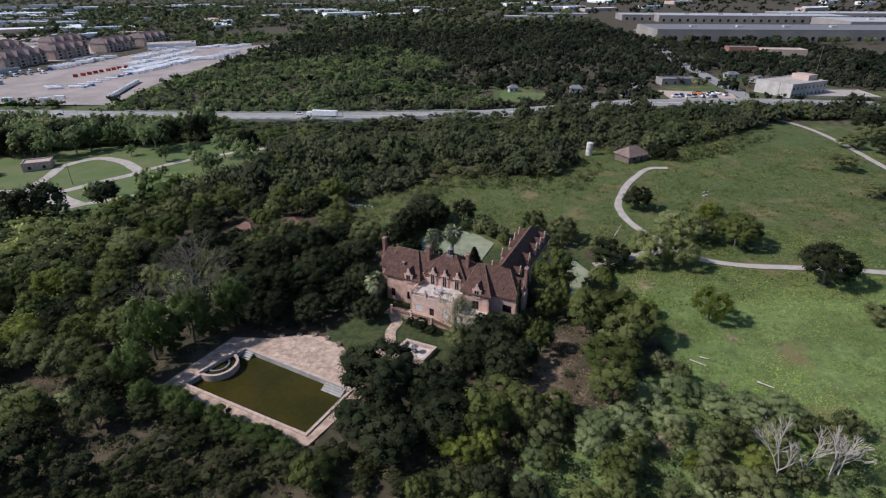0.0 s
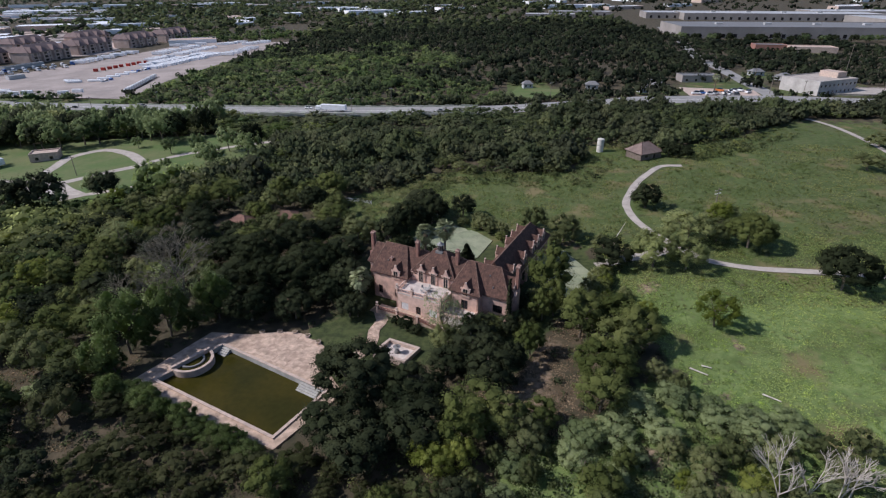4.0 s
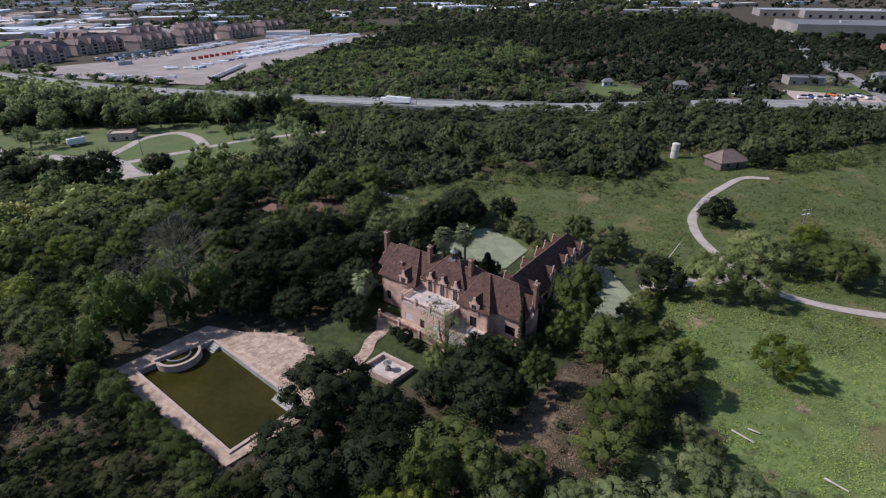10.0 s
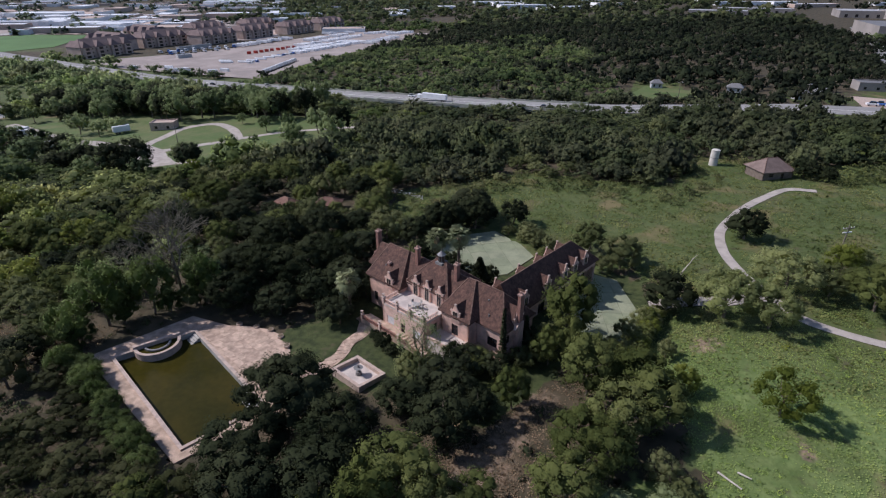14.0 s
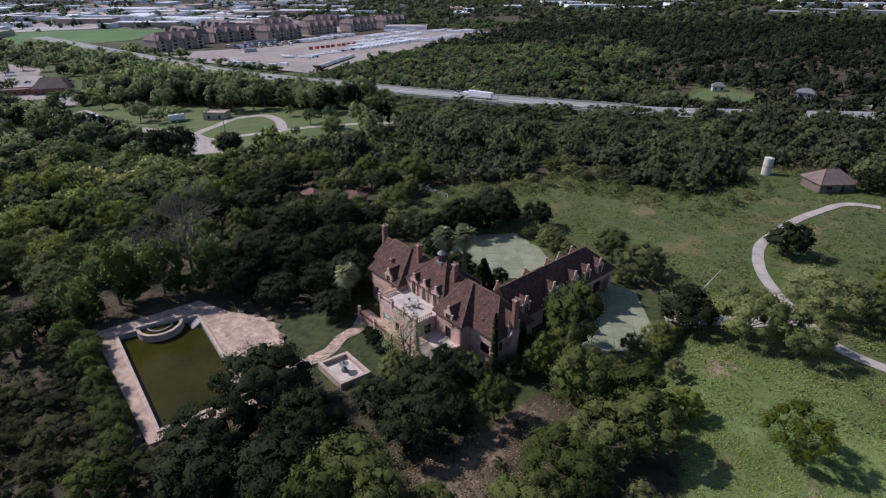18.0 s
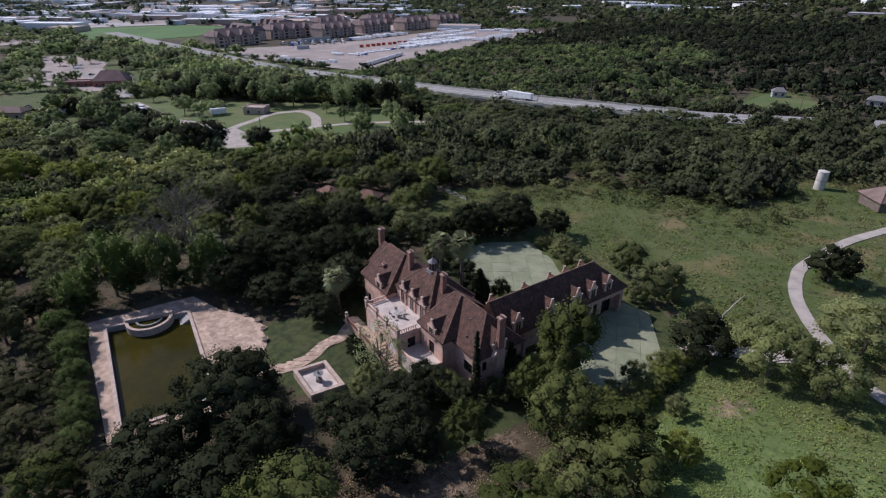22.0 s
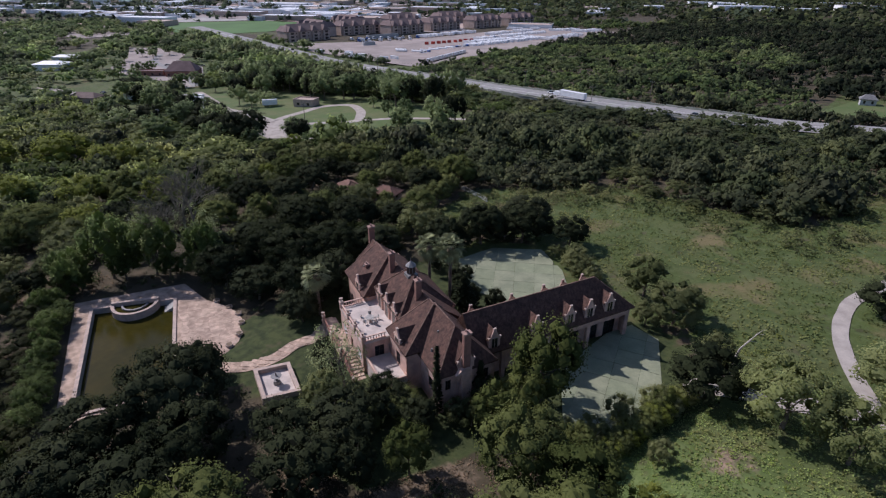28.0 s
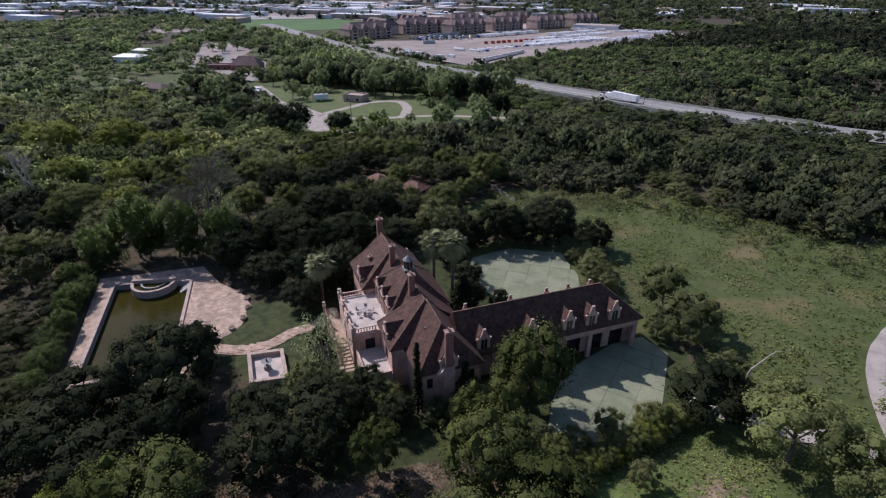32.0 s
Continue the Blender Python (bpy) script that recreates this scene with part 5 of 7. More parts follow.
# east range
wall(house, (32.3, -4.2), (38.6, -4.2), G, 6.8, openings=[(2.6, 4.9, 2.6, 4.6)])
wall(house, (38.6, -4.2), (38.6, 5.0), G, 6.8, openings=[(1.0, 1.9, 3.8, 5.6), (7.3, 8.2, 3.8, 5.6)])
wall(house, (38.6, 5.0), (36.0, 5.0), G, 6.8)
roof(house, 27.5, 39.0, -4.7, 5.3, 6.8, 28.2, 35.0, 0.1, 12.0)
for u, v in ((11.0, -6.75), (29.2, -6.65)):
    dormer(house, pose(u, v, 0), 2.1, 6.2, 8.2, 9.7, 4.2)
# chimney gable on the east end
d = dormer(house, pose(38.75, 0.0, 0, 0, 0, 90), 2.6, 4.0, 8.2, 10.4, 3.6)
chimney(house, 39.1, -0.2, 7.6, 13.9, 0.7, 1.1)
part("chimney_breast", boxed(38.6, 39.55, -1.0, 0.6, G, 7.6, bevel=0.04), STUCCO, house)
part("chimney_shoulder", moved(boxed(38.62, 39.5, -0.75, 0.75, 0, 0.5), pose(0, -1.05, 6.7, 40, 0, 0)), STUCCO_PALE, house)
chimney(house, 0.7, -0.2, G, 14.3, 0.8, 1.1)
part("chimney_shoulder", solid([(0.2, -1.4), (1.3, -1.4), (1.3, 1.2), (0.2, 1.2)], G, 9.0), BRICK, house)
chimney(house, 14.1, -1.3, 7.5, 15.0, 0.75, 0.95)
chimney(house, 24.5, -1.0, 7.5, 14.9, 0.75, 0.95)
for u, v, z in ((7.5, -4.3, 8.8), (34.5, -3.4, 7.9), (33.0, -1.6, 9.6)):
    part("roof_vent", cyl(bmesh.new(), u, v, z - 0.3, z + 0.75, 0.14, 0.14, 8), LEAD, house)
chimney(house, 8.3, -4.0, 8.2, 10.6, 0.6, 0.6, 1)
# cupola
cup = part("cupola", cyl(bmesh.new(), 19.5, 0.0, 12.6, 14.4, 0.75, 0.72, 8), LEAD, house, "grey lead roof cupola with a spike")
part("cupola_base", boxed(18.6, 20.4, -0.9, 0.9, 12.2, 12.9), LEAD, cup)
bm = cyl(bmesh.new(), 19.5, 0.0, 14.4, 15.15, 0.95, 0.12, 8)
part("cupola_roof", bm, LEAD, cup)
part("finial", cyl(bmesh.new(), 19.5, 0, 15.1, 15.9, 0.05, 0.02, 6), LEAD, cup)
for i in range(8):
    a = math.pi * (i + 0.5) / 4
    part("louvre", moved(boxed(-0.2, 0.2, -0.02, 0.04, 13.1, 14.2), pose(19.5 + 0.7 * math.cos(a), 0.7 * math.sin(a), 0, 0, 0, math.degrees(a) + 90)), FRAME, cup)
# service wing behind
wall(house, (34.3, 4.8), (34.3, 34.4), G, 5.0, openings=[(9.0, 11.6, 0.0, 3.0), (13.2, 15.8, 0.0, 3.0), (17.4, 20.0, 0.0, 3.0), (21.6, 24.2, 0.0, 3.0), (25.6, 28.2, 0.0, 3.0)])
wall(house, (28.0, 34.4), (28.0, 4.8), G, 6.0, openings=[(3, 4.2, 1, 3), (8, 9.2, 1, 3), (13, 14.2, 1, 3), (18, 19.2, 1, 3), (23, 24.2, 1, 3)])
wall(house, (35.9, 34.4), (28.0, 34.4), G, 5.9)
part("overhang", boxed(34.2, 35.95, 8.0, 34.35, 4.5, 5.95), STUCCO, house)
for v in (8.4, 17.0, 25.4, 33.9):
    part("pier", boxed(35.4, 35.95, v - 0.35, v + 0.35, G, 4.5), STUCCO, house)
wing = part("roof", moved(roof_bm(-35.0, -3.0, -4.25, 4.35, 5.9, -28.8, -3.0, 0, 11.3), pose(32.0, 0, 0, 0, 0, -90)), TILE, house)
part("ridge_tiles", moved(ridge_caps(-35.0, -3.0, -4.25, 4.35, 5.9, -28.8, -3.0, 0, 11.3), pose(32.0, 0, 0, 0, 0, -90)), RIDGE, wing)
for v in (6.6, 14.5, 21.1, 25.2, 29.5):
    dormer(house, pose(35.75, v, 0, 0, 0, 90), 2.0, 5.9, 8.0, 9.6, 4.0)
    dormer(house, pose(28.25, v, 0, 0, 0, -90), 1.6, 6.0, 7.9, 9.5, 3.8)
# terrace in front of the centre, over a ground-floor room
T0 = -11.0
wall(house, (13.6, T0), (25.2, T0), G, 5.5, openings=[(1.3, 3.2, 1.6, 3.4), (5.2, 6.4, 0.2, 3.2), (8.6, 10.6, 1.6, 3.4)], mat=STUCCO_PALE)
for a, b in ((14.9, 16.8), (22.2, 24.2)):
    part("window_board", boxed(a + 0.05, b - 0.05, T0 + 0.05, T0 + 0.11, 1.65, 3.35), BOARD, house, "white board over a ground-floor window")
wall(house, (25.2, T0), (25.2, -4.6), G, 5.5, openings=[(2.0, 3.6, 2.4, 4.6)])
wall(house, (13.6, -6.6), (13.6, T0), G, 5.5)
part("terrace_floor", boxed(13.6, 25.2, T0, -4.6, 5.5, 5.9), TERRACE, house, "sunlit pale terrace floor with dark stains")
for p0, p1 in (((13.9, T0 + 0.2), (17.4, T0 + 0.2)), ((18.0, T0 + 0.2), (21.0, T0 + 0.2)), ((21.6, T0 + 0.2), (24.9, T0 + 0.2)), ((25.0, T0 + 0.4), (25.0, -7.0)), ((13.8, -7.0), (13.8, T0 + 0.4))):
    balustrade(house, p0, p1, 5.9)
for u, v in ((13.8, T0 + 0.2), (17.7, T0 + 0.2), (21.3, T0 + 0.2), (25.0, T0 + 0.2)):
    pier(house, u, v, 5.5, 7.0, 0.55)
# lower porch, stairs and garden terrace
part("porch_floor", boxed(25.2, 32.4, T0 + 0.4, -6.5, G, 2.7), TERRACE, house)
for p0, p1 in (((25.4, T0 + 0.5), (32.2, T0 + 0.5)), ((32.3, T0 + 0.6), (32.3, -6.6))):
    m, length = along(p0, p1)
    part("parapet", moved(boxed(0, length, -0.15, 0.15, 2.7, 3.3, bevel=0.03), m), STUCCO_PALE, house)
part("garden_terrace", boxed(9.5, 20.5, T0 - 2.3, T0, G, 1.3), DECKSTONE, house)
for i in range(8):
    part("step", boxed(20.5 + i * 0.75, 21.25 + i * 0.75, T0 - 2.2, T0 - 0.1, G, 1.15 - i * 0.16), DECKSTONE, house)
balustrade(house, (9.7, T0 - 2.2), (20.4, T0 - 2.2), 1.3, 0.8, BRICK)
balustrade(house, (20.5, T0 - 2.2), (26.4, T0 - 2.2), 1.3, 0.8, BRICK, z1=0.0)
for u in (9.6, 15.0, 20.4, 26.6):
    pier(house, u, T0 - 2.2, G, 2.3 if u < 21 else 1.0, 0.5, u < 16)
for i in range(5):
    part("step", boxed(9.5 - (i + 1) * 0.4, 9.5 - i * 0.4, T0 - 2.2, T0 - 0.3, G, 1.1 - i * 0.22), DECKSTONE, house)

# terrace furniture
WORN = material("worn_grey_metal", (0.40, 0.38, 0.35), 0.6, 0.2, 2.0)
tt = empty("patio_table", HM @ pose(19.9, -7.8, 5.9), "round weathered metal patio table on the terrace", "table")
part("tabletop", cyl(bmesh.new(), 0, 0, 0.70, 0.75, 0.75, 0.75, 20), WORN, tt)
part("pedestal", cyl(bmesh.new(), 0, 0, 0.0, 0.70, 0.25, 0.06, 10), WORN, tt)
chair = None
for i in range(5):
    a = 2 * math.pi * i / 5 + 0.3
    m = HM @ pose(19.9 + 1.25 * math.cos(a), -7.8 + 1.25 * math.sin(a), 5.9, 0, 0, math.degrees(a) - 90)
    if chair is None:
        chair = empty("patio_chair", m, "weathered grey metal patio chair drawn up to the round table", "chair", "chairs round the patio table")
        part("seat", boxed(-0.26, 0.26, -0.26, 0.26, 0.42, 0.47, bevel=0.02), WORN, chair)
        part("backrest", boxed(-0.26, 0.26, 0.23, 0.28, 0.47, 0.98, bevel=0.02), WORN, chair)
        for x in (-0.22, 0.22):
            for y in (-0.22, 0.22):
                part("leg", cyl(bmesh.new(), x, y, 0, 0.42, 0.025, 0.025, 6), WORN, chair)
    else:
        copy_thing(chair, m)

# ---- pool ----
PZ = -1.45                                        # top of the deck


def offset(poly, d):
    """The outline moved outwards by d (counter-clockwise outline)."""
    out, n = [], len(poly)
    for i in range(n):
        a, b, c = Vector(poly[i - 1]), Vector(poly[i]), Vector(poly[(i + 1) % n])
        e1, e2 = (b - a).normalized(), (c - b).normalized()
        n1, n2 = Vector((e1.y, -e1.x)), Vector((e2.y, -e2.x))
        k = (n1 + n2)
        k = k / max(0.3, k.dot(n1))
        out.append(tuple(b + k * d))
    return out


def ring(outer, inner, z0, z1):
    """A closed band between two outlines with the same number of corners."""
    bm = bmesh.new()
    n = len(outer)
    o0, o1 = [bm.verts.new((*p, z0)) for p in outer], [bm.verts.new((*p, z1)) for p in outer]
    i0, i1 = [bm.verts.new((*p, z0)) for p in inner], [bm.verts.new((*p, z1)) for p in inner]
    for i in range(n):
        j = (i + 1) % n
        bm.faces.new((o0[i], o0[j], o1[j], o1[i])), bm.faces.new((i0[j], i0[i], i1[i], i1[j]))
        bm.faces.new((o1[i], o1[j], i1[j], i1[i])), bm.faces.new((o0[j], o0[i], i0[i], i0[j]))
    bmesh.ops.recalc_face_normals(bm, faces=bm.faces)
    return bm


pool = empty("swimming_pool", pose(0, 0, 0), "old rectangular pool half full of murky olive-green water", "pool")
part("pool_wall", ring(offset(POOL, 0.35), POOL, -4.2, PZ + 0.12), POOLWALL, pool)
part("pool_floor", solid(offset(POOL, 0.3), -4.5, -4.2), POOLWALL, pool)
part("water", solid(offset(POOL, -0.004), -4.1, PZ - 0.95), WATER, pool, "still murky olive-green water")
part("rim", ring(offset(POOL, 0.62), offset(POOL, 0.02), PZ + 0.12, PZ + 0.26), COPING, pool, "pale stone rim")
deck = empty("pool_deck", pose(0, 0, 0), "cracked pinkish stone pool deck with a rounded end", "pool deck", kind="structure")
bm = bmesh.new()
ov = [bm.verts.new((x, y, PZ)) for x, y in DECK]
iv = [bm.verts.new((x, y, PZ)) for x, y in offset(POOL, 0.3)]
es = [bm.edges.new((l[i], l[(i + 1) % len(l)])) for l in (ov, iv) for i in range(len(l))]
bmesh.ops.triangle_fill(bm, use_beauty=True, edges=es)
mid_in = [f for f in bm.faces if inside(*f.calc_center_median().xy, POOL)]
bmesh.ops.delete(bm, geom=mid_in, context="FACES")
r = bmesh.ops.extrude_face_region(bm, geom=bm.faces[:])
bmesh.ops.translate(bm, vec=(0, 0, -0.6), verts=[g for g in r["geom"] if isinstance(g, bmesh.types.BMVert)])
bmesh.ops.recalc_face_normals(bm, faces=bm.faces)
part("paving_bed", bm, DECKSTONE, deck)


def arc(cx, cy, r, a0, a1, n):
    return [(cx + r * math.cos(radians(a0 + (a1 - a0) * i / n)), cy + r * math.sin(radians(a0 + (a1 - a0) * i / n))) for i in range(n + 1)]


# half-round raised basin on the pool's short west side
side = Vector(POOL[3]) - Vector(POOL[0])
mid = Vector(POOL[0]) + side * 0.52
ang = math.degrees(math.atan2(side.y, side.x))
basin = empty("half_round_basin", pose(mid.x, mid.y, PZ, 0, 0, ang), "half-round raised stone basin at the pool's end", "basin")
outer, inner = arc(0, 0, 4.3, 180, 360, 24), arc(0, 0, 3.7, 180, 360, 24)
part("basin_wall", solid(outer + inner[::-1], -2.6, 0.55), COPING, basin)
part("basin_wall", boxed(-4.3, 4.3, 0.0, 0.7, -0.5, 0.95, bevel=0.05), COPING, basin)
part("basin_water", solid(arc(0, 0, 3.7, 180, 360, 24), -1.5, 0.1), WATER, basin)
part("inner_ring", solid(arc(0, 0, 2.5, 180, 360, 20) + arc(0, 0, 2.1, 180, 360, 20)[::-1], -1.5, 0.4), LEAD, basin)
e = Vector(POOL[2]) - Vector(POOL[3])
ea = math.degrees(math.atan2(e.y, e.x))
for s, w in ((1.3, 2.4), (e.length - 3.6, 5.0)):
    st = empty("pool_steps", pose(*(Vector(POOL[3]) + e.normalized() * s), PZ, 0, 0, ea), "pale stepped block in the pool's corner", "steps")
    for i in range(4):
        part("step", boxed(-w / 2, w / 2, -0.45 * (i + 1), -0.45 * i - 0.01, -2.6, -0.18 - 0.24 * i), POOLWALL, st)
# low planters along the rounded end
pot = None
for x, y in ((-30.5, 105.4), (-34, 105.6), (-27.2, 104.0), (-24.2, 101.6), (-38, 105.3), (-22.6, 98.6)):
    if pot is None:
        pot = empty("garden_pot", pose(x, y, terr(x, y) - 0.02), "round pale stone garden pot at the deck's edge", "pot", "pots along the pool deck")
        part("bowl", solid(arc(0, 0, 0.62, 0, 345, 23), 0.0, 0.45), COPING, pot)
        part("soil", solid(arc(0, 0, 0.5, 0, 345, 23), 0.45, 0.49), DIRT, pot)
    else:
        copy_thing(pot, pose(x, y, terr(x, y) - 0.02))

# ---- garden basin with a fountain, and its path ----
FB = [(-11.2, 96.1), (-4.2, 93.0), (-1.3, 97.9), (-8.3, 101.0)]
fb = empty("garden_basin", pose(0, 0, 0.05), "square white-rimmed dry garden basin with an urn fountain", "basin")
part("basin_wall", ring(FB, offset(FB, -0.6), -0.8, 0.85), COPING, fb)
part("basin_floor", solid(offset(FB, -0.55), -0.5, 0.05), TERRACE, fb)
bm = cyl(bmesh.new(), -6.2, 97.0, 0.05, 0.7, 0.6, 0.5, 12)
cyl(bm, -6.2, 97.0, 0.7, 1.3, 0.2, 0.16, 10), cyl(bm, -6.2, 97.0, 1.3, 1.6, 0.3, 0.85, 14), cyl(bm, -6.2, 97.0, 1.6, 2.3, 0.16, 0.05, 8)
part("fountain", bm, LEAD, fb, "dark stone urn fountain")
gpath = strip("garden_path", [(-12.5, 113), (-11, 109), (-12.3, 105), (-12.2, 101), (-14.5, 97), (-20, 93.5)], 2.6, DECKSTONE, 0.1, "winding flagstone garden path", "path", step=1.2)

# ---- courts, tracks, meadow marks ----
COURT_N = [(-9.5, 147), (-6.5, 157.5), (3, 164), (11.5, 158), (16, 152), (11, 140), (0, 139)]
COURT_S = [(33, 117), (29.6, 123), (27, 130), (28.5, 142), (31, 147.5), (36.5, 146), (42, 132), (40, 124), (38, 117)]
strip("path", TRACKS[0], 2.5, GRAVEL, 0.14, "pale gravel track through the meadow", "path", step=1.5)
strip("path", TRACKS[1], 3.6, GRAVEL, 0.12, "pale gravel track to the forecourt", "path")
strip("path", TRACKS[2], 2.8, GRAVEL, 0.14, "pale gravel track at the wood's edge", "path")
def blob(cx, cy, r, seed):
    g = random.Random(seed)
    return [(cx + r * k * math.cos(a), cy + r * k * math.sin(a)) for a, k in [(2 * math.pi * i / 60, 0.95 + 0.3 * noise.noise((math.cos(i * 0.10472) * 1.6, math.sin(i * 0.10472) * 1.6, seed)) + g.uniform(-0.12, 0.12)) for i in range(60)]]


LOGWOOD = material("bleached_log", (0.55, 0.50, 0.43), 0.9, 0.15, 1.0)
for x, y, a, l in ((53, 90, -35, 3.4), (55, 91.4, -20, 1.8), (63, 82.6, -35, 3.0)):
    bm = cyl(bmesh.new(), 0, 0, -l / 2, l / 2, 0.16, 0.1, 8)
    lg = part("fallen_log", moved(bm, pose(0, 0, 0, 0, 90, 0)), LOGWOOD)
    lg.matrix_basis = pose(x, y, terr(x, y) + 0.35, 0, 2, a)
    tagged(lg, "bleached fallen branch lying in the meadow grass", "log")
# ---- palms, dead trees, conifers ----
PALM = leaf_material("palm_fronds", (0.155, 0.180, 0.095), (0.300, 0.325, 0.185), 0.12, thin=0.7)
PALMDRY = material("dry_palm_skirt", (0.24, 0.19, 0.12), 0.95, 0.2, 2.0)


def palm(x, y, top, seed):
    g = random.Random(seed)
    root = empty("fan_palm", pose(x, y, terr(x, y)), "tall fan palm with a pale drooping crown of fronds", "palm", "palms by the mansion")
    h = top - terr(x, y)
    part("trunk", cyl(bmesh.new(), 0, 0, -0.4, h, 0.34, 0.26, 10), BARK, root)
    bm = bmesh.new()
    ways = []
    for i in range(66):
        up = 1.4 - 2.6 * (i / 66) ** 0.9
        a = i * 2.4 + g.uniform(-0.2, 0.2)
        d = Vector((math.cos(a) * math.cos(up), math.sin(a) * math.cos(up), math.sin(up)))
        side = Vector((-math.sin(a), math.cos(a), 0))
        base = Vector((0, 0, h)) + d * g.uniform(1.2, 2.0)
        c = bm.verts.new(base)
        l = g.uniform(1.2, 1.7)
        glow = unit(np.array([[d.x * 0.8, d.y * 0.8, d.z * 0.6 + 0.4]]) + 0.75 * np.array([[g.uniform(-1, 1), g.uniform(-1, 1), g.uniform(-1, 1)]]))[0]
        ways += [glow] * 18
        arc_pts = []
        for k in range(17):
            q = (k - 8) / 8 * 1.25
            rr = l * (1.0 if k % 2 == 0 else 0.4) * (1 - 0.12 * abs(q))
            fold = 0.07 if k % 2 else -0.05
            p = base + (d * math.cos(q) + side * math.sin(q)) * rr + side.cross(d) * fold - Vector((0, 0, 0.6 * rr * rr / l))
            arc_pts.append(bm.verts.new(p))
        for k in range(16):
            bm.faces.new((c, arc_pts[k], arc_pts[k + 1]))
    crown = part("crown", bm, PALM, root)
    crown.data.attributes.new("facing", "FLOAT_VECTOR", "POINT").data.foreach_set("vector", np.array(ways, np.float32).ravel())
    bm = bmesh.new()
    for i in range(40):
        a = g.uniform(0, 6.28)
        p = Vector((math.cos(a) * 0.5, math.sin(a) * 0.5, h - 0.3))
        s = Vector((-math.sin(a), math.cos(a), 0)) * 0.28
        q = p + Vector((math.cos(a) * 0.35, math.sin(a) * 0.35, -g.uniform(1.6, 3.0)))
        bm.faces.new([bm.verts.new(v) for v in (p - s * 0.5, q - s, q + s, p + s * 0.5)])
    part("dead_fronds", bm, PALMDRY, root, "hanging dry brown fronds")


palm(-2.4, 129.7, 12.9, 1)
palm(2.6, 129.6, 14.3, 2)
palm(-16.4, 114.1, 8.6, 3)
palm(168, 372, 14, 4)


def dead_tree(x, y, h, r, seed, mat, label, spread=0.7, forks=5):
    """A bare tree: forking limbs down to twigs."""
    g = random.Random(seed)
    bm = bmesh.new()

    def grow(p, d, l, r0, depth):
        e = p + d * l
        side = d.orthogonal().normalized()
        other = d.cross(side)
        a = [bm.verts.new(p + (side * math.cos(q) + other * math.sin(q)) * r0) for q in (0, 1.57, 3.14, 4.71)]
        b = [bm.verts.new(e + (side * math.cos(q) + other * math.sin(q)) * r0 * 0.7) for q in (0, 1.57, 3.14, 4.71)]
        for i in range(4):
            bm.faces.new((a[i], a[(i + 1) % 4], b[(i + 1) % 4], b[i]))
        if depth:
            for _ in range(3 if depth > 1 else 4):
                n = (d + Vector((g.uniform(-1, 1), g.uniform(-1, 1), g.uniform(-0.25, 0.6))) * spread).normalized()
                grow(p.lerp(e, g.uniform(0.6, 1.0)), n, l * g.uniform(0.6, 0.85), r0 * 0.66, depth - 1)

    grow(Vector((0, 0, -0.3)), Vector((0.05, 0.02, 1)), h * 0.34, r, forks)
    root = empty("dead_tree", pose(x, y, terr(x, y), 0, 0, g.uniform(0, 360)), label, "tree", "bare trees")
    part("limb", bm, mat, root)


BLEACHED = material("bleached_wood", (0.47, 0.42, 0.36), 0.9, 0.15, 1.0)
GREYWOOD = material("grey_bare_twigs", (0.165, 0.145, 0.105), 0.95, 0.2, 1.0)
dead_tree(-57.5, 111, 23, 0.42, 1, GREYWOOD, "large bare grey tree with fine twigs above dark oaks", 1.25, 6)
dead_tree(-68, 111, 17, 0.24, 4, GREYWOOD, "bare grey tree beside a larger one", 1.1, 6)
for x, y, r, h in ((-64, 116, 5, 13), (-53, 114, 4.4, 12), (-60, 106, 4, 11), (-70, 106, 4.5, 11)):
    plant("thin", x, y, r, h)
for x, y, h, s in ((52, 59.5, 13, 5), (56.4, 60, 13, 6), (60, 59.2, 12, 7), (63, 61, 11, 8)):
    dead_tree(x, y, h, 0.15, s, BLEACHED, "bleached white dead tree with bare forking branches", 0.5, 4)
dead_tree(-128, 88, 20, 0.45, 9, BLEACHED, "tall bleached dead tree above the wood", 0.7, 4)
bm = bmesh.new()
old = None
for x, y, z, r in ((0, 0, -0.4, 0.24), (0.2, 0.1, 3.6, 0.21), (0.6, 0.3, 6.4, 0.18), (0.8, 0.2, 7.2, 0.17), (1.6, 0.4, 8.8, 0.13), (2.6, 0.7, 10.8, 0.09), (3.1, 0.9, 11.6, 0.05), (3.7, 0.9, 11.9, 0.02)):
    loop = [bm.verts.new((x + r * math.cos(a), y + r * math.sin(a), z)) for a in [math.pi * q / 3 for q in range(6)]]
    if old:
        for q in range(6):
            bm.faces.new((old[q], old[(q + 1) % 6], loop[(q + 1) % 6], loop[q]))
    old = loop
for x, y, z, dx, dz in ((0.8, 0.2, 7.2, 0.5, 1.0), (1.6, 0.4, 8.8, 1.6, 0.3), (2.5, 0.7, 10.6, 1.2, 0.1), (2.1, 0.55, 9.8, 0.4, 1.4)):
    tip = bm.verts.new((x + dx, y + 0.3, z + dz))
    foot = [bm.verts.new((x + 0.06 * math.cos(a), y + 0.06 * math.sin(a), z)) for a in (0, 2.1, 4.2)]
    for q in range(3):
        bm.faces.new((foot[q], foot[(q + 1) % 3], tip))
snag = part("leaning_snag", bm, BLEACHED)
snag.matrix_basis = pose(48.6, 141, terr(48.6, 141)) @ Matrix.Scale(0.85, 4)
tagged(snag, "bleached leaning dead trunk at the meadow's edge", "tree")


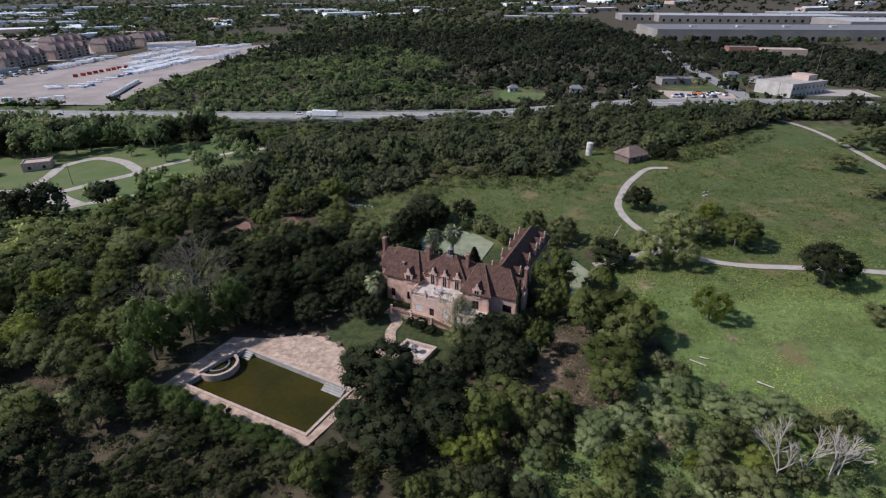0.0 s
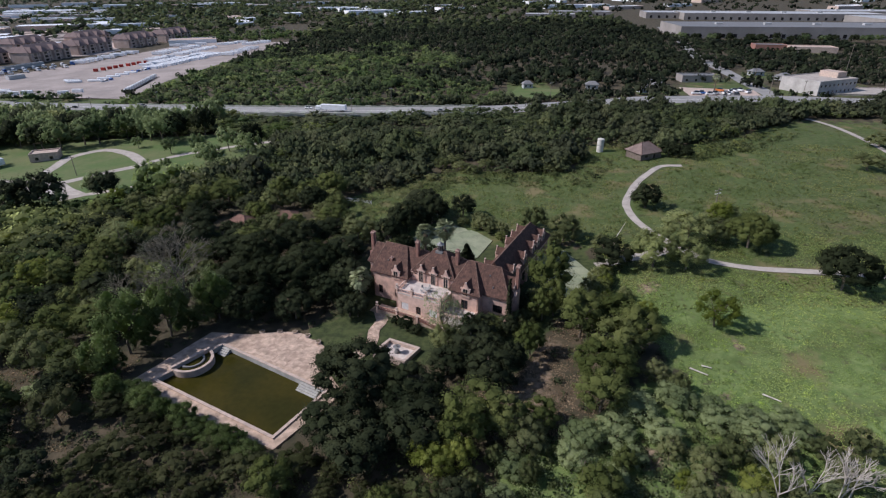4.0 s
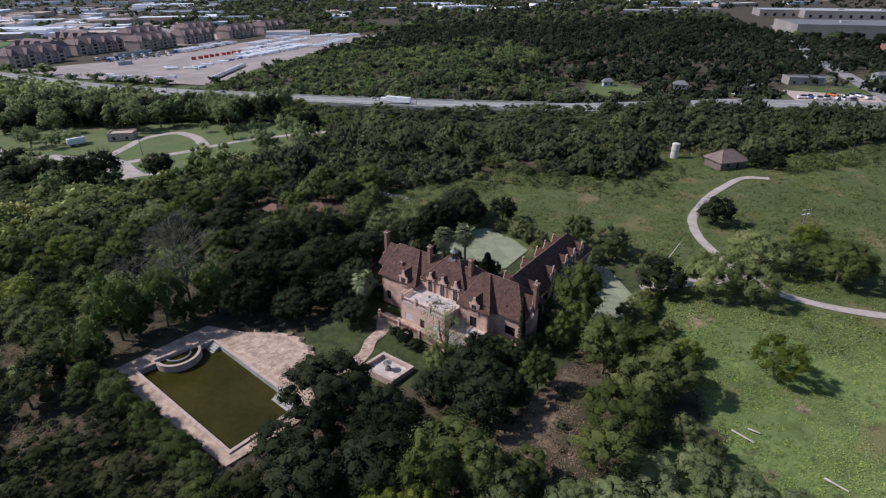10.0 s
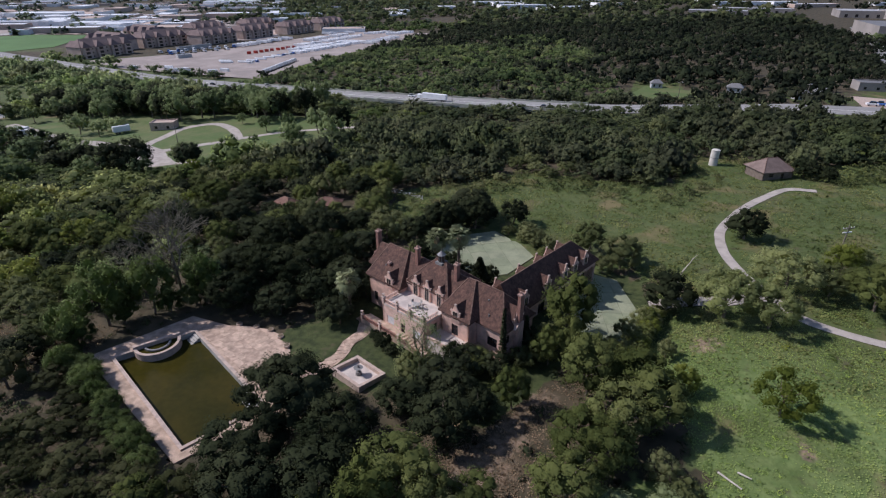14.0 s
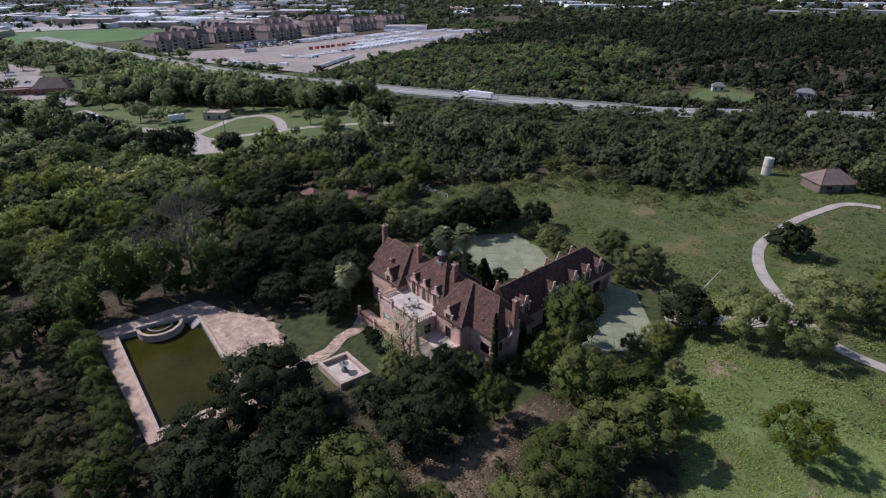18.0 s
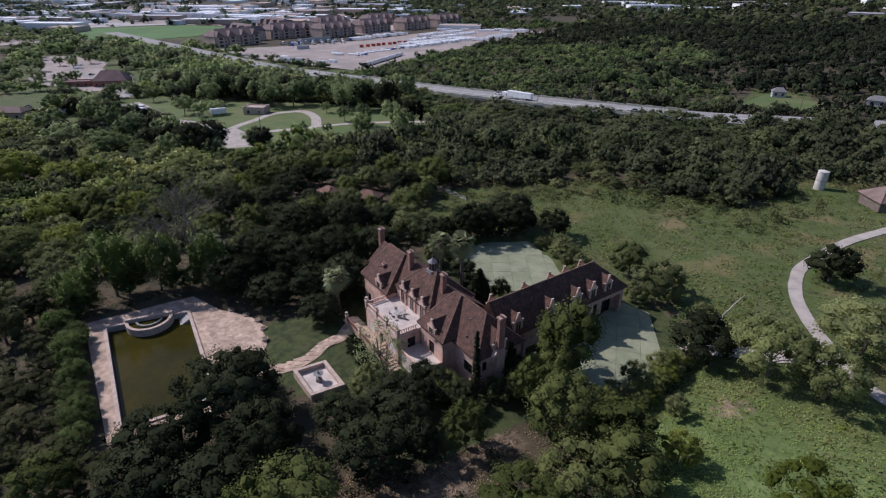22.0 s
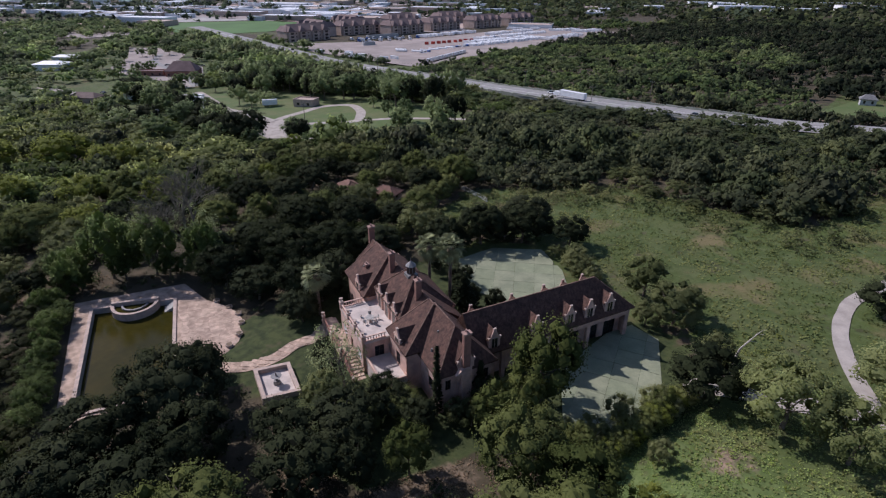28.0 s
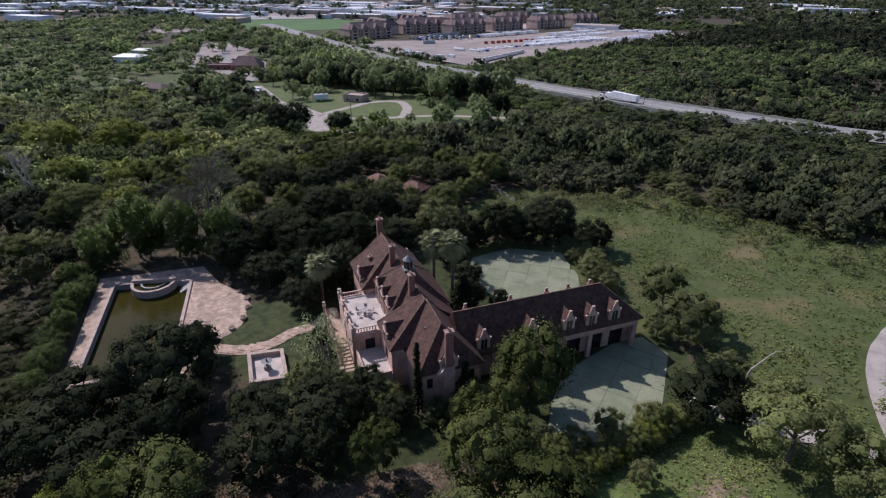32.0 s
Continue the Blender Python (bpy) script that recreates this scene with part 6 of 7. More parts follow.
def conifer(x, y, h, r, seed, name, label, mat, dense=1.0):
    root = empty(name, pose(x, y, terr(x, y)), label, "tree", "trees round the mansion")
    part("trunk", cyl(bmesh.new(), 0, 0, -0.4, h * 0.9, 0.16, 0.04, 8), BARK, root)
    g = np.random.default_rng(seed)
    n = int(900 * dense)
    k = g.uniform(0.05, 1, n) ** 0.8
    a, rad = g.uniform(0, 6.28, n), (1 - k) * r * g.uniform(0.5, 1.1, n) + 0.08
    c = np.stack([np.cos(a) * rad, np.sin(a) * rad, k * h], 1)
    d = np.stack([np.cos(a), np.sin(a), g.uniform(-0.5, 0.3, n)], 1)
    s = np.stack([-np.sin(a), np.cos(a), g.uniform(-0.4, 0.4, n)], 1)
    w = g.uniform(0.18, 0.42, (n, 1)) * min(1.0, r / 1.5 + 0.3)
    q = np.stack([c - d * w, c - s * w * 0.5, c + d * w * 1.3, c + s * w * 0.5], 1).reshape(-1, 3)
    f = np.repeat(unit(np.stack([np.cos(a), np.sin(a), np.full(n, 0.35)], 1) + 0.5 * g.standard_normal((n, 3))), 4, 0)
    cr = new("crown", mesh_arrays("crown", q, np.arange(n * 4).reshape(-1, 4), mat, facing=f))
    cr.parent = root


conifer(8.2, 126.4, 11.5, 5.0, 2, "cedar_tree", "dark green cedar behind the mansion", OAK, 2.6)
conifer(17.6, 107.4, 12.5, 0.75, 3, "cypress_tree", "slender dark cypress against the mansion wall", OAK)
conifer(20.6, 113.8, 7.5, 0.8, 4, "cypress_tree", "slender grey-green cypress against the mansion wall", SCRUB)
conifer(13.2, 106.0, 4.0, 0.8, 5, "cypress_tree", "small dark cypress by the porch", OAK)

SHELL = material("bleached_concrete_shell", (0.50, 0.47, 0.44), 0.9, 0.18, 0.2, color2=(0.36, 0.335, 0.31))
WAREHOUSE = material("pale_warehouse_wall", (0.27, 0.245, 0.225), 0.9, 0.12, 0.05)
CREAM = material("cream_tank_paint", (0.58, 0.55, 0.49), 0.7, 0.14, 0.6)
# ---- hut, tank, ruined sheds, poles ----
def hut(x, y, turn, w, d, h, zr, roofmat, wallmat, name, label):
    root = empty(name, pose(x, y, terr(x, y), 0, 0, turn), label, "house")
    wall(root, (-w, -d), (w, -d), -0.6, h, 0.3, [(w * 0.4, w * 0.4 + 1.6, 0.9, 2.1), (w * 1.2, w * 1.2 + 1.1, 0, 2.1)], wallmat)
    wall(root, (w, -d), (w, d), -0.6, h, 0.3, [(d * 0.7, d * 0.7 + 1.4, 0.9, 2.1)], wallmat)
    wall(root, (w, d), (-w, d), -0.6, h, 0.3, (), wallmat)
    wall(root, (-w, d), (-w, -d), -0.6, h, 0.3, (), wallmat)
    roof(root, -w - 0.6, w + 0.6, -d - 0.6, d + 0.6, h, -w * 0.35, w * 0.35, 0, zr, mat=roofmat)
    return root


hut(82, 229, 28, 5.5, 4.4, 2.8, 6.3, HUTROOF, HUTWALL, "hut", "small hut with a dusty brown hipped roof by the meadow")
hut(-66, 167, -18, 3.0, 2.2, 2.3, 3.9, TERRACOTTA, TAN, "ruined_shed", "low shed with a faded red roof among trees")
hut(-52, 169, 12, 3.6, 2.6, 2.4, 4.2, TERRACOTTA, TAN, "ruined_shed", "low shed with a faded red roof among trees")
tank = empty("water_tank", pose(66, 238, terr(66, 238)), "upright white cylindrical water tank beside the wood", "tank")
part("shell", cyl(bmesh.new(), 0, 0, -0.3, 5.6, 1.45, 1.45, 24), CREAM, tank)
part("lid", cyl(bmesh.new(), 0, 0, 5.6, 6.0, 1.5, 0.3, 24), CREAM, tank)
part("hoop", cyl(bmesh.new(), 0, 0, 2.8, 2.92, 1.49, 1.49, 24), LEAD, tank)


def pole(x, y, h, arm, turn, name="utility_pole", label="grey wooden utility pole with a crossarm", group="utility poles"):
    root = empty(name, pose(x, y, terr(x, y), 0, 0, turn), label, "pole", group)
    part("shaft", cyl(bmesh.new(), 0, 0, -0.5, h, 0.2, 0.12, 8), TIMBER, root)
    if arm:
        part("crossarm", boxed(-arm, arm, -0.08, 0.08, h - 0.9, h - 0.7), TIMBER, root)
        for k in (-0.9, -0.4, 0.4, 0.9):
            part("insulator", cyl(bmesh.new(), k * arm, 0, h - 0.7, h - 0.45, 0.06, 0.05, 6), METAL, root)
    return root


p0 = pole(85, 164.5, 9.5, 1.6, 30, label="grey utility pole with pale crossarm above the meadow")
part("crossarm", boxed(-1.3, 1.3, -0.08, 0.08, 7.6, 7.8), METAL, p0)
POLES = [(-206, 378), (-246, 366), (-262, 376), (-361, 404), (-430, 428), (-300, 404), (-164, 227), (-217, 181), (-120, 362), (200, 365), (206, 400), (212, 350), (256, 346), (284, 352), (120, 352), (60, 352), (-60, 326), (-40, 354)]
for x, y in POLES:
    pole(x, y, 11 if y > 300 else 9, 1.2, 14)


def wire(a, b, sag):
    """A cable hanging between two pole tops."""
    bm = bmesh.new()
    old = None
    for i in range(13):
        s = i / 12
        p = a.lerp(b, s) - Vector((0, 0, sag * 4 * s * (1 - s)))
        r = [bm.verts.new(p + Vector((0, 0.02 * math.cos(q), 0.02 * math.sin(q)))) for q in (0, 2.1, 4.2)]
        if old:
            for k in range(3):
                bm.faces.new((old[k], old[(k + 1) % 3], r[(k + 1) % 3], r[k]))
        old = r
    tagged(part("overhead_wire", bm, BLACK), "thin dark overhead wire between poles", "wire", "overhead wires")


for a, b in (((-430, 428), (-361, 404)), ((-361, 404), (-300, 404)), ((-300, 404), (-246, 366)), ((-246, 366), (-206, 378))):
    wire(Vector((*a, terr(*a) + 10.6)), Vector((*b, terr(*b) + 10.6)), 1.6)
# wire fence in the meadow
FENCE = [(-43, 190), (-37, 187.5), (-31, 185.2), (-25.5, 183)]
fence = empty("wire_fence", pose(0, 0, 0), "low pale wire fence with thin posts in the meadow", "fence")
for i, (x, y) in enumerate(FENCE):
    part("post", cyl(bmesh.new(), x, y, terr(x, y) - 0.3, terr(x, y) + 1.5, 0.06, 0.05, 6), METAL, fence)
for (x0, y0), (x1, y1) in zip(FENCE, FENCE[1:]):
    m, length = along((x0, y0), (x1, y1))
    bm = bmesh.new()
    for k in (0.5, 0.95, 1.4):
        box(bm, 0, length, -0.02, 0.02, k, k + 0.05)
    part("rail", moved(bm, Matrix.Translation((0, 0, terr(x0, y0))) @ m), METAL, fence)

# ---- highway bridge ----
def on_road(s):
    """Point and heading at s metres along the highway from its west end."""
    for (x0, y0), (x1, y1) in zip(ROAD, ROAD[1:]):
        l = math.hypot(x1 - x0, y1 - y0)
        if s <= l:
            return x0 + (x1 - x0) * s / l, y0 + (y1 - y0) * s / l, math.atan2(y1 - y0, x1 - x0)
        s -= l
    return x1, y1, 0


bridge = empty("highway_bridge", pose(0, 0, 0), "long low concrete highway bridge over the creek", "bridge")
for i in range(24):
    x, y, a = on_road(560 + i * 10)
    z = terr(x, y) + ROAD_RISE
    m = pose(x, y, z, 0, 0, math.degrees(a))
    for k in (-10.2, 9.9):
        part("parapet", moved(boxed(-5.02, 5.02, k, k + 0.3, -1.4, 0.85), m), CONCRETE, bridge)
    if i % 2 == 0:
        part("pillar", moved(boxed(-0.5, 0.5, -9.6, -8.6, -9, -1.2), m), CONCRETE, bridge)
for k in (-0.4, 0.25):
    pts = [on_road(60 + j * 10) for j in range(90)]
    strip("lane_line", [(x - math.sin(a) * k, y + math.cos(a) * k) for x, y, a in pts], 0.18, WHITE, ROAD_RISE + 0.05, "thin pale lane line on the highway", "marking", step=9)

def bank(s0, s1, n):
    """The sloping sides that carry the highway."""
    vs, fs = [], []
    for i in range(n + 1):
        x, y, a = on_road(s0 + (s1 - s0) * i / n)
        for k, dz in ((-22, -0.6), (-9.8, ROAD_RISE - 0.12), (9.8, ROAD_RISE - 0.12), (22, -0.6)):
            px, py = x - math.sin(a) * k, y + math.cos(a) * k
            vs.append((px, py, terr(px, py) + dz))
        if i:
            b = 4 * (i - 1)
            fs += [(b + j, b + j + 1, b + j + 5, b + j + 4) for j in range(3)]
    tagged(new("road_bank", mesh_arrays("road_bank", vs, fs, LAWN)), "low grassy bank that carries the highway", "ground", kind="structure")


bank(0, 552, 60)
bank(805, 1290, 50)
for i in range(24):
    x, y, a = on_road(560 + i * 10.4)
    part("deck_span", moved(boxed(-5.3, 5.3, -9.8, 9.8, -1.3, -0.15), pose(x, y, terr(x, y) + ROAD_RISE, 0, 0, math.degrees(a))), CONCRETE, bridge)
strip("road", [(214, 480), (204, 405), (198, 352)], 11, ASPHALT, 0.16, "grey side road running up to the highway", "road")
strip("road", [(214, 480), (225, 560), (260, 700), (300, 900)], 11, ASPHALT, 0.12, "grey side road between trees", "road")
sheet("embankment", [(24, 342), (62, 342), (76, 350), (60, 356), (30, 356)], DIRT, 0.5, "brown bare road embankment", "ground")
sheet("lawn", [(30, 352), (64, 350), (72, 384), (44, 402)], LAWN, 0.13, "mown green lawn by the highway", "ground")


# ---- vehicles ----
def car(x, y, turn, mat, label, l=4.5, w=1.8, h=1.45, group="parked cars"):
    root = empty("car", pose(x, y, terr(x, y) + 0.3, 0, 0, turn), label, "car", group)
    bm = boxed(-l / 2, l / 2, -w / 2, w / 2, 0.3, h * 0.6, bevel=0.12)
    part("body", bm, mat, root)
    bm = bmesh.new()
    lo = [bm.verts.new(p) for p in ((-l * 0.32, -w * 0.45, h * 0.6), (l * 0.25, -w * 0.45, h * 0.6), (l * 0.25, w * 0.45, h * 0.6), (-l * 0.32, w * 0.45, h * 0.6))]
    hi = [bm.verts.new(p) for p in ((-l * 0.22, -w * 0.38, h), (l * 0.1, -w * 0.38, h), (l * 0.1, w * 0.38, h), (-l * 0.22, w * 0.38, h))]
    bm.faces.new(hi)
    for i in range(4):
        bm.faces.new((lo[i], lo[(i + 1) % 4], hi[(i + 1) % 4], hi[i]))
    part("cabin", bm, GLASS_DARK, root)
    for a in (-0.3, 0.3):
        for b in (-0.5, 0.5):
            part("wheel", moved(cyl(bmesh.new(), 0, 0, -0.11, 0.11, 0.33, 0.33, 10), pose(a * l, b * w * 0.92, 0.33, 90, 0, 0)), BLACK, root)
    return root


def trailer_proto(mat, label, l=15.5, name="trailer", truck=False):
    root = empty(name, pose(0, 0, -60), label, "trailer", "trailers on the lot")
    part("box", boxed(-l / 2, l / 2, -1.28, 1.28, 1.1, 4.0, bevel=0.06), mat, root)
    part("chassis", boxed(-l / 2 + 0.3, l / 2 - 0.3, -0.6, 0.6, 0.85, 1.1), BLACK, root)
    for a in (-l / 2 + 1.4, -l / 2 + 2.7):
        for s in (-1.0, 1.0):
            part("wheel", moved(cyl(bmesh.new(), 0, 0, -0.16, 0.16, 0.5, 0.5, 10), pose(a, s, 0.5, 90, 0, 0)), BLACK, root)
    for s in (-0.7, 0.7):
        part("landing_leg", boxed(l / 2 - 2.6, l / 2 - 2.4, s - 0.08, s + 0.08, 0, 0.9), LEAD, root)
    if truck:
        part("cab", boxed(l / 2 + 0.6, l / 2 + 3.6, -1.2, 1.2, 0.7, 3.0, bevel=0.2), METAL, root)
        for s in (-1.0, 1.0):
            part("wheel", moved(cyl(bmesh.new(), 0, 0, -0.16, 0.16, 0.5, 0.5, 10), pose(l / 2 + 2.8, s, 0.5, 90, 0, 0)), BLACK, root)
    return root


def cab_proto(mat, label):
    """A tractor unit: hood, sleeper cab with windscreen, and bare rails over the rear axles."""
    root = empty("truck_cab", pose(0, 0, -60), label, "truck", "trucks on the lot")
    part("hood", boxed(2.0, 3.6, -0.95, 0.95, 0.8, 2.1, bevel=0.18), mat, root)
    part("cabin", boxed(-0.9, 2.0, -1.2, 1.2, 0.8, 3.5, bevel=0.14), mat, root)
    part("windscreen", boxed(1.98, 2.04, -1.0, 1.0, 2.15, 3.05), GLASS_DARK, root)
    for s in (-1, 1):
        part("side_window", boxed(0.9, 1.8, s * 1.21 - 0.02, s * 1.21 + 0.02, 2.0, 2.9), GLASS_DARK, root)
        part("exhaust", cyl(bmesh.new(), -1.1, s * 1.05, 1.0, 3.9, 0.08, 0.08, 8), LEAD, root)
    part("chassis", boxed(-3.8, 3.3, -0.45, 0.45, 0.6, 0.95), BLACK, root)
    for a in (2.8, -2.0, -3.2):
        for s in (-1.0, 1.0):
            part("wheel", moved(cyl(bmesh.new(), 0, 0, -0.16, 0.16, 0.5, 0.5, 10), pose(a, s, 0.5, 90, 0, 0)), BLACK, root)
    return root


def tank_proto(label):
    """A tank trailer: a long round vessel with domed ends on a frame."""
    root = empty("tank_trailer", pose(0, 0, -60), label, "trailer", "trailers on the lot")
    vessel = cyl(bmesh.new(), 0, 0, -5.6, 5.6, 1.2, 1.2, 18)
    cyl(vessel, 0, 0, 5.6, 6.2, 1.2, 0.6, 18)
    cyl(vessel, 0, 0, -6.2, -5.6, 0.6, 1.2, 18)
    part("tank", moved(vessel, pose(0, 0, 2.3, 0, 90, 0)), METAL, root)
    part("walkway", boxed(-4.5, 4.5, -0.3, 0.3, 3.48, 3.58), LEAD, root)
    part("chassis", boxed(-6, 6, -0.5, 0.5, 0.85, 1.15), BLACK, root)
    for a in (-4.9, -3.6):
        for s in (-1.0, 1.0):
            part("wheel", moved(cyl(bmesh.new(), 0, 0, -0.16, 0.16, 0.5, 0.5, 10), pose(a, s, 0.5, 90, 0, 0)), BLACK, root)
    for s in (-0.7, 0.7):
        part("landing_leg", boxed(3.9, 4.1, s - 0.08, s + 0.08, 0, 0.9), LEAD, root)
    return root


placed = {}


def put(key, proto, x, y, turn):
    m = pose(x, y, terr(x, y) + 0.14, 0, 0, turn)
    if key in placed:
        return copy_thing(placed[key], m)
    placed[key] = proto()
    placed[key].matrix_basis = m
    return placed[key]


WT = lambda: trailer_proto(METAL, "white box trailer parked in a long row")
BT = lambda: cab_proto(BLUE, "blue truck cab parked among white trailers")
TT = lambda: tank_proto("white tank trailer with a rounded body on bare dirt")
RT = lambda: trailer_proto(RED, "small red machine parked in a row", 4, "machine")
MT = lambda: cab_proto(METAL, "white truck cab with dark windows parked in a row")
g = random.Random(9)
row = lambda a, b, n: [(a[0] + (b[0] - a[0]) * i / (n - 1), a[1] + (b[1] - a[1]) * i / (n - 1)) for i in range(n)]
for a, b, n in (((-319, 576), (-296, 690), 28), ((-336, 600), (-316, 700), 20), ((-376, 700), (-366, 780), 12), ((-352, 640), (-336, 770), 22), ((-424, 618), (-416, 712), 14), ((-398, 790), (-372, 812), 5), ((-340, 800), (-322, 838), 8), ((-300, 800), (-284, 830), 6), ((-280, 680), (-272, 760), 8)):
    for x, y in row(a, b, n):
        if g.random() < 0.88:
            put("w", WT, x + g.uniform(-0.6, 0.6), y, g.uniform(-3, 3) + (0 if g.random() < 0.9 else 90))
for x, y in row((-267, 445), (-284, 520), 14):
    put("m", MT, x, y, 200 + g.uniform(-4, 4))
for x, y in row((-330, 500), (-324, 548), 5) + row((-345, 494), (-352, 500), 3):
    put("t", TT, x, y, 10 + g.uniform(-8, 8))
for x, y in row((-324, 552), (-319, 572), 5) + row((-322, 496), (-318, 506), 3) + row((-470, 540), (-428, 612), 10) + row((-452, 535), (-420, 590), 6):
    put(*(("b", BT) if g.random() < 0.5 else ("m", MT)), x + g.uniform(-1, 1), y, g.uniform(-20, 20))
for x, y in row((-366, 560), (-350, 622), 9):
    put("r", RT, x + g.uniform(-1, 1), y, g.uniform(-30, 30))
for x, y, a in ((-349, 441, 15), (-366, 440, 12), (-403, 436, 10), (-372, 446, 14), (-310, 446, 0), (-318, 440, 30), (-452, 540, 10), (-357, 436, 20)):
    put("w2", lambda: trailer_proto(METAL, "white camper trailer near the highway", 8, "camper"), x, y, a)
for i, (s, k) in enumerate(((450, 4.5), (515, -4.5), (565, 5), (625, -5), (690, 4.5), (340, 5), (775, -4.5), (270, -5))):
    x, y, a = on_road(s)
    car(x - math.sin(a) * k, y + math.cos(a) * k, math.degrees(a), (METAL, BLACK, LEAD, RED)[i % 4], "small car on the grey highway", group="cars on the highway").location.z += ROAD_RISE - 0.2
x, y, a = on_road(710)
tr = trailer_proto(METAL, "white lorry with a long trailer on the highway", 15.5, "lorry", True)
tr.matrix_basis = pose(x + 3 * math.sin(a), y - 3 * math.cos(a), terr(x, y) + ROAD_RISE + 0.1, 0, 0, math.degrees(a) + 180)


# ---- buildings ----
def block(x, y, turn, w, d, h, wallmat, roofmat, name, label, category="building", floors=1, cols=0, pitched=0.0, group=""):
    """A building with eaves or parapet, and rows of windows on its long sides."""
    root = empty(name, pose(x, y, terr(x, y), 0, 0, turn), label, category, group)
    part("wall", boxed(-w / 2, w / 2, -d / 2, d / 2, -2.5, h), wallmat, root)
    if pitched:
        roof_p = part("roof", roof_bm(-w / 2 - 0.5, w / 2 + 0.5, -d / 2 - 0.5, d / 2 + 0.5, h, -w / 2 + d * 0.35, w / 2 - d * 0.35, 0, h + pitched, 0.3), roofmat, root)
    else:
        roof_p = part("roof", boxed(-w / 2 + 0.3, w / 2 - 0.3, -d / 2 + 0.3, d / 2 - 0.3, h, h + 0.06), roofmat, root)
        part("parapet", ring([(-w / 2 - 0.05, -d / 2 - 0.05), (w / 2 + 0.05, -d / 2 - 0.05), (w / 2 + 0.05, d / 2 + 0.05), (-w / 2 - 0.05, d / 2 + 0.05)], [(-w / 2 + 0.3, -d / 2 + 0.3), (w / 2 - 0.3, -d / 2 + 0.3), (w / 2 - 0.3, d / 2 - 0.3), (-w / 2 + 0.3, d / 2 - 0.3)], h, h + 0.6), wallmat, root)
    fh = h / floors
    for f in range(floors):
        for c in range(cols):
            u = -w / 2 + w * (c + 0.5) / cols
            for s in (-1, 1):
                ww = min(1.4, w / cols * 0.3)
                part("window", boxed(u - ww / 2, u + ww / 2, s * (d / 2 + 0.02) - 0.05, s * (d / 2 + 0.02) + 0.05, f * fh + 0.9, f * fh + 2.3), GLASS_DARK, root)
    return root


apt = None
for x, y, a in ((-520, 508, 84), (-531, 606, 78), (-489, 652, 85), (-482, 726, 85), (-462, 806, 82), (-449, 882, 82), (-560, 560, 170), (-600, 655, 170), (-575, 740, 84), (-548, 830, 82)):
    m = pose(x, y, terr(x, y), 0, 0, a)
    if apt is None:
        apt = block(x, y, a, 60, 22, 11.4, TAN, APTROOF, "apartment_building", "three-storey tan apartment building with brown hipped roofs", floors=3, cols=11, pitched=7.5, group="apartment buildings")
        for k in (-24, -8.5, 8.5, 24):
            part("gable_wing", boxed(k - 4.5, k + 4.5, -14, 14, -2.5, 11.2), TAN, apt)
            gw = part("roof", moved(roof_bm(-14.6, 14.6, -5.1, 5.1, 11.2, -10.5, 10.5, 0, 17.0, 0.3), pose(k, 0, 0, 0, 0, 90)), APTROOF, apt)
            for f in range(3):
                for s in (-1, 1):
                    part("balcony", boxed(k - 2.2, k + 2.2, s * 14.0 - 0.06, s * 14.0 + 0.06, f * 3.7 + 0.7, f * 3.7 + 3.1), GLASS_DARK, apt)
    else:
        copy_thing(apt, m)
block(-466, 590, 76, 44, 7, 3.4, GREYWALL, LEAD, "carport", "long low grey carport beside the lot")
block(-420, 520, 62, 14, 7, 3.4, GREYWALL, METAL, "office", "small grey lot office")
# buildings across the highway to the east
block(172, 412, 2, 26, 12, 4.2, WAREHOUSE, LEAD, "workshop", "low grey workshop with a flat roof", floors=1, cols=4)
c2 = block(236, 378, 26, 36, 26, 8.0, SHELL, GRAVEL, "shell_building", "pale roofless shell building with empty windows", floors=2, cols=9)
block(262, 372, -6, 46, 26, 0.6, GRAVEL, GRAVEL, "slab", "pale concrete slab with rubble beside a shell building")
part("gable", solid([(8, -6), (17, -6), (17, 6), (8, 6)], 8.0, 11.5), COPING, c2)
for i, (x, y, mt) in enumerate(((160, 358, METAL), (164, 360, METAL), (168, 357, LEAD), (172, 359, METAL), (176, 366, METAL), (180, 370, METAL), (184, 372, METAL), (171, 371, ORANGE), (156, 362, BLUE), (152, 360, METAL), (175, 356, LEAD), (187, 366, METAL))):
    car(x, y, 20 * i, mt, ("white van parked in a yard", "orange machine parked in a yard", "blue van parked in a yard")[1 if mt is ORANGE else 2 if mt is BLUE else 0], 5.4, 2.0, 2.2, "vehicles in the yard")
sheet("yard", YARD, COPING, 0.13, "pale concrete yard full of parked vans", "ground")
pole(292, 440, 24, 0, 0, "mast", "tall pale mast behind the shell building", "masts")
for x, y, a, w, d, rm in ((50, 396, 10, 8, 6, METAL), (92, 384, -10, 10, 7, METAL), (122, 368, 20, 9, 7, TERRACOTTA), (134, 378, 0, 9, 7, HUTROOF), (236, 420, 30, 12, 8, HUTROOF), (226, 440, 10, 12, 8, LEAD)):
    block(x, y, a, w * 0.8, d * 0.8, 3.0, GREYWALL, LEAD, "cottage", "small pale cottage at the wood's edge", "house", 1, 2, 2.0, "small houses")
block(318, 610, -8, 30, 16, 5, BRICK, LEAD, "store", "red-walled store behind trees", cols=0)
block(350, 590, -8, 40, 20, 5, COPING, COPING, "store", "pale flat-roofed store behind trees")
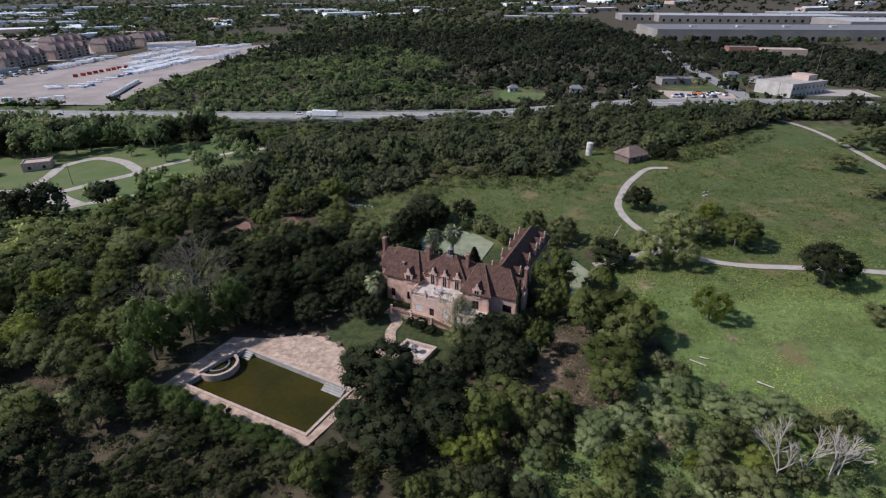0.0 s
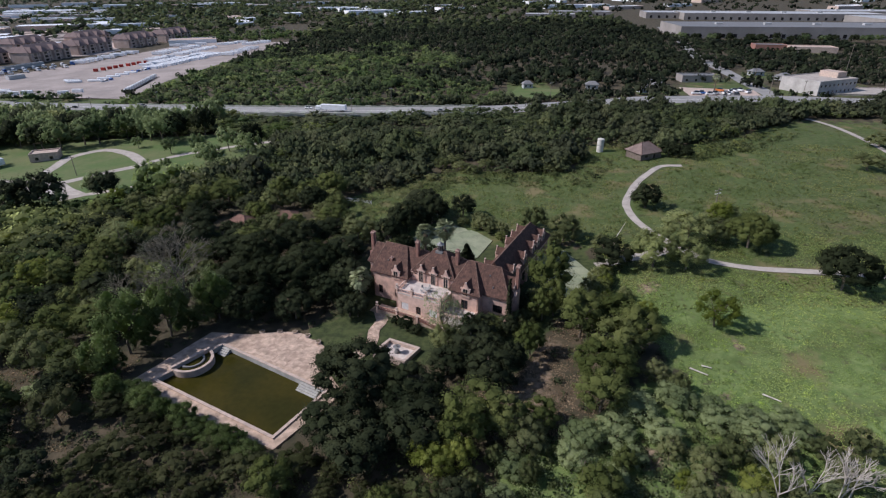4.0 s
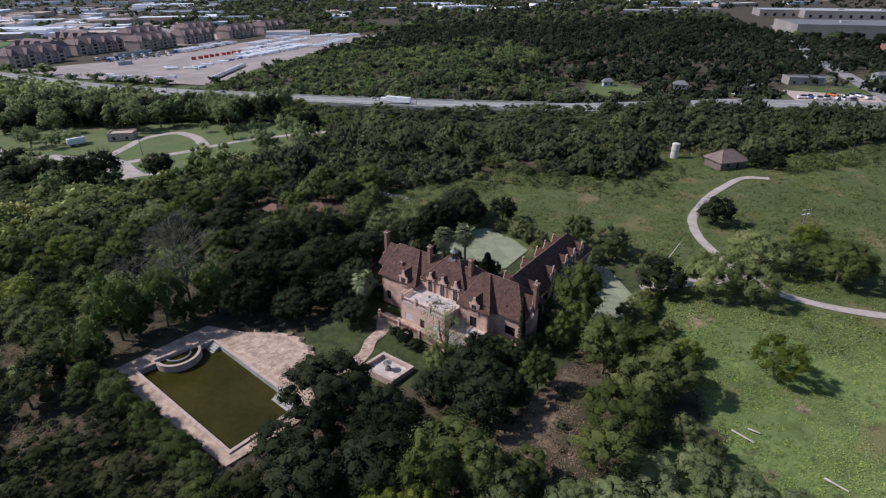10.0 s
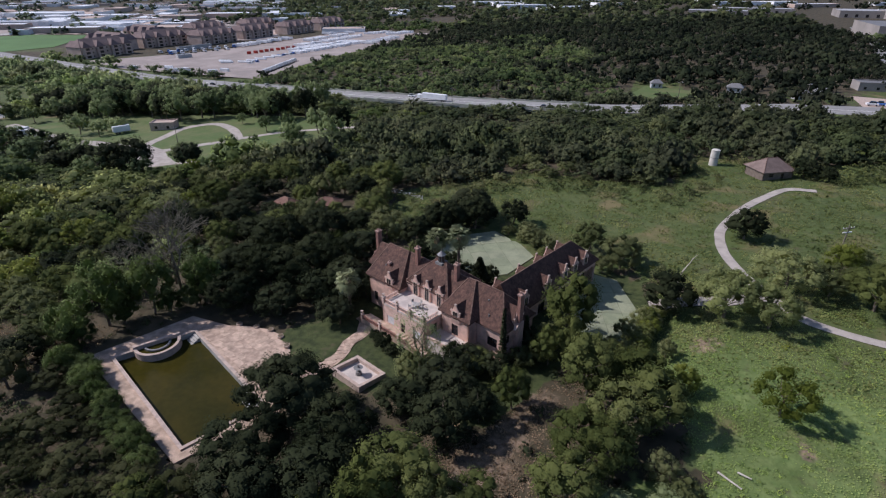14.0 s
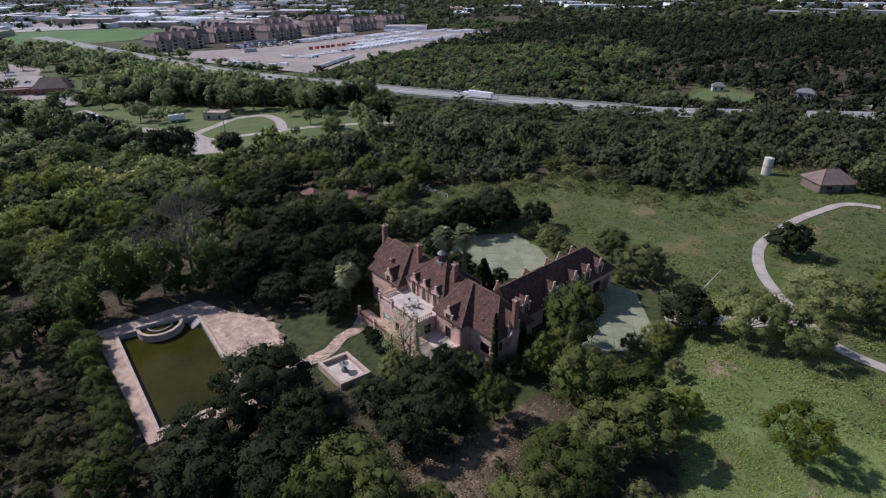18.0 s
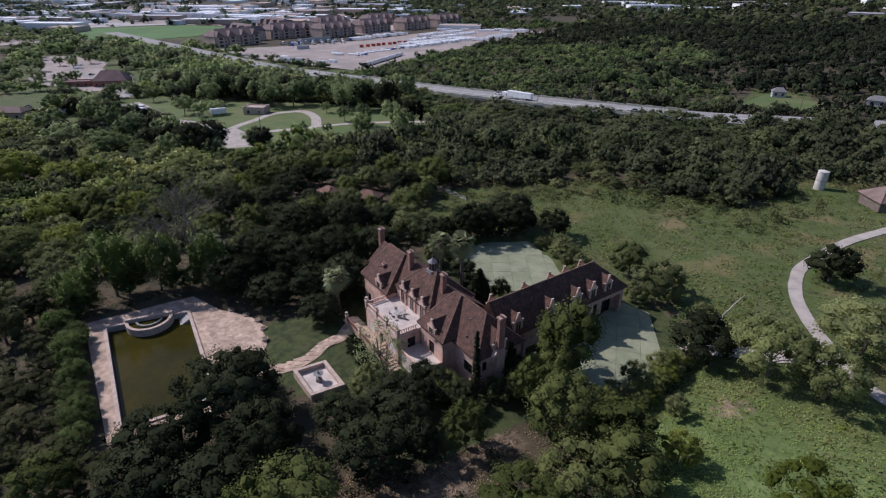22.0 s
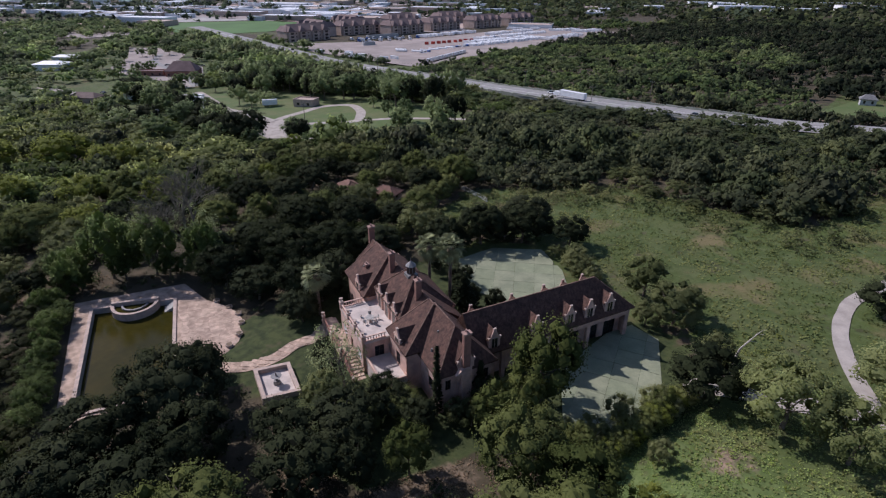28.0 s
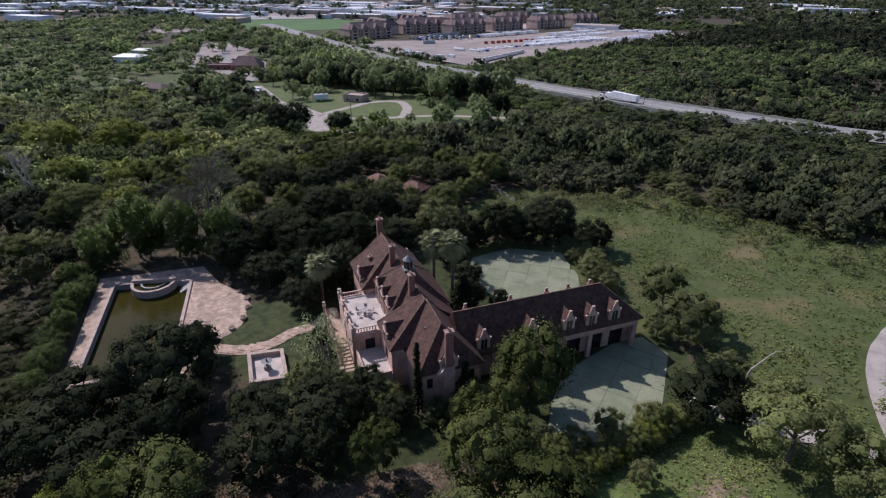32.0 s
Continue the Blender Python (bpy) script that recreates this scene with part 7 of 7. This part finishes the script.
for x, y, w, d, h in ((446, 766, 350, 96, 13), (560, 1090, 330, 90, 11), (760, 940, 260, 120, 11), (820, 1180, 300, 80, 10), (420, 1130, 160, 70, 10), (160, 1100, 90, 40, 8), (230, 1190, 120, 40, 8)):
    # the nearest roof takes a darker grey: shade over it is painted in
    wh = block(x, y, -3 if y < 800 else -6, w, d, h, WAREHOUSE, LEAD if y < 800 else GREYWALL, "warehouse", "vast low pale grey warehouse with a flat roof", group="warehouses")
    for k in range(int(w / 14)):                  # loading doors along the front
        part("dock_door", boxed(-w / 2 + 7 + k * 14, -w / 2 + 11 + k * 14, -d / 2 - 0.15, -d / 2 - 0.02, 1.2, 5.4), GLASS_DARK, wh)
    for k in range(1, int(w / 60)):
        part("roof_unit", boxed(-w / 2 + k * 60 - 4, -w / 2 + k * 60 + 4, -3, 3, h + 0.06, h + 2.2), GREYWALL, wh)
g = random.Random(55)
for x in range(262, 600, 13):
    if g.random() < 0.75:
        plant("far_oak" if g.random() < 0.4 else "far_elm", x + g.uniform(-5, 5), 690 + g.uniform(-14, 10), g.uniform(4.5, 8), g.uniform(7, 11))
# park by the creek
block(-198, 255, 24, 12, 8, 3.6, COPING, COPING, "pavilion", "low tan park building with a pale flat roof", cols=2)
strip("park_road", [(-182, 218), (-213, 223), (-228, 223), (-254, 231), (-299, 246), (-336, 258), (-368, 270)], 7, GRAVEL, 0.13, "pale grey park road", "road")
strip("park_road", [(-176, 216), (-181, 226), (-184, 241), (-187, 257), (-177, 268), (-161, 261), (-149, 250), (-142, 240), (-152, 230), (-162, 219), (-168, 214)], 5, GRAVEL, 0.16, "pale loop road round a grass island", "road")
sheet("plaza", [(-189, 219), (-176, 223), (-164, 218), (-153, 209), (-141, 201), (-149, 195), (-161, 198), (-177, 211)], GRAVEL, 0.19, "pale gravel turning place in the park", "road")
strip("park_road", [(-143, 241), (-136, 248), (-129, 255), (-117, 262), (-101, 270), (-80, 277)], 4, GRAVEL, 0.14, "pale park track between lawns", "road")
strip("park_road", [(-146, 200), (-128, 209), (-119, 214.5), (-108, 223), (-96, 236)], 3.5, GRAVEL, 0.12, "pale park track between lawns", "road")
strip("park_road", [(-300, 236), (-336, 262), (-400, 285), (-470, 300), (-520, 330)], 8, ASPHALT, 0.12, "grey park road", "road")
strip("park_road", [(-298, 236), (-330, 213), (-362, 198), (-410, 190)], 7, GRAVEL, 0.12, "pale park track between lawns", "road")
sheet("lawn", [(-292, 232), (-215, 203), (-150, 188), (-116, 200), (-92, 232), (-92, 268), (-130, 292), (-200, 290), (-290, 268)], LAWN, 0.09, "mown green park lawn", "ground")
block(-383, 281, 44, 23, 15, 4.2, BRICK, CLUBROOF, "clubhouse", "brick clubhouse with a large brown hipped roof", cols=5, pitched=6.5)
block(-402, 264, 44, 22, 10, 3.4, BRICK, CLUBROOF, "clubhouse_annex", "low brick annex with a flat brown roof", cols=4)
block(-492, 226, 40, 24, 16, 5, METAL, METAL, "shed", "white metal-roofed shed among trees", pitched=2.0)
block(-535, 256, 40, 30, 12, 4, METAL, METAL, "shed", "white metal-roofed shed among trees", pitched=1.5)
block(-330, 190, 30, 18, 10, 4, TAN, HUTROOF, "house", "tan house with a dusty brown roof", cols=3, pitched=2.5)
sheet("parking", CAR_PARK, LOT, 0.13, "bare pale car park", "ground")
for i, (x, y) in enumerate(((-430, 300), (-422, 308), (-414, 314), (-440, 296), (-400, 318), (-362, 300), (-350, 262), (-340, 255), (-300, 232), (-270, 236), (-265, 228), (-318, 222), (-324, 226), (-340, 212), (-352, 208), (-246, 220), (-236, 215))):
    car(x, y, 40 + 11 * i, (BLACK, METAL, LEAD)[i % 3], "car parked by the park buildings", group="cars in the park")
for x, y, a in ((-222, 211, 30), (-214, 242, 60), (-272, 231, 20), (-262, 226, 15), (-282, 222, 30), (-292, 216, 25), (-300, 226, 25), (-240, 218, 40), (-312, 208, 20)):
    put("rv", lambda: trailer_proto(METAL, "white camper van standing in the park", 8, "camper"), x, y, a)
sheet("playing_field", FIELD, material("bright_turf", (0.09, 0.17, 0.05), 0.9, 0.1, 0.02), 0.4, "wide bright green playing field", "ground")
# far town: low pale buildings among trees
sheet("yards", [(-1450, 560), (-1150, 470), (-930, 500), (-890, 545), (-825, 680), (-740, 720), (-760, 900), (-1000, 1100), (-1400, 1000)], material("pale_paved_yards", (0.50, 0.47, 0.44), 0.9, 0.2, 0.02, color2=(0.34, 0.33, 0.30)), 0.35, "wide pale paved yards between town buildings", "ground")
g = random.Random(21)
TOWN = [(-925, 508, 90, 34), (-860, 560, 60, 26), (-832, 640, 110, 40), (-1100, 529, 70, 40), (-1130, 687, 120, 50), (-987, 822, 150, 55), (-967, 896, 80, 40), (-866, 935, 90, 45), (-1235, 642, 80, 40), (-830, 810, 120, 45), (-800, 860, 80, 30), (-770, 890, 90, 40), (-1180, 970, 130, 60), (-1032, 960, 120, 50), (-670, 2040, 160, 50), (-384, 1786, 120, 40), (-244, 1550, 140, 40), (-940, 2170, 200, 60), (-770, 1060, 100, 50), (-1150, 1560, 160, 70)]
for _ in range(300):
    a, r = g.uniform(radians(92), radians(170)), g.uniform(900, 2600)
    if a > radians(120) or g.random() < 0.3:
        TOWN.append((r * math.cos(a) * 1.05, r * math.sin(a), g.uniform(25, 110), g.uniform(14, 45)))
for _ in range(40):
    a, r = g.uniform(radians(30), radians(92)), g.uniform(1350, 2600)
    TOWN.append((r * math.cos(a), r * math.sin(a), g.uniform(25, 120), g.uniform(14, 45)))
for x, y, w, d in TOWN:
    if math.hypot(x + 735, y - 555) < 130 or x > -330 and y < 1300:
        continue
    block(x, y, g.choice((24, 28, -62, 30)), w, d, g.uniform(5, 9), (COPING, METAL, METAL, METAL)[g.randrange(4)], (METAL, METAL, METAL, COPING)[g.randrange(4)], "town_building", "distant low pale building with a flat roof", group="town buildings")
for i in range(110):
    a, r = g.uniform(radians(122), radians(166)), g.uniform(860, 2000)
    x, y = r * math.cos(a), r * math.sin(a)
    if math.hypot(x + 735, y - 555) < 170:
        continue
    sheet("parking", blob(x, y, g.uniform(28, 70), i), LOT if i % 3 else COPING, 0.5, "distant pale paved yard", "ground")

# ---- single trees in the park ----
for kind, x, y, r, h in (("far_elm", -123.5, 213, 4.6, 10), ("far_elm", -136, 199, 5.4, 10), ("far_oak", -148, 186, 8.6, 16), ("far_oak", -158, 184, 7.4, 14), ("far_elm", -119, 251, 4.6, 11), ("far_oak", -95.5, 259, 6, 15), ("far_elm", -107, 258, 5.4, 12), ("far_elm", -92, 244, 6, 12),
                         ("far_elm", -136, 257, 3.8, 8), ("far_elm", -160, 270, 3, 6), ("far_elm", -110, 238, 5, 10), ("far_elm", -102, 230, 5.4, 11), ("far_elm", -126, 233, 2.6, 5), ("far_oak", -172, 186, 6.5, 12), ("far_elm", -184, 192, 7, 12), ("far_oak", -196, 196, 7.5, 13), ("far_elm", -207, 190, 7, 12), ("far_oak", -218, 197, 8, 14), ("far_elm", -231, 193, 7, 13), ("far_oak", -243, 200, 8, 14),
                         ("far_elm", -256, 196, 7, 13), ("far_elm", -268, 206, 8, 14), ("far_oak", -283, 204, 8, 14), ("far_elm", -298, 212, 8, 13), ("far_elm", -312, 206, 8, 13), ("far_oak", -326, 216, 8, 14), ("far_elm", -341, 226, 7, 12), ("far_elm", -236, 236, 6, 11), ("far_oak", -262, 252, 7, 13), ("far_elm", -282, 262, 8, 14), ("far_elm", -246, 262, 8, 14)):
    plant(kind, x, y, r, h)
g = random.Random(12)
for i in range(44):                               # the tall rows behind the pavilion
    x = -312 + (i % 22) * 8.4 + g.uniform(-2, 2)
    y = 275 + 6 * math.sin(i * 0.9) + (12 if x > -185 else 3) + (17 if i > 21 else 0) + g.uniform(-3, 3)
    plant(g.choice(("far_elm", "far_elm", "far_oak")), x, y, g.uniform(6.5, 9.4), g.uniform(13, 17.5))
wild(10, (-310, -205, 200, 262), 0.8, lambda x, y: inside(x, y, PARK) and not near_line(x, y, [(-182, 218), (-228, 223), (-299, 246)], 8), ["far_elm", "far_oak"], [3, 1], 3.5, 5.5, 61)
wild(40, (-520, -320, 235, 340), 0.8, lambda x, y: not near_road(x, y, 18) and math.hypot(x + 388, y - 274) > 22 and math.hypot(x + 455, y - 288) > 26, ["far_elm", "far_oak"], [5, 1], 4.5, 6.1, 62)
random.seed(77)


# ---- paving: slabs of the courts, the deck and the path ----
def clip(poly, a, b):
    """The part of an outline to the left of the line a-b."""
    out = []
    n = len(poly)
    for i in range(n):
        p, q = poly[i], poly[(i + 1) % n]
        sp = (b[0] - a[0]) * (p[1] - a[1]) - (b[1] - a[1]) * (p[0] - a[0])
        sq = (b[0] - a[0]) * (q[1] - a[1]) - (b[1] - a[1]) * (q[0] - a[0])
        if sp >= 0:
            out.append(p)
        if sp * sq < 0:
            k = sp / (sp - sq)
            out.append((p[0] + (q[0] - p[0]) * k, p[1] + (q[1] - p[1]) * k))
    return out


def area(poly):
    return 0.5 * sum(poly[i][0] * poly[(i + 1) % len(poly)][1] - poly[(i + 1) % len(poly)][0] * poly[i][1] for i in range(len(poly)))


def paving(parent, outline, cell, turn, z, mats, gap=0.05, thick=0.12, hole=None, jitter=0.0, name="slab"):
    """Slabs cut to an outline, each a piece of its own, slightly uneven."""
    if area(outline) < 0:
        outline = outline[::-1]
    ca, sa = math.cos(radians(turn)), math.sin(radians(turn))
    cx, cy = sum(p[0] for p in outline) / len(outline), sum(p[1] for p in outline) / len(outline)
    g = random.Random(len(outline))
    n = int(60 / cell)
    corner = {}

    def at(i, j):
        if (i, j) not in corner:
            u, v = (i + g.uniform(-jitter, jitter)) * cell, (j + g.uniform(-jitter, jitter)) * cell
            corner[i, j] = (cx + u * ca - v * sa, cy + u * sa + v * ca)
        return corner[i, j]

    for i in range(-n, n):
        for j in range(-n, n):
            quad = [at(i, j), at(i + 1, j), at(i + 1, j + 1), at(i, j + 1)]
            mx, my = sum(p[0] for p in quad) / 4, sum(p[1] for p in quad) / 4
            if math.hypot(mx - cx, my - cy) > 45 or not (inside(mx, my, outline) or any(inside(*p, outline) for p in quad)):
                continue
            probe = [(p[0] + (q[0] - p[0]) * k, p[1] + (q[1] - p[1]) * k) for p, q in zip(quad, quad[1:] + quad[:1]) for k in (0, 0.25, 0.5, 0.75)]
            if hole and (any(inside(*p, hole) for p in probe + [(mx, my)]) or any(inside(*p, quad) for p in hole)):
                continue
            piece = outline
            for a, b in zip(quad, quad[1:] + quad[:1]):
                piece = clip(piece, a, b)
                if len(piece) < 3:
                    break
            if len(piece) < 3 or area(piece) < 0.25 * cell:
                continue
            px, py = sum(p[0] for p in piece) / len(piece), sum(p[1] for p in piece) / len(piece)
            k = 1 - gap / (cell * 0.5)
            piece = [((x - px) * k, (y - py) * k) for x, y in piece]
            ob = part(name, solid(piece, -0.3, thick), mats[g.randrange(len(mats))], parent)
            ob.matrix_basis = pose(px, py, (terr(px, py) if z is None else z) + g.uniform(-0.015, 0.015), g.uniform(-0.3, 0.3), g.uniform(-0.3, 0.3))


SLAB = [material("green_grey_concrete", (0.27, 0.295, 0.185), 0.9, 0.2, 0.35, color2=(0.215, 0.24, 0.15), obj_random=0.05),
        material("pale_grey_concrete", (0.30, 0.315, 0.205), 0.9, 0.2, 0.3, color2=(0.225, 0.245, 0.158), obj_random=0.05)]
FLAG = [material("pink_flagstone", (0.57, 0.425, 0.325), 0.9, 0.24, 0.8, color2=(0.36, 0.265, 0.20), bump=0.3, obj_random=0.12),
        material("buff_flagstone", (0.60, 0.45, 0.345), 0.9, 0.24, 0.7, color2=(0.38, 0.285, 0.215), bump=0.3, obj_random=0.12)]
for o, a, n in ((COURT_N, 30, "north"), (COURT_S, 14, "south")):
    cr = empty("court_" + n, pose(0, 0, 0), "stained pale green-grey concrete forecourt with open joints", "court", kind="structure")
    bed = sheet("joint_bed", o, CONCRETE, -0.12, "", "court")
    bed.parent = cr
    for key in ("category", "kind"):
        del bed[key]
    paving(cr, o, 4.2, a, None, SLAB, 0.02, 0.2)
ROUND_END = [(-42.5, 99.6), (-21.6, 88.4), *DECK[3:11]]
paving(deck, ROUND_END, 1.25, -26, PZ, FLAG, 0.02, 0.04, offset(POOL, 0.7), 0.3, "flagstone")
paving(gpath, [(-13.6, 112.8), (-12.4, 108.6), (-13.6, 105), (-13.4, 101.2), (-15.6, 98), (-19.4, 94.6), (-18.6, 93), (-14, 96), (-11.2, 100.4), (-11, 105), (-9.8, 109), (-11.2, 113)], 1.1, 20, None, FLAG, 0.06, 0.17, None, 0.3, "flagstone")

# a sort of tree that was planted nowhere is taken away again
for kind, roots in PROTOS.items():
    for i, root in enumerate(roots):
        if (kind, i) not in USED:
            for ob in list(root.children) + [root]:
                bpy.data.objects.remove(ob)
